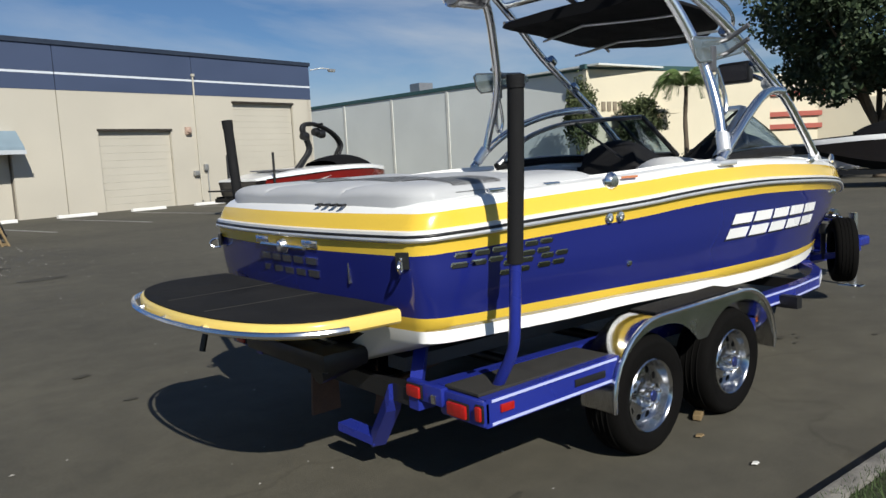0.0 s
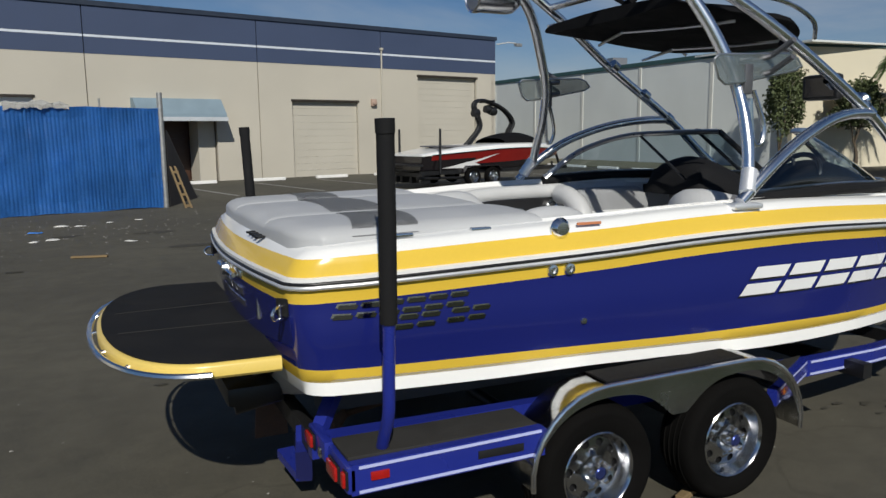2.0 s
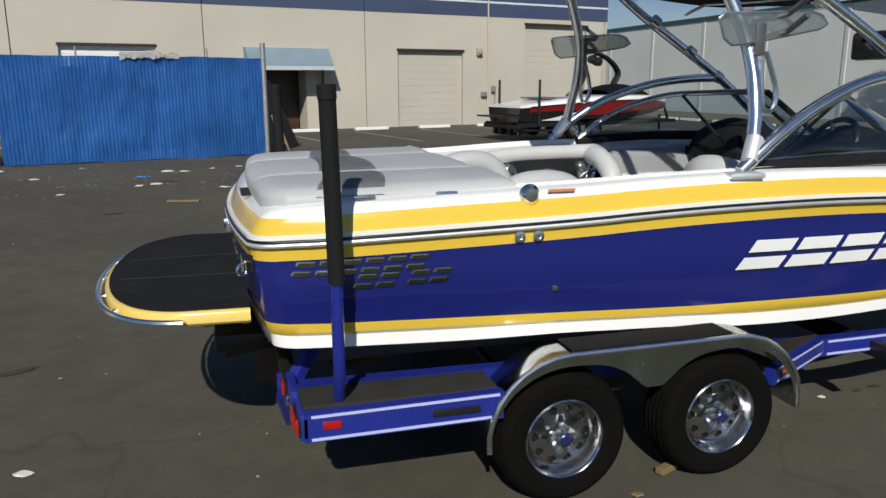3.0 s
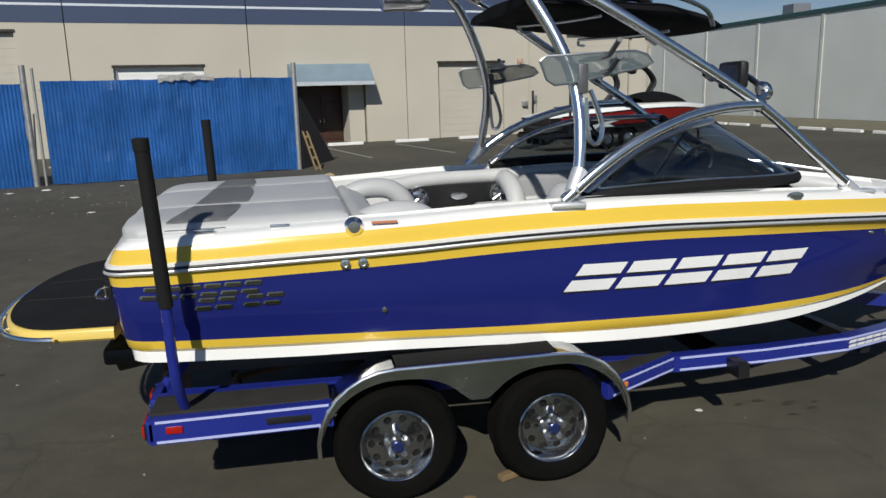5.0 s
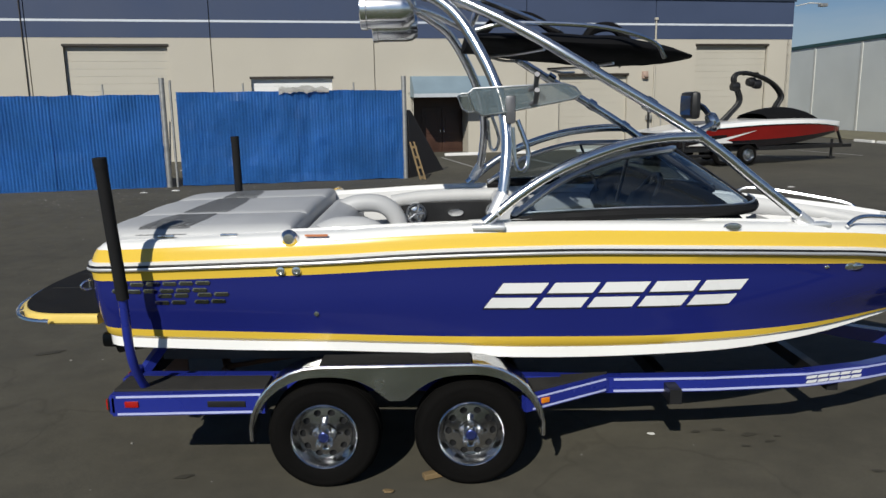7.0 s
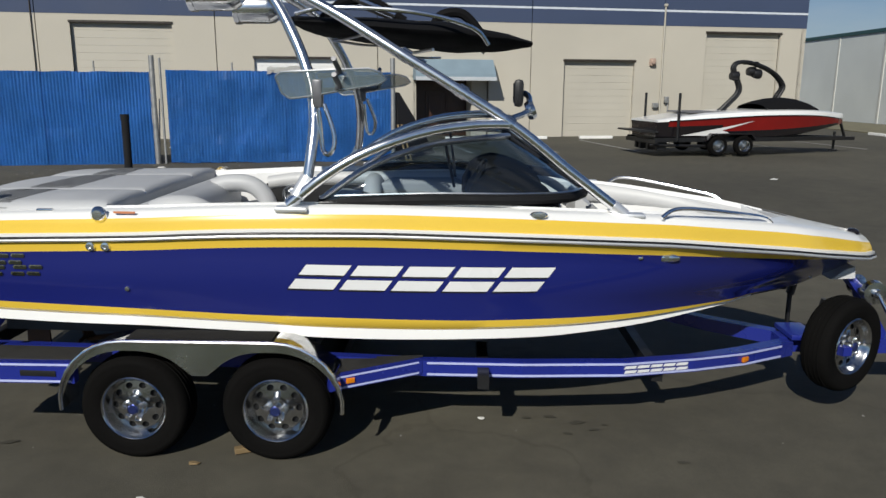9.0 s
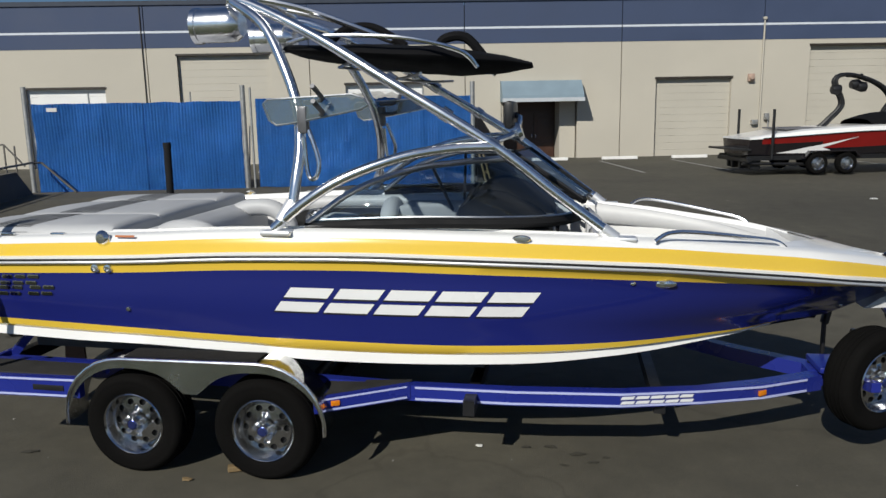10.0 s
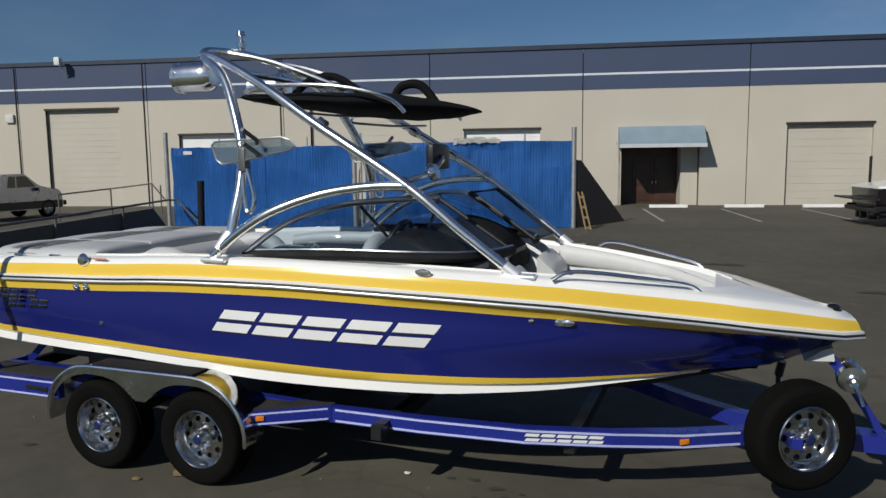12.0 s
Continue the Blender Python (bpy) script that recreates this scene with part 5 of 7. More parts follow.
    # open bow: seats, rails, lights
    for s in (-1, 1):
        bm = nb()
        q = [(6.12, 0.10), (6.12, 0.56), (6.6, 0.42), (7.0, 0.26), (7.3, 0.10), (7.3, 0.02), (6.6, 0.06)]
        prism(bm, [(x, Y(s, h * 0.9), 1.12) for x, h in q], (0, 0, 0.16))
        part("bow_seat", bm, VINYL_LIGHT, boat, "pale vinyl bow cushion")
        bm = nb()
        tube(bm, spline([(6.15, Y(s, 0.61), 1.44), (6.6, Y(s, 0.47), 1.405), (7.0, Y(s, 0.31), 1.355), (7.32, Y(s, 0.14), 1.30)], 6), [0.05 - 0.028 * k / 18 for k in range(19)], 10, flat=1.6)
        part("bow_bolster", bm, VINYL_LIGHT, boat, "pale vinyl bow coaming pad")
        bm = nb()
        tube(bm, spline([(6.42, Y(s, 0.735), 1.49), (6.50, Y(s, 0.70), 1.535), (6.66, Y(s, 0.62), 1.53), (7.00, Y(s, 0.44), 1.475), (7.18, Y(s, 0.345), 1.437), (7.25, Y(s, 0.305), 1.385)], 6), 0.013, 8)
        part("bow_rail", bm, CHROME, boat, "chrome bow grab rail")
    bm = nb()
    lathe(bm, [(0.0, 0.045), (0.035, 0.042), (0.055, 0.025), (0.055, 0.012), (0.065, 0.0)], Matrix.Translation((8.02, CY, rail_z(8.02) + top_gap(8.02) + 0.036)) @ Matrix.Diagonal((0.75, 0.6, 0.8, 1)), 18)
    part("bow_light", bm, BLACKGEL, boat, "small dark bow light")
    bm = nb()
    tube(bm, spline([(7.66, CY - 0.035, 0.945), (7.735, CY - 0.03, 0.93), (7.735, CY + 0.03, 0.93), (7.66, CY + 0.035, 0.945)], 5), 0.011, 8)
    part("bow_eye", bm, CHROME, boat, "chrome bow eye under the stem")
    for s in (-1, 1):
        bm = nb()
        cushion(bm, 6.06, 6.20, *sorted((CY + s * 0.18, CY + s * 0.60)), 1.05, 1.50, 0.035, 0.005, 8, top=lambda x, y: -0.9 * max(0, x - 6.08))
        part("bow_backrest", bm, VINYL_LIGHT, boat, "pale vinyl bow backrest")

    # fittings on the sides
    for s in (-1, 1):
        def at(x, z, out=0.0):
            return Matrix.Translation((x, CY + s * (hull_side(x, z) + out), z)) @ Matrix.Rotation(radians(-s * 90), 4, "X")
        bm = nb()
        lathe(bm, [(0.0, 0.03), (0.03, 0.028), (0.045, 0.012), (0.05, 0.0)], at(3.085, 1.52), 20)
        part("fuel_cap", bm, CHROME, boat, "round chrome fuel cap")
        for x in (3.03, 3.12):
            bm = nb()
            lathe(bm, [(0.0, 0.005), (0.012, 0.005), (0.014, 0.014), (0.026, 0.012), (0.03, 0.0)], at(x, 1.335), 16)
            part("drain_fitting", bm, CHROME, boat)
        for x in (2.35, 2.72):
            bm = nb()
            box(bm, (x, Y(s, 1.06), 1.526 + 0.012 * (x - 2.35)), (0.10, 0.028, 0.018), bevel=0.007)
            part("pop_cleat", bm, STEEL, boat)
        bm = nb()
        box(bm, (3.24, Y(s, hull_side(3.24, 1.535) + 0.002), 1.535), (0.13, 0.006, 0.012))
        part("warning_strip", bm, mk("orange_sticker", (0.6, 0.22, 0.1), 0.5), boat)
        bm = nb()
        lathe(bm, [(0.0, 0.012), (0.045, 0.01), (0.054, 0.0)], at(5.66, 1.525) @ Matrix.Diagonal((1.0, 0.42, 1, 1)), 18)
        part("deck_cleat", bm, CHROME, boat, "flush oval cleat")
        for x, r, sx in ((6.30, 0.02, 1.0), (6.47, 0.045, 1.9)):
            bm = nb()
            lathe(bm, [(0.0, 0.012), (r * 0.7, 0.010), (r, 0.0)], at(x, 1.245 - (x - 6.3) * 0.05) @ Matrix.Diagonal((sx, 0.6, 1, 1)), 16)
            part("docking_light", bm, CHROME, boat)
        bm = nb()
        lathe(bm, [(0.0, 0.012), (0.014, 0.01), (0.018, 0.0)], at(3.22, 1.075), 12)
        part("through_hull", bm, STEEL, boat)

        # plain slanted shapes in place of the side lettering
        def decal(polys, name, mat, thick, lab):
            for poly in polys:
                bm = nb()
                n = 6
                pts = []
                for (xa, za), (xb, zb) in zip(poly, poly[1:] + poly[:1]):
                    pts += [(xa + (xb - xa) * k / n, za + (zb - za) * k / n) for k in range(n)]
                vs = [bm.verts.new((x, CY + s * (hull_side(x, z) + thick), z)) for x, z in pts]
                es = [bm.edges.new((vs[i], vs[(i + 1) % len(vs)])) for i in range(len(vs))]
                bmesh.ops.triangle_fill(bm, use_beauty=True, edges=es)
                part(name, bm, mat, boat, lab, smooth=False)

        def slant(x0, x1, z0, z1, sl, zb):
            return [(x0 + sl * (z0 - zb), z0), (x1 + sl * (z0 - zb), z0), (x1 + sl * (z1 - zb), z1), (x0 + sl * (z1 - zb), z1)]
        polys = []
        for k in range(5):
            x0, zb, zt = 4.19 + k * 0.302, 1.095, 1.245
            w = 0.265
            polys += [slant(x0, x0 + w, zb, zb + 0.062, 0.75, zb), slant(x0, x0 + w, zt - 0.062, zt, 0.75, zb)]
        decal([[(x - 0.010, z - 0.011 - 0.035 * (x - 4.2) / 1.5) for x, z in p] for p in polys], "emblem_edge", BLACK, 0.002, "black lower edge of the emblem")
        decal([[(x, z - 0.035 * (x - 4.2) / 1.5) for x, z in p] for p in polys], "side_emblem", DECAL, 0.004, "white slanted emblem shape")
        polys = []
        for r, (x0, n, z) in enumerate(((2.02, 6, 1.203), (2.28, 4, 1.132))):
            for k in range(n):
                xa = x0 + k * 0.098 + (0.04 if r and k > 1 else 0)
                zz = z + 0.03 * (xa - 2.02)
                polys += [slant(xa, xa + 0.076, zz, zz + 0.018, 0.5, zz), slant(xa, xa + 0.076, zz + 0.042, zz + 0.060, 0.5, zz)]
        # bright copy shifted up draws the glint of the letters' upper bevels
        decal([[(x - 0.004, z + 0.004) for x, z in p] for p in polys], "model_emblem_glint", CHROME, 0.004, "bright upper edge drawn as the small emblem's bevel glint")
        decal([[(x + 0.003, z - 0.003) for x, z in p] for p in polys], "model_emblem", DARKCHROME, 0.006, "small dark chrome emblem bar")

    # transom fittings
    for s in (-1, 1):
        hr = Matrix.Translation((1.855, Y(s, 0.985), 1.235)) @ Matrix.Rotation(radians(-s * 38), 4, "Z")
        bm = nb()
        box(bm, (-0.004, 0, 0.012), (0.014, 0.06, 0.075), m=hr, bevel=0.004)
        tie = part("tie_plate", bm, BLACK, boat, "small black plate behind the ring", smooth=False)
        bm = nb()
        tube(bm, [hr @ Vector(p) for p in spline([(-0.01, 0.0, 0.018), (-0.05, 0.0, 0.014), (-0.072, 0.0, -0.012), (-0.05, 0.0, -0.034), (-0.01, 0.0, -0.034)], 6)], 0.007, 8)
        tube(bm, [hr @ Vector((-0.022, 0, 0.03)), hr @ Vector((-0.022, 0, -0.04))], 0.006, 8)
        part("tie_ring", bm, CHROME, tie, "chrome tie-down ring")
        bm = nb()
        box(bm, (1.797, Y(s, 0.30), 1.29), (0.02, 0.16, 0.04), bevel=0.005)
        part("transom_plate", bm, STEEL, boat)
    bm = nb()
    tube(bm, [(1.775, CY - 0.28, 1.27), (1.775, CY + 0.28, 1.27)], 0.012, 8)
    lathe(bm, [(0.0, 0.05), (0.03, 0.045), (0.045, 0.0)], Matrix.Translation((1.80, CY, 1.27)) @ Matrix.Rotation(radians(-90), 4, "Y"), 16)
    part("transom_eye", bm, CHROME, boat, "chrome transom tow eye and bar")
    for k in range(5):
        bm = nb()
        y = CY + 0.34 - k * 0.145
        dx = 0.07 * ((y - CY) / 1.05) ** 2
        for z0 in (1.12, 1.185):
            prism(bm, [(1.822 + dx - (z0 - 1.12) * 0.18, y, z0), (1.822 + dx - (z0 - 1.12) * 0.18, y - 0.11, z0), (1.816 + dx - (z0 - 1.12) * 0.18, y - 0.12, z0 + 0.035), (1.816 + dx - (z0 - 1.12) * 0.18, y - 0.01, z0 + 0.035)], (-0.016, 0, 0))
        part("transom_emblem", bm, CHROME, boat, "chrome emblem shape", smooth=False)
    bm = nb()
    box(bm, (1.828, CY - 0.60, 1.165), (0.012, 0.012, 0.10))
    part("transom_strip", bm, CHROME, boat, "thin upright chrome strip", smooth=False)

    # dark vent slots in the stern deck behind the pad
    for k in range(4):
        bm = nb()
        box(bm, (1.868, CY - 0.30 - 0.07 * k, 1.482), (0.045, 0.026, 0.012), rz=25, bevel=0.004)
        part("vent_slot", bm, BLACK, boat, "dark vent slot in the stern deck", smooth=False)

    # swim platform
    def plat(k, grow=0.0, n=40):
        a = math.pi * k / n
        e = 0.78
        c, s_ = math.cos(a), math.sin(a)
        if k in (0, n):
            return (1.845, CY + (0.965 + grow) * (1 if c > 0 else -1))
        return (1.63 - (0.485 + grow) * abs(s_) ** e, CY + 0.025 + (0.985 + grow) * (1 if c > 0 else -1) * abs(c) ** e)
    bm = nb()
    loops = []
    for g, z in ((-0.07, 0.962), (-0.012, 0.966), (0.0, 0.978), (0.0, 1.018), (-0.008, 1.029), (-0.020, 1.032)):
        loops.append([bm.verts.new((*plat(k, g), z)) for k in range(41)])
    for a, b in zip(loops, loops[1:]):
        for k in range(40):
            bm.faces.new((a[k], a[k + 1], b[k + 1], b[k]))
    bm.faces.new(loops[-1])
    bm.faces.new(loops[0][::-1])
    bm.faces.new([l[0] for l in loops] + [l[-1] for l in loops[::-1]])
    platform = part("swim_platform", bm, PLATFORM, boat, "yellow edged swim platform")
    bm = nb()
    prism(bm, [(x, y, 1.0325) for x, y in [plat(k, -0.021) for k in range(41)]], (0, 0, 0.006))
    part("grip_mat", bm, GRIP, platform, "black grip mat", smooth=False)
    for dy in (-0.30, 0.30):
        bm = nb()
        box(bm, (1.535, CY + dy, 1.0395), (0.60, 0.009, 0.003))
        part("mat_seam", bm, TREAD, platform, "grey seam of the mat", smooth=False)
    bm = nb()
    tube(bm, [(*plat(k, 0.034), 0.995) for k in range(1, 40)], 0.015, 8)
    for k in (2, 9, 15, 20, 25, 30, 38):
        tube(bm, [(*plat(k, 0.034), 0.995), (*plat(k, -0.01), 0.998)], 0.011, 8)
    part("platform_rail", bm, CHROME, platform, "chrome rail round the platform")
    for y in (3.25, 4.05):
        bm = nb()
        tube(bm, [(1.92, y, 0.74), (1.50, y, 0.96)], 0.018, 8)
        part("platform_bracket", bm, STEEL, platform)
    bm = nb()
    box(bm, (1.62, CY + 0.28, 0.855), (0.34, 0.50, 0.05), bevel=0.012)
    tube(bm, [(1.50, CY + 0.48, 0.84), (1.46, CY + 0.48, 0.70)], 0.018, 8)
    part("boarding_step", bm, BLACK, platform, "black boarding step folded below the platform")
    bm = nb()
    box(bm, (1.80, CY - 0.10, 0.74), (0.26, 0.95, 0.10), bevel=0.03)
    tube(bm, [(1.95, CY - 0.42, 0.70), (1.72, CY - 0.42, 0.66)], 0.055, 12)
    part("exhaust", bm, BLACK, boat, "black exhaust box below the transom")
    # running gear below
    bm = nb()
    prism(bm, [(2.05, CY - 0.012, 0.62), (1.90, CY - 0.012, 0.62), (1.88, CY - 0.012, 0.32), (2.06, CY - 0.012, 0.32)], (0, 0.024, 0))
    part("rudder", bm, RUST, boat, "brown bronze rudder")
    bm = nb()
    tube(bm, [(3.4, CY, 0.52), (2.35, CY, 0.36)], 0.02, 8)
    for a in range(4):
        m = Matrix.Translation((2.33, CY, 0.36)) @ Matrix.Rotation(a * math.pi / 2, 4, "X")
        prism(bm, [m @ Vector(p) for p in ((-0.01, 0, 0.0), (0.04, 0.07, 0.06), (0.03, 0.05, 0.16), (-0.03, -0.03, 0.15))], (0.008, 0, 0))
    part("propeller", bm, RUST, boat)
    return boat


tow_boat()

# ---- boat trailer ----


def make_wheel(parent, c, r, w, out, cap, m0=Matrix.Identity(4), turn=0.0):
    """A wheel with a tyre, a pierced chrome rim and a hub; out is the side that it faces (y)."""
    m = m0 @ Matrix.Translation(c) @ Matrix.Rotation(radians(turn), 4, "Z") @ Matrix.Rotation(radians(90 if out < 0 else -90), 4, "X")
    h = w / 2
    bm = nb()
    prof = [(r * 0.585, -h * 0.8), (r * 0.66, -h * 0.95), (r * 0.86, -h), (r * 0.95, -h * 0.88), (r * 0.99, -h * 0.65), (r, -h * 0.3), (r, h * 0.3), (r * 0.99, h * 0.65), (r * 0.95, h * 0.88), (r * 0.90, h * 0.97), (r * 0.86, h), (r * 0.84, h * 0.985), (r * 0.80, h * 1.0), (r * 0.70, h * 0.97), (r * 0.62, h * 0.88), (r * 0.585, h * 0.8), (r * 0.585, -h * 0.8)]
    lathe(bm, prof, m, 48)
    wheel = part("wheel", bm, RUBBER, parent, "black tyre on a chrome rim", plain=True)
    bm = nb()
    for g in (-0.45, -0.15, 0.15, 0.45):
        pts = [m @ Vector((r * 1.001 * math.cos(a), r * 1.001 * math.sin(a), h * g)) for a in np.linspace(0, 2 * math.pi, 49)]
        tube(bm, pts, 0.004, 4, caps=False)
    part("tread_groove", bm, RUBBER, wheel, plain=True)
    bm = nb()
    R = r * 0.60
    lathe(bm, [(R, h * 0.80), (R * 1.02, h * 0.90), (R * 0.99, h * 0.95), (R * 0.955, h * 0.90), (R * 0.93, h * 0.78), (R * 0.88, h * 0.56), (R * 0.84, h * 0.40), (R * 0.81, h * 0.34), (R * 0.80, h * 0.36)], m, 48)
    # disc with ten holes
    n = 10
    inner, outer = R * 0.36, R * 0.80
    zf = lambda q: h * (0.36 + 0.10 * (1 - (q - inner) / (outer - inner)))
    for k in range(n):
        a0 = 2 * math.pi * k / n
        hole = [(R * 0.665 + R * 0.098 * math.cos(t), R * 0.098 * math.sin(t) * 1.15) for t in np.linspace(0, 2 * math.pi, 13)[:-1]]
        span = math.pi / n
        frame_pts = [(outer, -span), (outer, 0), (outer, span), ((inner + outer) / 2, span), (inner, span), (inner, 0), (inner, -span), ((inner + outer) / 2, -span)]
        P = lambda q, t, dz=0.0: m @ Vector((q * math.cos(a0 + t), q * math.sin(a0 + t), zf(q) + dz))
        fv = [bm.verts.new(P(q, t)) for q, t in frame_pts]
        hv = [bm.verts.new(P(math.hypot(x, y), math.atan2(y, x))) for x, y in hole]
        hb = [bm.verts.new(P(math.hypot(x, y), math.atan2(y, x), -0.006)) for x, y in hole]
        es = [bm.edges.new((fv[i], fv[(i + 1) % 8])) for i in range(8)] + [bm.edges.new((hv[i], hv[(i + 1) % 12])) for i in range(12)]
        bmesh.ops.triangle_fill(bm, use_beauty=True, edges=es)
        for i in range(12):
            bm.faces.new((hv[i], hv[(i + 1) % 12], hb[(i + 1) % 12], hb[i]))
    lathe(bm, [(inner, zf(inner)), (inner * 0.9, h * 0.62), (inner * 0.55, h * 0.64), (inner * 0.52, h * 0.9), (inner * 0.46, h * 1.0)], m, 32)
    bmesh.ops.remove_doubles(bm, verts=bm.verts, dist=2e-4)
    rim = part("rim", bm, RIMS, wheel, "chrome rim pierced with round holes", plain=True)
    bm = nb()
    lathe(bm, [(R * 0.88, h * 0.2), (0.0, h * 0.2)], m, 24)
    part("brake_drum", bm, BLACK, rim, plain=True)
    bm = nb()
    lathe(bm, [(inner * 0.46, h * 0.98), (inner * 0.40, h * 1.0), (inner * 0.34, h * 1.04), (0.0, h * 1.05)], m, 20)
    part("hub_cap", bm, cap, rim, "round hub cap", plain=True)
    for k in range(5):
        a = 2 * math.pi * k / 5 + 0.3
        bm = nb()
        lathe(bm, [(0.017, h * 0.60), (0.017, h * 0.98), (0.010, h * 1.06), (0.0, h * 1.06)], m @ Matrix.Translation((inner * 0.80 * math.cos(a), inner * 0.80 * math.sin(a), 0)), 8)
        part("lug_nut", bm, CHROME, rim, plain=True)
    return wheel


def beam(bm, pts, w, h):
    """A square bar through points, upright."""
    pts = [Vector(p) for p in pts]
    rings = []
    for i, p in enumerate(pts):
        d = pts[min(i + 1, len(pts) - 1)] - pts[max(i - 1, 0)]
        s = Vector((d.y, -d.x, 0)).normalized() * w / 2
        u = Vector((0, 0, h / 2))
        rings.append([bm.verts.new(p + s + u), bm.verts.new(p - s + u), bm.verts.new(p - s - u), bm.verts.new(p + s - u)])
    for a, b in zip(rings, rings[1:]):
        for k in range(4):
            bm.faces.new((a[k], a[(k + 1) % 4], b[(k + 1) % 4], b[k]))
    bm.faces.new(rings[0])
    bm.faces.new(rings[-1][::-1])
    return bm


def boat_trailer():
    tr = root("boat_trailer", (2.0, CY, 0.0), "blue tandem axle boat trailer with chrome wheels", "trailer")
    askew(tr)
    Y = lambda s, h: CY + s * h
    for s in (-1, 1):
        # main rail, converging to the tongue
        bm = nb()
        beam(bm, [(1.98, Y(s, 0.84), 0.56), (4.3, Y(s, 0.84), 0.545), (4.995, Y(s, 0.858), 0.537), (5.6, Y(s, 0.81), 0.526), (6.25, Y(s, 0.685), 0.503), (6.75, Y(s, 0.47), 0.472), (7.17, Y(s, 0.24), 0.435), (7.6, Y(s, 0.07), 0.42)], 0.07, 0.102)
        rail = part("main_rail", bm, TRAILER, tr, "blue painted frame rail", smooth=False)
        for dz in (0.037, -0.037):
            bm = nb()
            beam(bm, [(5.0, Y(s, 0.8945), 0.537 + dz), (5.6, Y(s, 0.8465), 0.526 + dz), (6.25, Y(s, 0.723), 0.503 + dz), (6.75, Y(s, 0.509), 0.472 + dz), (7.17, Y(s, 0.279), 0.435 + dz), (7.5, Y(s, 0.147), 0.424 + dz)], 0.006, 0.013)
            part("pinstripe", bm, PINSTRIPE, rail, smooth=False)
        # outer step frame
        bm = nb()
        beam(bm, [(4.42, Y(s, 1.145), 0.52), (4.96, Y(s, 0.875), 0.548)], 0.05, 0.09)
        brace = part("rail_brace", bm, TRAILER, tr, "blue brace with pale pinstripes", smooth=False)
        bm = nb()
        beam(bm, [(2.03, Y(s, 1.26), 0.575), (2.92, Y(s, 1.26), 0.59)], 0.05, 0.13)
        step = part("step_frame", bm, TRAILER, tr, "blue step frame with pale pinstripes", smooth=False)
        for dz in (0.052, -0.052):
            bm = nb()
            beam(bm, [(2.06, Y(s, 1.287), 0.575 + dz), (2.90, Y(s, 1.287), 0.59 + dz)], 0.005, 0.012)
            part("pinstripe", bm, PINSTRIPE, step, smooth=False)
        for dz in (0.034, -0.034):
            bm = nb()
            beam(bm, [(4.47, Y(s, 1.146), 0.523 + dz), (4.95, Y(s, 0.906), 0.547 + dz)], 0.005, 0.012)
            part("pinstripe", bm, PINSTRIPE, brace, smooth=False)
        bm = nb()
        box(bm, (2.47, Y(s, 1.125), 0.648), (0.88, 0.225, 0.016), bevel=0.004)
        part("step_mat", bm, TREAD, step, "dark grey tread mat", smooth=False)
        bm = nb()
        beam(bm, [(2.03, Y(s, 0.985), 0.615), (2.92, Y(s, 0.985), 0.62)], 0.045, 0.075)
        part("inner_bar", bm, TRAILER, step, smooth=False)
        bm = nb()
        prism(bm, [(4.42, Y(s, 1.12), 0.567), (4.42, Y(s, 0.86), 0.567), (4.97, Y(s, 0.84), 0.594), (4.90, Y(s, 0.88), 0.59)], (0, 0, 0.012))
        part("step_mat", bm, TREAD, step, smooth=False)
        bm = nb()
        box(bm, (2.70, Y(s, 1.289), 0.585), (0.22, 0.004, 0.035), bevel=0.001)
        part("frame_plate", bm, BLACK, step, "dark oval step plate")
        # stern lights
        bm = nb()
        box(bm, (2.148, Y(s, 1.289), 0.584), (0.08, 0.012, 0.036), bevel=0.004)
        part("side_marker", bm, REDLENS, step, "red side marker light")
        for h, x, z, wy, hz in ((1.262, 2.003, 0.578, 0.034, 0.066), (1.13, 1.996, 0.568, 0.125, 0.062), (0.845, 1.978, 0.60, 0.095, 0.056)):
            bm = nb()
            box(bm, (x, Y(s, h), z), (0.022, wy, hz), bevel=0.009)
            lamp = part("tail_light", bm, REDLENS, step, "red tail light")
            bm = nb()
            box(bm, (x + 0.008, Y(s, h), z), (0.012, wy + 0.014, hz + 0.014), bevel=0.005)
            part("lamp_bezel", bm, BLACK, lamp)
        bm = nb()
        box(bm, (1.99, Y(s, 0.98), 0.587), (0.02, 0.03, 0.045), bevel=0.006)
        part("plate_lamp", bm, STEEL, step, "small bright plate lamp")
        bm = nb()
        box(bm, (2.035, Y(s, 1.14), 0.575), (0.05, 0.29, 0.12), bevel=0.016)
        box(bm, (2.015, Y(s, 0.90), 0.60), (0.045, 0.26, 0.09), bevel=0.010)
        part("light_bar", bm, TRAILER, step)
        bm = nb()
        box(bm, (4.549, Y(s, 1.114), 0.532), (0.055, 0.012, 0.032), rz=s * -27, bevel=0.004)
        part("marker_light", bm, AMBER, step, "amber marker light")
        bm = nb()
        box(bm, (7.172, Y(s, 0.281), 0.434), (0.06, 0.016, 0.032), rz=s * -28, bevel=0.004)
        part("marker_light", bm, AMBER, rail, "amber marker light")
        # plain slanted marks on the rail
        for k in range(5):
            bm = nb()
            x = 6.25 + k * 0.092
            zr = lambda q: 0.503 - (q - 6.25) * 0.062
            yr = lambda q: Y(s, 0.728 - (q - 6.25) * 0.428)
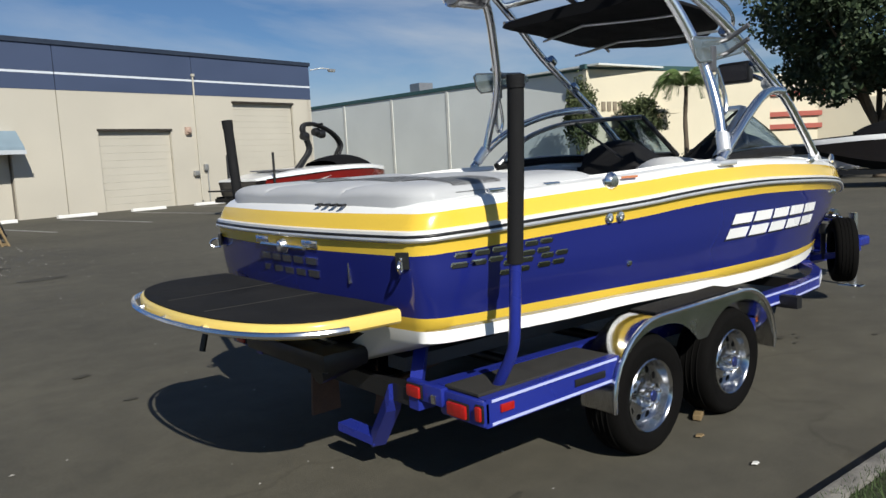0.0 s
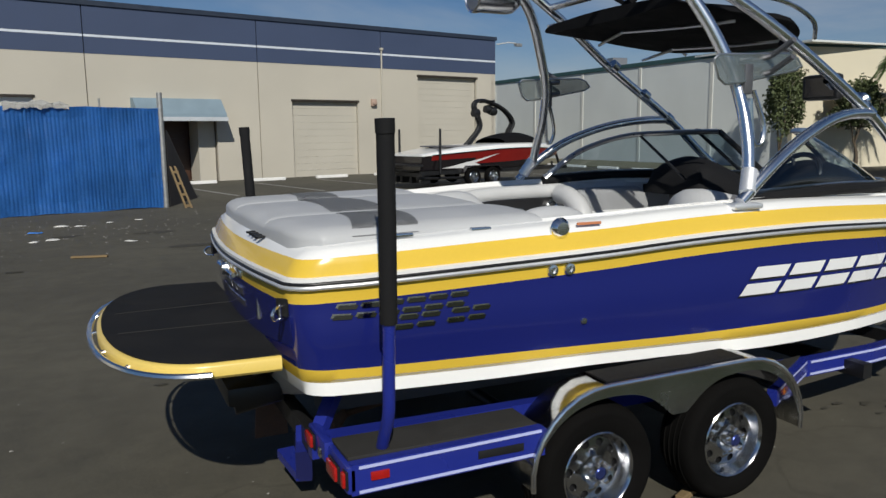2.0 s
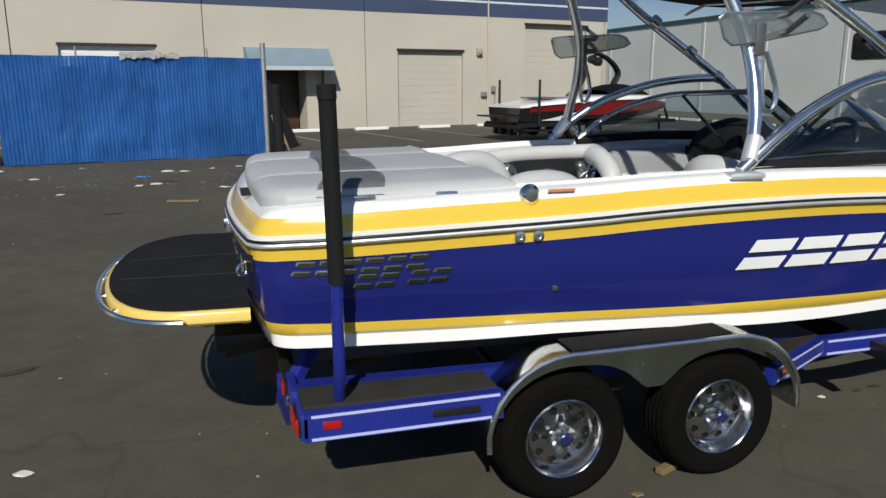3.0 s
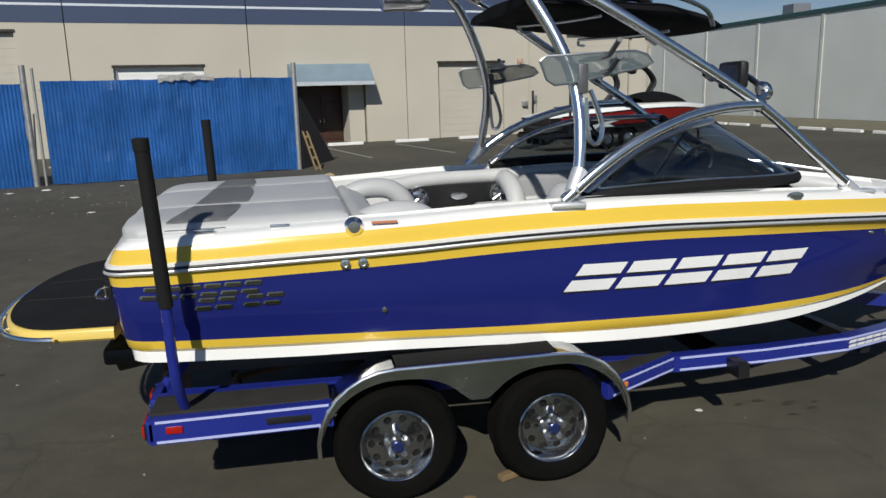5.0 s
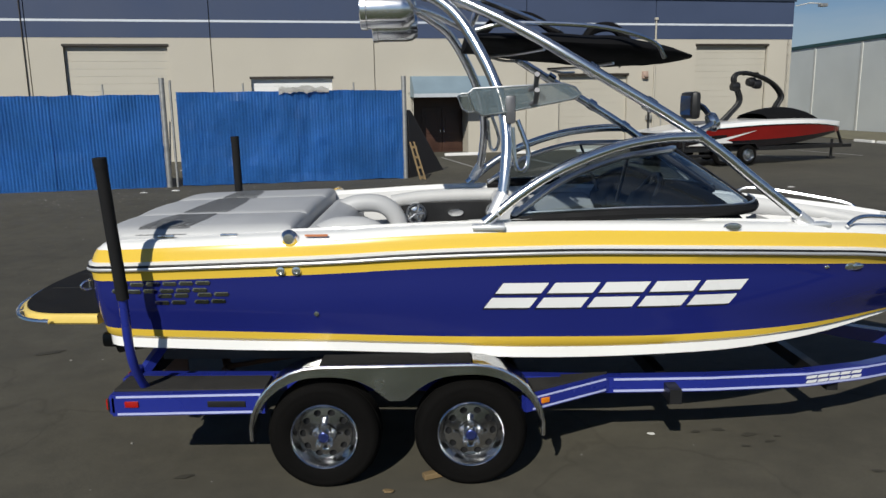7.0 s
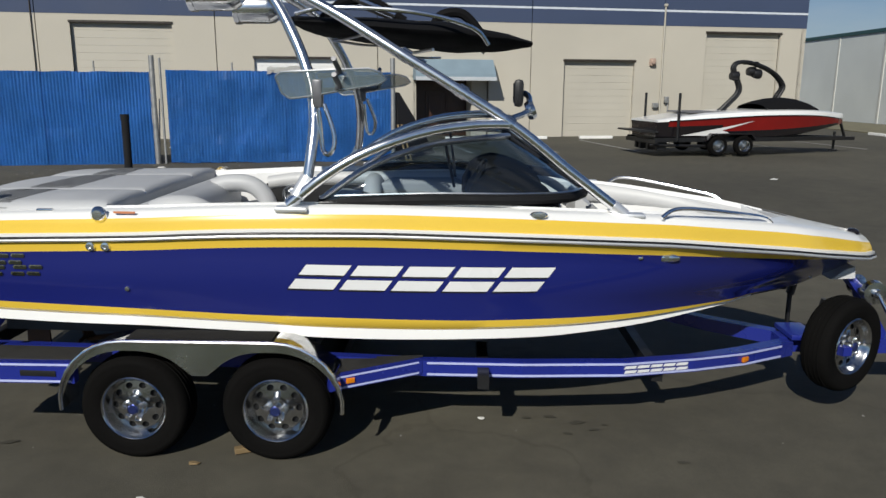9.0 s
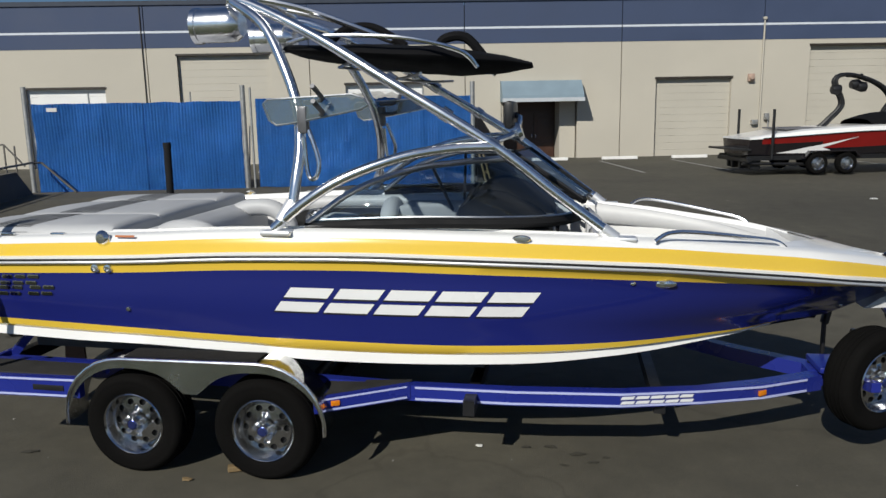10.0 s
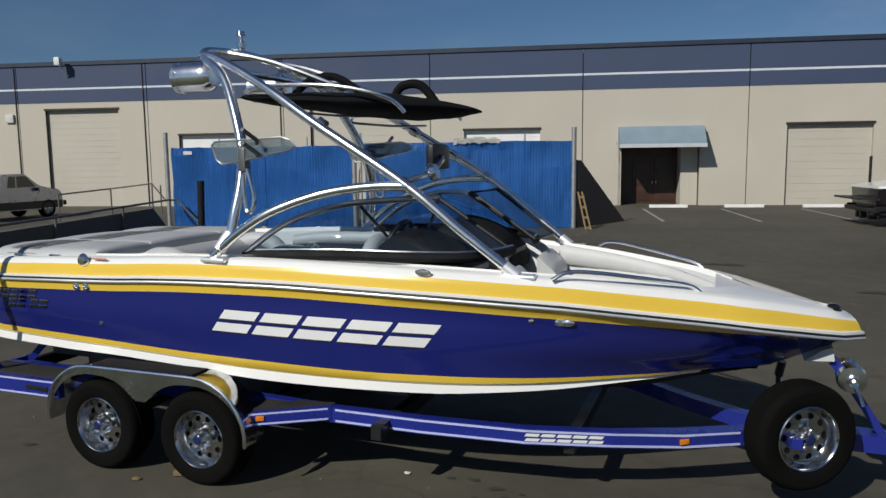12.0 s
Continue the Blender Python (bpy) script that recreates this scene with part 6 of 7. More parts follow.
            for d0, d1 in ((-0.024, -0.006), (0.006, 0.024)):
                prism(bm, [(x, yr(x), zr(x) + d0), (x + 0.08, yr(x + 0.08), zr(x + 0.08) + d0), (x + 0.092, yr(x + 0.092), zr(x + 0.09) + d1), (x + 0.012, yr(x + 0.012), zr(x + 0.01) + d1)], (0, s * 0.003, 0))
            part("rail_emblem", bm, DECAL, rail, "white slanted emblem shape", smooth=False)
        # guide post
        bm = nb()
        tube(bm, spline([(2.20, Y(s, 1.16), 0.62), (2.19, Y(s, 1.22), 0.70), (2.185, Y(s, 1.30), 0.84), (2.18, Y(s, 1.325), 1.0), (2.18, Y(s, 1.338), 1.20), (2.17, Y(s, 1.372), 1.60)], 5), 0.026, 12)
        post = part("guide_post", bm, TRAILER, tr, "blue guide post with a black foam sleeve")
        bm = nb()
        tube(bm, [(2.18, Y(s, 1.338), 1.224), (2.17, Y(s, 1.372), 1.60), (2.158, Y(s, 1.402), 1.995)], 0.034, 16)
        tube(bm, [(2.159, Y(s, 1.400), 1.955), (2.157, Y(s, 1.403), 2.008)], 0.037, 16)
        part("sleeve", bm, FOAM, post, "black foam sleeve")
        # inner bunk posts
        bm = nb()
        beam(bm, [(2.03, Y(s, 0.80), 0.60), (2.2, Y(s, 0.66), 0.84)], 0.06, 0.08)
        if s < 0:
            beam(bm, [(2.0, Y(s, 0.67), 0.56), (2.0, Y(s, 0.64), 0.49), (2.05, Y(s, 0.42), 0.235)], 0.08, 0.08)
            beam(bm, [(2.05, Y(s, 0.43), 0.235), (2.02, Y(s, 0.12), 0.255)], 0.09, 0.045)
        part("stern_bracket", bm, TRAILER, tr, smooth=False)
        bm = nb()
        beam(bm, [(2.1, Y(s, 0.55), 0.66), (5.4, Y(s, 0.52), 0.655)], 0.14, 0.07)
        part("bunk", bm, CARPET, tr, "carpeted bunk board", smooth=False)
        # fender
        yo, yi = Y(s, 1.305), Y(s, 1.09)
        prof = []
        for k in range(9):
            a = math.pi * (1.0 - 0.5 * k / 8) + 0.12 * (1 - k / 8)
            prof.append((3.24 + 0.40 * math.cos(a), 0.42 + 0.385 * math.sin(a)))
        for k in range(9):
            a = math.pi / 2 * (1 - k / 8) - 0.12 * (k / 8)
            prof.append((4.12 + 0.40 * math.cos(a), 0.42 + 0.385 * math.sin(a)))
        bm = nb()
        rows = [[bm.verts.new((x, y, z)) for x, z in prof] for y in (yo, yi)]
        for i in range(len(prof) - 1):
            bm.faces.new((rows[0][i], rows[0][i + 1], rows[1][i + 1], rows[1][i]))
        bmesh.ops.solidify(bm, geom=bm.faces[:], thickness=0.006)
        fender = part("fender", bm, MIRROR, tr, "polished metal fender", plain=True)
        bm = nb()
        tube(bm, [(x, yo, z) for x, z in prof], 0.012, 8)
        part("fender_lip", bm, CHROME, fender, plain=True)
        bm = nb()
        # skirt with two wheel arches
        top = [(x, z) for x, z in prof]
        low = []
        for k in range(13):
            a = math.pi * (1 - k / 24)
            low.append((3.24 + 0.385 * math.cos(a), 0.40 + 0.345 * math.sin(a)))
        for k in range(1, 21):
            d = 0.88 * k / 20
            low.append((3.24 + d, 0.745 - 0.150 * min(1.0, max(0.0, min(d, 0.88 - d)) / 0.385) ** 3.0))
        for k in range(1, 13):
            a = math.pi / 2 * (1 - k / 12)
            low.append((4.12 + 0.385 * math.cos(a), 0.40 + 0.345 * math.sin(a)))
        ring = [(2.845, 0.44)] + top[1:-1] + [(4.515, 0.44)] + [p for p in low[::-1] if p[1] > 0.45]
        vs = [bm.verts.new((x, Y(s, 1.295), z)) for x, z in ring]
        bmesh.ops.triangle_fill(bm, use_beauty=True, edges=[bm.edges.new((vs[i], vs[(i + 1) % len(vs)])) for i in range(len(vs))])
        part("fender_skirt", bm, SKIRT, fender, "polished skirt between the wheels", smooth=False, plain=True)
        bm = nb()
        box(bm, (3.68, Y(s, 1.195), 0.812), (0.86, 0.16, 0.012), bevel=0.003)
        part("fender_tread", bm, GRIP, fender, "black grip strip", smooth=False, plain=True)
        for x in (3.245, 4.105):
            make_wheel(tr, (x, Y(s, 1.14), 0.358), 0.329, 0.232, s, HUBBLUE)
    for x in (3.245, 4.105):
        bm = nb()
        tube(bm, [(x, Y(-1, 1.08), 0.358), (x, Y(1, 1.08), 0.358)], 0.038, 10)
        part("axle", bm, BLACK, tr)
    for x, h, z in ((2.02, 0.86, 0.56), (4.4, 0.86, 0.50), (5.35, 1.0, 0.50), (6.5, 0.58, 0.42)):
        bm = nb()
        beam(bm, [(x, Y(-1, h), z), (x, Y(1, h), z)], 0.07, 0.09)
        part("cross_member", bm, BLACK, tr, smooth=False)
    # tongue, winch stand, jack and spare
    bm = nb()
    beam(bm, [(7.55, CY, 0.42), (9.2, CY, 0.42)], 0.09, 0.11)
    box(bm, (9.3, CY, 0.46), (0.3, 0.1, 0.12), bevel=0.03)
    part("tongue", bm, TRAILER, tr, "blue trailer tongue", smooth=False)
    bm = nb()
    beam(bm, [(8.32, CY, 0.48), (8.08, CY, 0.86), (8.0, CY, 0.96)], 0.07, 0.09)
    stand = part("winch_stand", bm, TRAILER, tr, "blue winch stand", smooth=False)
    bm = nb()
    prism(bm, [(7.86, CY - 0.06, 0.925), (8.03, CY - 0.06, 0.935), (8.02, CY - 0.06, 1.02), (7.96, CY - 0.06, 1.0)], (0, 0.12, 0))
    part("bow_stop", bm, mk("pale_rubber", (0.55, 0.55, 0.55), 0.6), stand, "pale rubber bow stop", smooth=False)
    bm = nb()
    m = Matrix.Translation((8.115, CY - 0.11, 0.86)) @ Matrix.Rotation(radians(90), 4, "X")
    lathe(bm, [(0.0, 0.045), (0.03, 0.05), (0.035, 0.03), (0.08, 0.028), (0.088, 0.0), (0.05, -0.01), (0.05, -0.12), (0.075, -0.13), (0.0, -0.14)], m, 18)
    tube(bm, [(8.115, CY - 0.16, 0.86), (8.16, CY - 0.2, 0.74)], 0.012, 8)
    part("winch", bm, STEEL, stand, "steel winch")
    make_wheel(tr, (7.82, CY - 0.415, 0.556), 0.325, 0.205, -1, HUBBLUE, turn=31.0)
    bm = nb()
    beam(bm, [(7.80, CY - 0.36, 0.54), (7.74, CY - 0.08, 0.46)], 0.06, 0.06)
    part("spare_bracket", bm, TRAILER, tr, smooth=False)
    for s in (-1, 1):
        bm = nb()
        tube(bm, [(7.74, Y(s, 0.16), 0.72), (7.76, Y(s, 0.16), 0.82)], 0.028, 10)
        tube(bm, [(7.74, Y(s, 0.16), 0.46), (7.74, Y(s, 0.16), 0.74)], 0.016, 8)
        part("bow_guide", bm, BLACK, tr)
    bm = nb()
    box(bm, (7.70, CY, 0.50), (0.20, 0.20, 0.04), rz=0, bevel=0.01)
    part("front_step", bm, TRAILER, tr)
    bm = nb()
    tube(bm, [(8.7, CY - 0.1, 0.02), (8.7, CY - 0.1, 0.85)], 0.03, 10)
    box(bm, (8.7, CY - 0.1, 0.03), (0.14, 0.14, 0.03), bevel=0.01)
    part("jack", bm, STEEL, tr)


boat_trailer()

# ---- other boats, cars and plants of the yard ----


def far_boat(name, label, m, L, breadth, stripes, deck_mat, z_rail, tower, cover_mat, wheels, post=True):
    """A boat on a trailer some way off; m places it, x forward from the stern."""
    ob = root(name, m @ Vector((0, 0, 0)), label, "boat")
    b = curve_of([(0, 0.86), (0.1 * L, 0.97), (0.4 * L, 1.0), (0.6 * L, 0.93), (0.78 * L, 0.68), (0.9 * L, 0.38), (0.97 * L, 0.15), (L, 0.0)])
    zr = curve_of([(0, z_rail), (0.5 * L, z_rail + 0.14), (0.8 * L, z_rail + 0.12), (L, z_rail + 0.02)])
    if tower:
        zr = curve_of([(0, z_rail - 0.12), (0.25 * L, z_rail - 0.01), (0.5 * L, z_rail + 0.08), (0.8 * L, z_rail + 0.06), (L, z_rail - 0.08)])
    zc = curve_of([(0, 0.62), (0.5 * L, 0.60), (0.75 * L, 0.74), (L, z_rail - 0.2)]) if tower else curve_of([(0, 0.78), (0.5 * L, 0.74), (0.75 * L, 0.84), (L, z_rail - 0.12)])
    zk = curve_of([(0, 0.46), (0.5 * L, 0.42), (0.75 * L, 0.58), (L, z_rail - 0.22)])
    h = breadth / 2
    rise = lambda x: min(1.0, 0.35 + x / 2.6)
    rows_def = [(0.0, zk), (0.86, zc)] + [(0.86 + 0.12 * k / 3, (lambda k: lambda x: zc(x) + (zr(x) - zc(x)) * k / 3)(k)) for k in (1, 2, 3)] + [(1.0, zr), (1.0, lambda x: zr(x) + 0.03), (0.94, lambda x: zr(x) + 0.16 * rise(x)), (0.78, lambda x: zr(x) + 0.20 * rise(x))]
    bm = nb()
    n = 40
    for s in (-1, 1):
        rows = []
        for f, zf in rows_def:
            rows.append([bm.verts.new(m @ Vector((L * i / n, s * h * f * b(L * i / n), zf(L * i / n)))) for i in range(n + 1)])
        for r, (p, q) in enumerate(zip(rows, rows[1:])):
            for i in range(n):
                fc = bm.faces.new((p[i], p[i + 1], q[i + 1], q[i]))
                fc.material_index = stripes(r, i / n)
        if s < 0:
            left = [r[0] for r in rows]
        else:
            for k in range(len(left) - 1):
                if k == 0:
                    bm.faces.new((left[0], left[1], rows[1][0]))
                else:
                    bm.faces.new((left[k], left[k + 1], rows[k + 1][0], rows[k][0])).material_index = stripes(k, 0.0)
    bmesh.ops.remove_doubles(bm, verts=bm.verts, dist=1e-4)
    hull = part("hull", bm, [BOTTOM, REDGEL, BLACKGEL, WHITE], ob)
    bm = nb()
    for i in range(n):
        x0, x1 = L * i / n, L * (i + 1) / n
        q = [(x0, -h * 0.78 * b(x0), zr(x0) + 0.2 * rise(x0)), (x1, -h * 0.78 * b(x1), zr(x1) + 0.2 * rise(x1)), (x1, h * 0.78 * b(x1), zr(x1) + 0.2 * rise(x1)), (x0, h * 0.78 * b(x0), zr(x0) + 0.2 * rise(x0))]
        bm.faces.new([bm.verts.new(m @ Vector(p)) for p in q])
    bmesh.ops.remove_doubles(bm, verts=bm.verts, dist=1e-3)
    part("deck", bm, deck_mat, ob)
    if tower:
        for s in (-1, 1):
            edge = [(0.11, 0.10), (0.24, 0.42), (0.45, 0.80), (0.36, 0.55), (0.30, 0.38), (0.34, 0.22), (0.26, 0.10)]
            bm = nb()
            pts = []
            for (ta, fa), (tb, fb) in zip(edge, edge[1:] + edge[:1]):
                for k in range(4):
                    t, f = ta + (tb - ta) * k / 4, fa + (fb - fa) * k / 4
                    x = t * L
                    pts.append(m @ Vector((x, s * (h * b(x) * (0.86 + 0.12 * f) + 0.012), zc(x) + (zr(x) - zc(x)) * f)))
            vs = [bm.verts.new(p) for p in pts]
            bmesh.ops.triangle_fill(bm, use_beauty=True, edges=[bm.edges.new((vs[i], vs[(i + 1) % len(vs)])) for i in range(len(vs))])
            part("swoosh", bm, WHITE, hull, "white swept hull graphic", smooth=False)
    bm = nb()
    for k in (-1, 0, 1):
        box(bm, (0.24 * L, k * h * 0.46, zr(2) + 0.205), (0.16 * L, h * 0.40, 0.05), m=m, bevel=0.02)
    part("sun_pad", bm, VINYL_DARK if tower else BLACK, ob, "dark sun pad over the stern", smooth=False)
    # cockpit cover and wind screen
    bm = nb()
    rows = []
    for i in range(13):
        t = i / 12
        x = L * (0.52 + 0.30 * t)
        top = (0.42 if t < 0.5 else 0.42 - 0.05 * (t - 0.5)) * (math.sin(math.pi * min(1, 0.08 + t * 0.9)) ** 0.5)
        w = h * 0.74 * b(x)
        rows.append([bm.verts.new(m @ Vector((x, w * math.cos(a), zr(x) + 0.18 + top * math.sin(a) ** 0.7))) for a in np.linspace(0.0, math.pi, 11)])
    for p, q in zip(rows, rows[1:]):
        for k in range(10):
            bm.faces.new((p[k], p[k + 1], q[k + 1], q[k]))
    part("cover", bm, cover_mat, ob, "black canvas cockpit cover")
    zp = 0.78 if tower else 1.02
    bm = nb()
    prism(bm, [m @ Vector(p) for p in ((-0.55, -h * 0.75, zp), (-0.55, h * 0.75, zp), (0.05, h * 0.85, zp - 0.02), (0.05, -h * 0.85, zp - 0.02))], (0, 0, 0.06))
    part("swim_platform", bm, BLACK, ob)
    if tower:
        for s in (-1, 1):
            bm = nb()
            w = h * 0.07
            tube(bm, [m @ Vector((x * L, s * w * q, zr(3) + z)) for x, q, z in spline([(0.366, 1.5, 0.15), (0.40, 1.2, 0.40), (0.452, 1.0, 0.90), (0.415, 0.9, 1.62), (0.457, 0.85, 1.84), (0.55, 0.85, 1.70), (0.625, 0.9, 1.42), (0.668, 1.0, 1.02), (0.645, 1.2, 0.66), (0.62, 1.3, 0.20)], 5)], 0.065, 8)
            part("tower", bm, BLACK, ob, "black wake tower")
            for x, z in ((0.42, 1.36), (0.53, 1.44)) if s < 0 else ((0.51, 1.52),):
                bm = nb()
                lathe(bm, [(0.0, -0.16), (0.13, -0.14), (0.17, 0.0), (0.16, 0.12), (0.0, 0.15)], m @ Matrix.Translation((x * L, s * w * 0.6, zr(3) + z)) @ Matrix.Rotation(radians(90), 4, "Y"), 16)
                part("tower_speaker", bm, BLACK, ob)
        bm = nb()
        tube(bm, [m @ Vector((0.50 * L, -h * 0.34, zr(3) + 1.80)), m @ Vector((0.50 * L, h * 0.34, zr(3) + 1.80))], 0.045, 8)
        part("tower_crossbar", bm, BLACK, ob)
    # trailer
    tr = root("boat_trailer", m @ Vector((2, 0, 0)), "black boat trailer with bright spoked wheels", "trailer")
    for s in (-1, 1):
        bm = nb()
        beam(bm, [m @ Vector(p) for p in ((-0.1, s * h * 0.85, 0.52), (0.55 * L, s * h * 0.85, 0.52), (0.8 * L, s * h * 0.45, 0.50), (1.02 * L, 0, 0.48))], 0.08, 0.14)
        part("main_rail", bm, BLACK, tr, smooth=False)
        for x in wheels:
            make_wheel(tr, (x, s * (h - 0.02), 0.33), 0.33, 0.22, s, CHROME, m)
        x0, x1 = wheels[0] - 0.45, wheels[1] + 0.45
        bm = nb()
        prism(bm, [m @ Vector((x, s * (h + 0.08), z)) for x, z in ((x0, 0.5), (x0 + 0.2, 0.74), (x1 - 0.2, 0.74), (x1, 0.5), (x1 - 0.04, 0.5), (x1 - 0.22, 0.70), (x0 + 0.22, 0.70), (x0 + 0.04, 0.5))], (m.to_3x3() @ Vector((0, -s * 0.28, 0))))
        part("fender", bm, BLACKGEL, tr, smooth=False)
        if post:
            bm = nb()
            tube(bm, [m @ Vector((0.62, s * (h + 0.04), 0.5)), m @ Vector((0.62, s * (h + 0.04), 2.05))], 0.045, 8)
            part("guide_post", bm, BLACK, tr, "black guide post")
    bm = nb()
    beam(bm, [m @ Vector((0.9 * L, 0, 0.46)), m @ Vector((1.07 * L, 0, 0.46))], 0.1, 0.12)
    beam(bm, [m @ Vector((1.02 * L, 0, 0.5)), m @ Vector((0.985 * L, 0, 1.12))], 0.1, 0.12)
    tube(bm, [m @ Vector((0.98 * L, 0.15, 0.04)), m @ Vector((0.98 * L, 0.15, 0.7))], 0.05, 8)
    box(bm, (0.98 * L, 0.15, 0.03), (0.2, 0.2, 0.05), m=m)
    part("tongue", bm, BLACK, tr, smooth=False)
    bm = nb()
    box(bm, (-0.05, 0, 0.46), (0.14, breadth * 0.95, 0.14), m=m, bevel=0.02)
    box(bm, (0.3, -h * 0.5, 0.75), (0.5, 0.12, 0.3), m=m, bevel=0.03)
    box(bm, (0.3, h * 0.5, 0.75), (0.5, 0.12, 0.3), m=m, bevel=0.03)
    for k in (-0.7, -0.25, 0.2, 0.62):
        box(bm, (0.12 + 0.2 * abs(k), k * h, 0.36), (0.34, 0.16, 0.42), m=m, bevel=0.03)
    tube(bm, [m @ Vector((-0.2, -h * 0.8, 0.35)), m @ Vector((2.0, -h * 0.8, 0.30))], 0.05, 8)
    part("stern_frame", bm, BLACK, tr, smooth=False)
    return ob


RED_AT = YARD @ Matrix.Translation((8.3, -9.70, 0.08))


def red_stripes(r, t):
    if r == 0:
        return 0
    if r in (1, 2, 3):
        return 2 if t < (0.93, 0.30, 0.05)[r - 1] else 1
    return 2 if r == 4 or (r == 5 and t > 0.03) else 3


far_boat("wake_boat", "red, black and white wake boat on a black trailer", RED_AT, 7.65, 2.45, red_stripes, WHITE, 1.22, True, CANVAS, (2.1, 3.04))
DARK_AT = Matrix.Translation((28.5, 5.6, 0)) @ Matrix.Rotation(math.atan2(6.6, -3.6), 4, "Z")
far_boat("ski_boat", "black and white ski boat parked by the trees", DARK_AT, 7.4, 2.4, lambda r, t: 0 if r == 0 else (3 if r in (5, 6) else 2), WHITE, 1.38, False, CANVAS, (3.2, 4.1), False)


def pickup():
    at = Vector((-19.85, 18.75, 0))
    m = Matrix.Translation(at) @ Matrix.Rotation(radians(92.7), 4, "Z")
    p = root("pickup_truck", at, "silver and black pickup truck with a canopy, parked beyond the ramp", "pickup truck")
    prof = [(-2.5, 0.55), (-2.5, 1.05), (-2.4, 1.66), (-0.30, 1.76), (0.55, 1.76), (1.12, 1.24), (1.95, 1.16), (2.24, 1.02), (2.32, 0.42), (1.95, 0.36), (1.0, 0.34), (-1.1, 0.36), (-2.0, 0.38)]
    bm = nb()
    prism(bm, [m @ Vector((x, -0.86, z)) for x, z in prof], m.to_3x3() @ Vector((0, 1.72, 0)))
    bmesh.ops.bevel(bm, geom=bm.edges[:], offset=0.05, segments=2, affect="EDGES")
    part("body", bm, SILVER, p)
    for s in (-1, 1):
        for k, q in enumerate((((-2.3, 1.24), (-2.25, 1.58), (-0.75, 1.64), (-0.75, 1.24)), ((-0.30, 1.24), (-0.22, 1.67), (0.05, 1.67), (0.05, 1.24)), ((0.13, 1.24), (0.13, 1.67), (0.52, 1.67), (0.96, 1.26)))):
            bm = nb()
            prism(bm, [m @ Vector((x, s * 0.865, z)) for x, z in q], m.to_3x3() @ Vector((0, s * 0.012, 0)))
            part("window", bm, BLACKGEL, p, "dark side window", smooth=False)
        for x in (-1.55, 1.5):
            make_wheel(p, (x, s * 0.775, 0.36), 0.36, 0.22, s, CHROME, m)
        bm = nb()
        box(bm, (0.95, s * 0.95, 1.15), (0.12, 0.16, 0.13), m=m, bevel=0.03)
        part("wing_mirror", bm, BLACK, p)
        bm = nb()
        box(bm, (-0.05, s * 0.868, 0.53), (4.5, 0.03, 0.30), m=m, bevel=0.01)
        part("side_trim", bm, BLACK, p, smooth=False)
    bm = nb()
    box(bm, (2.36, 0, 0.55), (0.14, 1.74, 0.2), m=m, bevel=0.04)
    part("bumper", bm, BLACK, p)
    bm = nb()
    for x in (-1.9, -0.5):
        tube(bm, [m @ Vector((x, -0.6, 1.68)), m @ Vector((x, -0.6, 1.86)), m @ Vector((x, 0.6, 1.86)), m @ Vector((x, 0.6, 1.68))], 0.025, 6)
    part("ladder_rack", bm, BLACK, p)


pickup()


def car(at, turn, paint, label):
    m = Matrix.Translation(at) @ Matrix.Rotation(radians(turn), 4, "Z")
    c = root("car", at, label, "car")
    prof = [(-2.2, 0.35), (-2.25, 0.85), (-1.6, 1.0), (-1.0, 1.42), (0.3, 1.44), (1.0, 0.98), (2.0, 0.82), (2.2, 0.6), (2.15, 0.32)]
    bm = nb()
    prism(bm, [m @ Vector((x, -0.84, z)) for x, z in prof], m.to_3x3() @ Vector((0, 1.68, 0)))
    bmesh.ops.bevel(bm, geom=bm.edges[:], offset=0.06, segments=2, affect="EDGES")
    part("body", bm, paint, c)
    for s in (-1, 1):
        bm = nb()
        prism(bm, [m @ Vector((x, s * 0.845, z)) for x, z in ((-1.3, 1.02), (-0.95, 1.34), (0.25, 1.36), (0.75, 1.0))], m.to_3x3() @ Vector((0, s * 0.012, 0)))
        part("window", bm, BLACKGEL, c, smooth=False)
        for x in (-1.35, 1.35):
            make_wheel(c, (x, s * 0.74, 0.31), 0.31, 0.2, s, CHROME, m)


car((31.2, 15.6, 0), 120, SILVER, "silver car parked behind the dark boat")


def leaves(bm, centre, radii, count, size, squash=1.0, hollow=0.55):
    """Many small leaf clumps through an uneven crown."""
    c = Vector(centre)
    for _ in range(count):
        d = Vector((random.gauss(0, 1), random.gauss(0, 1), random.gauss(0, 1) * squash)).normalized()
        lump = 0.72 + 0.55 * noise.noise(d * 2.1 + c)
        r = (hollow + (1 - hollow) * random.random() ** 0.5) * lump
        p = c + Vector((d.x * radii[0] * r, d.y * radii[1] * r, d.z * radii[2] * r))
        a = Vector((random.gauss(0, 1), random.gauss(0, 1), random.gauss(0, 1))).normalized() * size * random.uniform(0.6, 1.3)
        b = a.cross(Vector((random.gauss(0, 1), random.gauss(0, 1), random.gauss(0, 1)))).normalized() * size * 0.6
        q = [bm.verts.new(p - a), bm.verts.new(p + b * 0.9), bm.verts.new(p + a), bm.verts.new(p - b)]
        bm.faces.new(q)


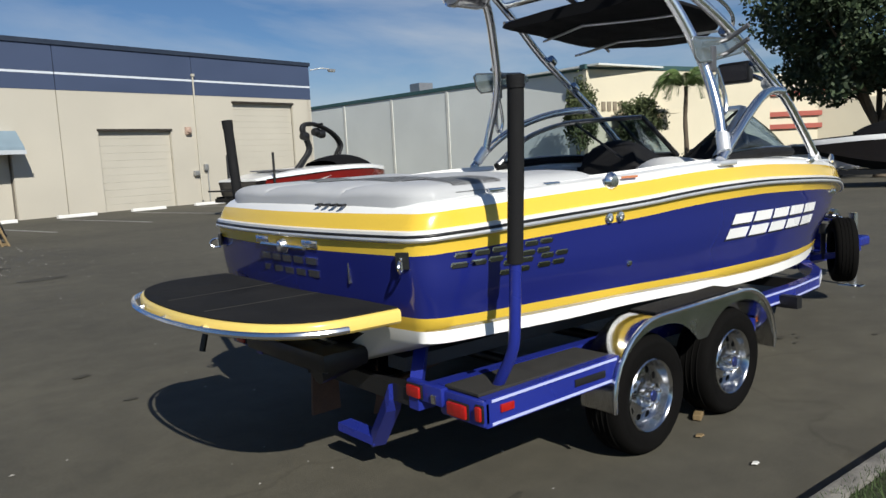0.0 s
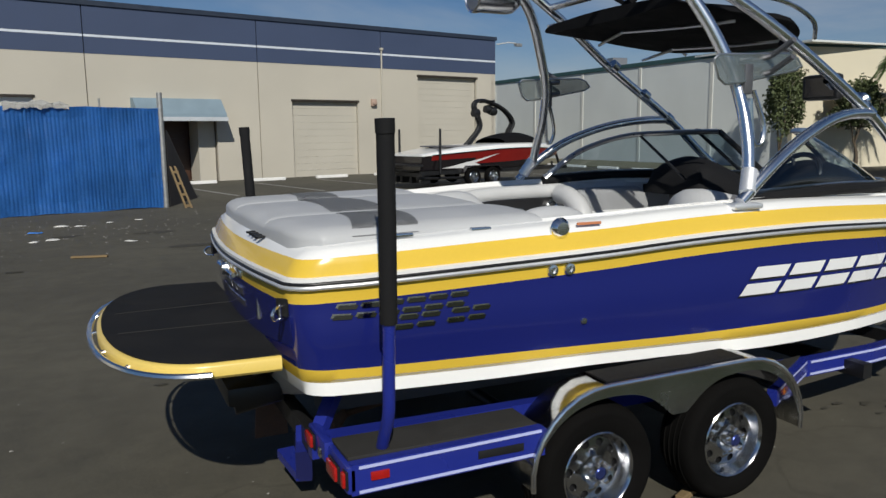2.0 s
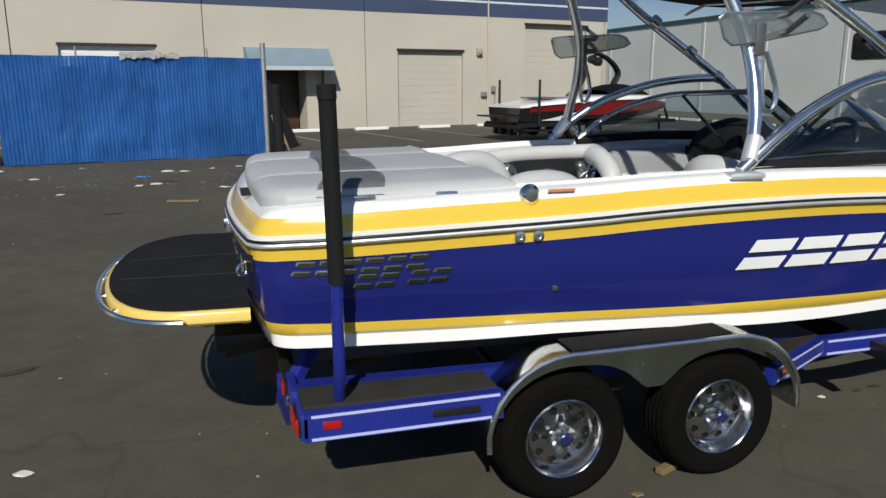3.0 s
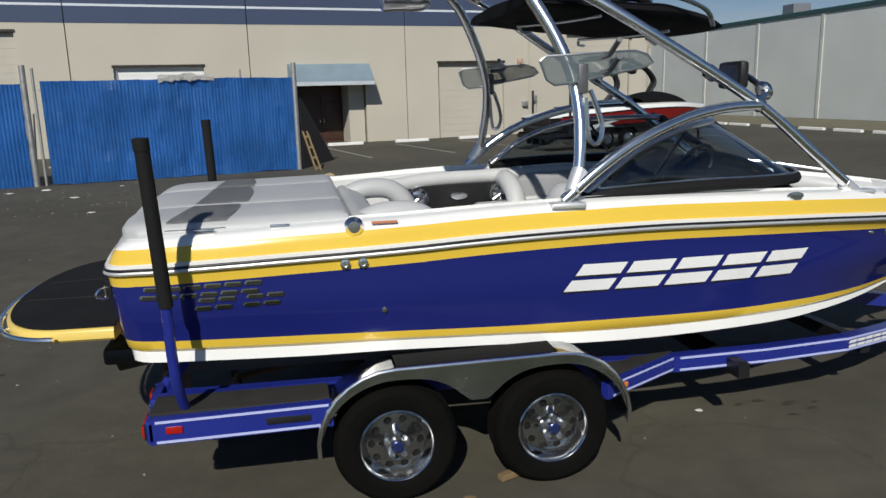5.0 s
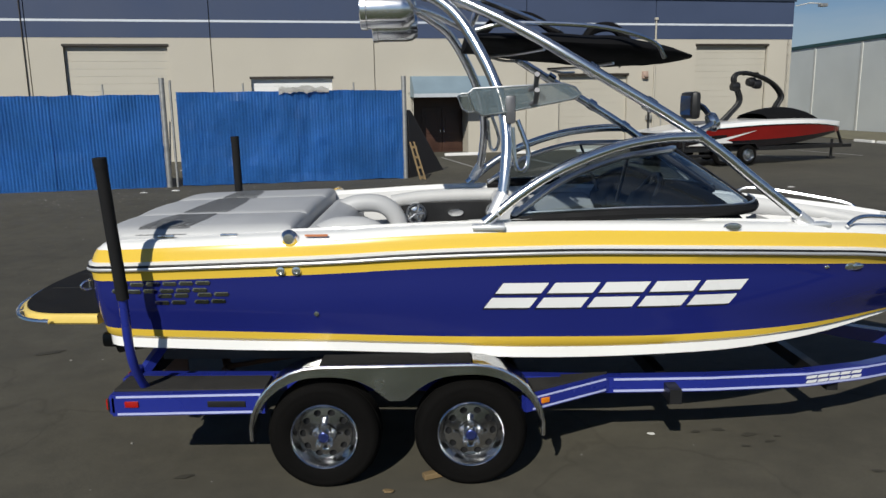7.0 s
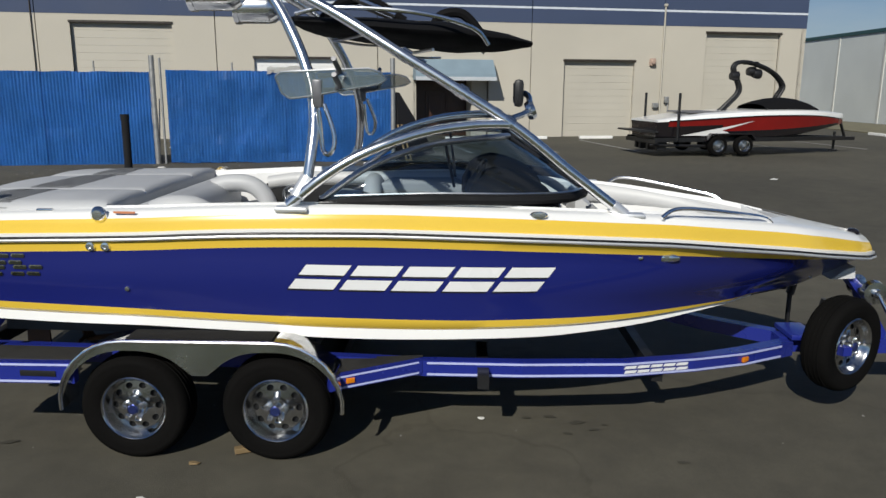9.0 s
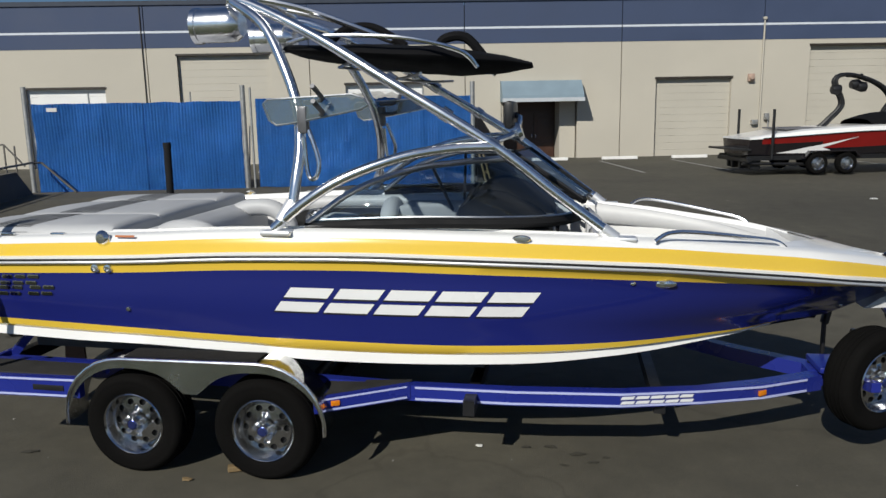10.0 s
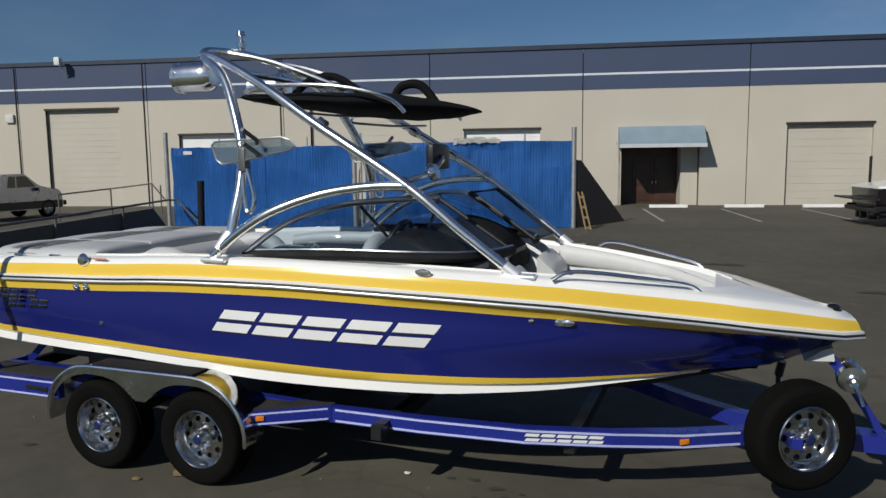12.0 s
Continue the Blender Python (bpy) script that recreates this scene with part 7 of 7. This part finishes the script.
def tree(at, trunk_h, crown, label, leaf, count, size, limbs=5, r0=0.28):
    t = root("tree", at, label, "tree")
    base = Vector(at)
    bm = nb()
    pts = spline([base, base + Vector((0.1, 0.05, trunk_h * 0.5)), base + Vector((-0.1, 0.1, trunk_h))], 5)
    tube(bm, pts, [r0 * (1 - 0.4 * i / (len(pts) - 1)) for i in range(len(pts))], 10)
    trunk = part("trunk", bm, BARK, t)
    for k in range(limbs):
        a = 2 * math.pi * k / limbs + 0.4
        bm = nb()
        e = base + Vector((math.cos(a) * crown[0][0] * 0.6, math.sin(a) * crown[0][1] * 0.6, crown[1] - base.z + random.uniform(-0.5, 1.2)))
        s0 = base + Vector((-0.08, 0.08, trunk_h * 0.85))
        pts = spline([s0, s0.lerp(e, 0.5) + Vector((0, 0, 0.4)), e], 5)
        tube(bm, pts, [r0 * 0.5 * (1 - 0.75 * i / (len(pts) - 1)) for i in range(len(pts))], 7)
        part("limb", bm, BARK, trunk)
    bm = nb()
    c0 = Vector((base.x, base.y, crown[1]))
    leaves(bm, c0, crown[0], count // 2, size)
    for k in range(9):
        a = random.uniform(0, 6.28)
        d = Vector((math.cos(a) * crown[0][0] * 0.62, math.sin(a) * crown[0][1] * 0.62, random.uniform(-0.55, 0.55) * crown[0][2]))
        leaves(bm, c0 + d, [q * random.uniform(0.35, 0.5) for q in crown[0]], count // 18, size, hollow=0.2)
    part("crown", bm, leaf, t, smooth=False)


tree((31.8, 12.6, 0), 2.2, ((5.3, 5.3, 3.8), 5.7), "large dark green street tree behind the boats", LEAF, 36000, 0.135)
tree((46.5, 12.0, 0), 2.6, ((5.0, 5.0, 4.0), 6.4), "dark green street tree further along", LEAF, 7000, 0.26)
tree((31.0, 27.3, 0), 1.0, ((1.05, 1.05, 2.5), 3.5), "slim green shrub tree by the grey building", LEAF2, 6500, 0.085, 3, 0.1)
tree((34.4, 25.9, 0), 1.4, ((1.5, 1.5, 1.5), 3.1), "olive green bushy tree by the cream wall", LEAF2, 5500, 0.09, 3, 0.1)


def palm(at):
    p = root("palm_tree", at, "small palm tree with drooping fronds by the wall", "palm tree")
    base = Vector(at)
    bm = nb()
    tube(bm, [base + Vector((0.03 * math.sin(k), 0.03 * math.cos(k), 0.52 * k)) for k in range(10)], [0.13 - 0.004 * k + 0.012 * (k % 2) for k in range(10)], 10)
    part("trunk", bm, BARK, p)
    top = base + Vector((0, 0, 4.7))
    for k in range(15):
        a = 2 * math.pi * k / 15 + random.uniform(-0.15, 0.15)
        lift = random.uniform(0.3, 1.5)
        d = Vector((math.cos(a), math.sin(a), 0))
        line = spline([top, top + d * 0.5 + Vector((0, 0, lift * 0.7)), top + d * 1.15 + Vector((0, 0, lift * 0.6)), top + d * 1.7 + Vector((0, 0, lift - 1.2))], 6)
        bm = nb()
        side = d.cross(Vector((0, 0, 1)))
        for i in range(54):
            q = line[2 + int(i / 54 * (len(line) - 3))].lerp(line[3 + int(i / 54 * (len(line) - 3))], (i / 54 * (len(line) - 3)) % 1)
            w = (0.62 * math.sin(math.pi * min(1, 0.12 + 0.86 * i / 54)) + 0.06) * random.uniform(0.75, 1.1)
            for s in (-1, 1):
                tip = q + side * s * w * 0.8 + d * 0.25 - Vector((0, 0, w * random.uniform(0.3, 0.75)))
                bm.faces.new([bm.verts.new(q), bm.verts.new(q + d * 0.07 + Vector((0, 0, 0.01))), bm.verts.new(tip)])
        tube(bm, line, 0.015, 4)
        part("frond", bm, PALMLEAF, p, smooth=False)


palm((35.0, 23.5, 0))


def hedge():
    h = root("hedge", (34, 18, 0), "low dark hedge in front of the cream building", "hedge", kind="stuff")
    bm = nb()
    for k in range(26):
        t = k / 25
        leaves(bm, (31.0 + 7.5 * t, 20.8 - 7.5 * t, 0.65), (0.75, 0.75, 0.75), 130, 0.13, hollow=0.5)
    part("foliage", bm, LEAF, h, smooth=False)


hedge()


def long_roof_car_park():
    """A low green sign band far behind the trees."""
    s = root("site_screen", (52, 14, 0), "long dark green screen far behind the trees", "screen fence")
    bm = nb()
    box(bm, (54, 14.5, 1.3), (0.2, 16, 1.3), rz=20)
    part("screen", bm, mk("dark_green_mesh", (0.02, 0.06, 0.045), 0.8), s, smooth=False)
    bm = nb()
    box(bm, (60, 17.5, 2.2), (0.3, 22, 4.4), rz=20)
    tagged(part("far_wall", bm, CREAM, smooth=False), "pale wall of a far building", "wall", kind="structure")


long_roof_car_park()

# ---- small things on the ground ----


def litter(x, y, w, d, mat, label, turn=0.0):
    bm = nb()
    n = 9
    ring = [(x + w * (0.7 + 0.5 * noise.noise((x + k, y, 0))) * math.cos(2 * math.pi * k / n + turn), y + d * (0.7 + 0.5 * noise.noise((x, y + k, 3))) * math.sin(2 * math.pi * k / n + turn)) for k in range(n)]
    a = [bm.verts.new((px, py, 0.004)) for px, py in ring]
    b = [bm.verts.new((x + (px - x) * 0.8, y + (py - y) * 0.8, 0.006 + 0.12 * w * random.random())) for px, py in ring]
    for k in range(n):
        bm.faces.new((a[k], a[(k + 1) % n], b[(k + 1) % n], b[k]))
    bm.faces.new(b)
    bm.faces.new(a[::-1])
    tagged(part("litter", bm, mat, smooth=False, at=(x, y, 0)), label, "litter", "scraps on the asphalt")


for x, y, w in ((-0.13, 17.7, 0.22), (0.25, 17.6, 0.16), (-0.12, 15.35, 0.2), (1.28, 14.55, 0.15), (-0.39, 15.15, 0.14), (1.47, 18.4, 0.12), (0.85, 18.1, 0.1), (-3.9, 18.6, 0.2), (-4.6, 18.2, 0.15), (-2.2, 18.9, 0.1), (12.4, 17.7, 0.16), (0.64, 3.32, 0.07), (5.33, 3.13, 0.04), (3.49, 1.95, 0.04), (-1.6, 14.2, 0.1), (-2.7, 16.8, 0.13)):
    litter(x, y, w, w * 0.6, LITTER, "scrap of pale paper on the asphalt")
litter(-0.47, 16.7, 0.2, 0.12, TARP, "scrap of blue plastic on the asphalt")
litter(3.62, 2.36, 0.05, 0.03, TIMBER, "chip of wood beside the tyre")


def wood_block(x, y, turn, size, label):
    bm = nb()
    box(bm, (x, y, size[2] / 2), size, rz=turn, bevel=0.006)
    tagged(part("wood_block", bm, TIMBER, smooth=False, at=(x, y, 0)), label, "wood block", "loose timber")


wood_block(3.93, 2.56, 25, (0.24, 0.05, 0.035), "short timber chock between the trailer wheels")
wood_block(0.64, 12.8, -12, (0.55, 0.09, 0.03), "loose timber offcut on the asphalt")


def stain(x, y, w, d, turn):
    """A flat oil stain with a ragged edge."""
    bm = nb()
    n = 48
    ring = []
    for k in range(n):
        a = 2 * math.pi * k / n
        r = 0.75 + 0.45 * noise.noise((x * 3 + math.cos(a) * 1.3, y * 3 + math.sin(a) * 1.3, 1.7)) + 0.2 * noise.noise((x + math.cos(a) * 5, y + math.sin(a) * 5, 7.7))
        px, py = w * r * math.cos(a), d * r * math.sin(a)
        c, s = math.cos(turn), math.sin(turn)
        ring.append(bm.verts.new((x + px * c - py * s, y + px * s + py * c, 0.0025)))
    bm.faces.new(ring)
    tagged(part("oil_stain", bm, OIL, smooth=False, at=(x, y, 0)), "dark oil stain on the asphalt", "stain", "oil stains", "structure")


for x, y, w, d, a in ((2.26, 13.5, 0.45, 0.22, 0.2), (1.73, 15.7, 0.5, 0.2, 0.1), (0.1, 15.8, 0.35, 0.15, 0.3), (-0.31, 11.8, 0.2, 0.08, 0.1), (5.98, 3.12, 0.07, 0.035, 0.4), (6.08, 3.02, 0.05, 0.02, 0.2), (6.16, 3.10, 0.03, 0.018, 0.0), (5.80, 3.2, 0.05, 0.03, 0), (5.64, 3.17, 0.04, 0.025, 0), (5.9, 2.95, 0.04, 0.02, 0), (6.57, 2.61, 0.05, 0.025, 0), (2.35, 2.54, 0.07, 0.03, 0.3), (1.42, 5.64, 0.06, 0.03, 0), (1.3, 6.6, 0.1, 0.05, 0.4), (0.2, 4.9, 0.16, 0.06, 0.5), (1.05, 2.6, 0.1, 0.05, 0.2), (6.9, 14.5, 0.6, 0.2, 0.1), (9.5, 12.0, 0.5, 0.2, 0.2), (3.0, 9.2, 0.3, 0.12, 0.0)):
    stain(x, y, w, d, a)


def grit():
    """Small chips and specks scattered over the yard."""
    bm = nb()
    for k in range(430):
        if k < 260:
            x, y = random.uniform(-7, 3.5), 16.5 + random.gauss(0, 1.6)
        else:
            x, y = random.uniform(-4, 10), random.uniform(1.6, 18)
        s = random.uniform(0.004, 0.013) * (1 + 0.09 * y)
        a = random.uniform(0, 6.28)
        c, q = math.cos(a) * s, math.sin(a) * s
        top = bm.verts.new((x, y, s * 0.4 + 0.002))
        base = [bm.verts.new((x + px, y + py, 0.0)) for px, py in ((c, q), (-q * 0.7, c * 0.7), (-c, -q), (q * 0.7, -c * 0.7))]
        for i in range(4):
            bm.faces.new((base[i], base[(i + 1) % 4], top))
    tagged(part("grit", bm, mk("pale_grit", (0.22, 0.21, 0.19), 0.9, var=0.5, scale=0.7), smooth=False), "small pale chips and grit strewn over the asphalt", "grit", kind="stuff")


grit()
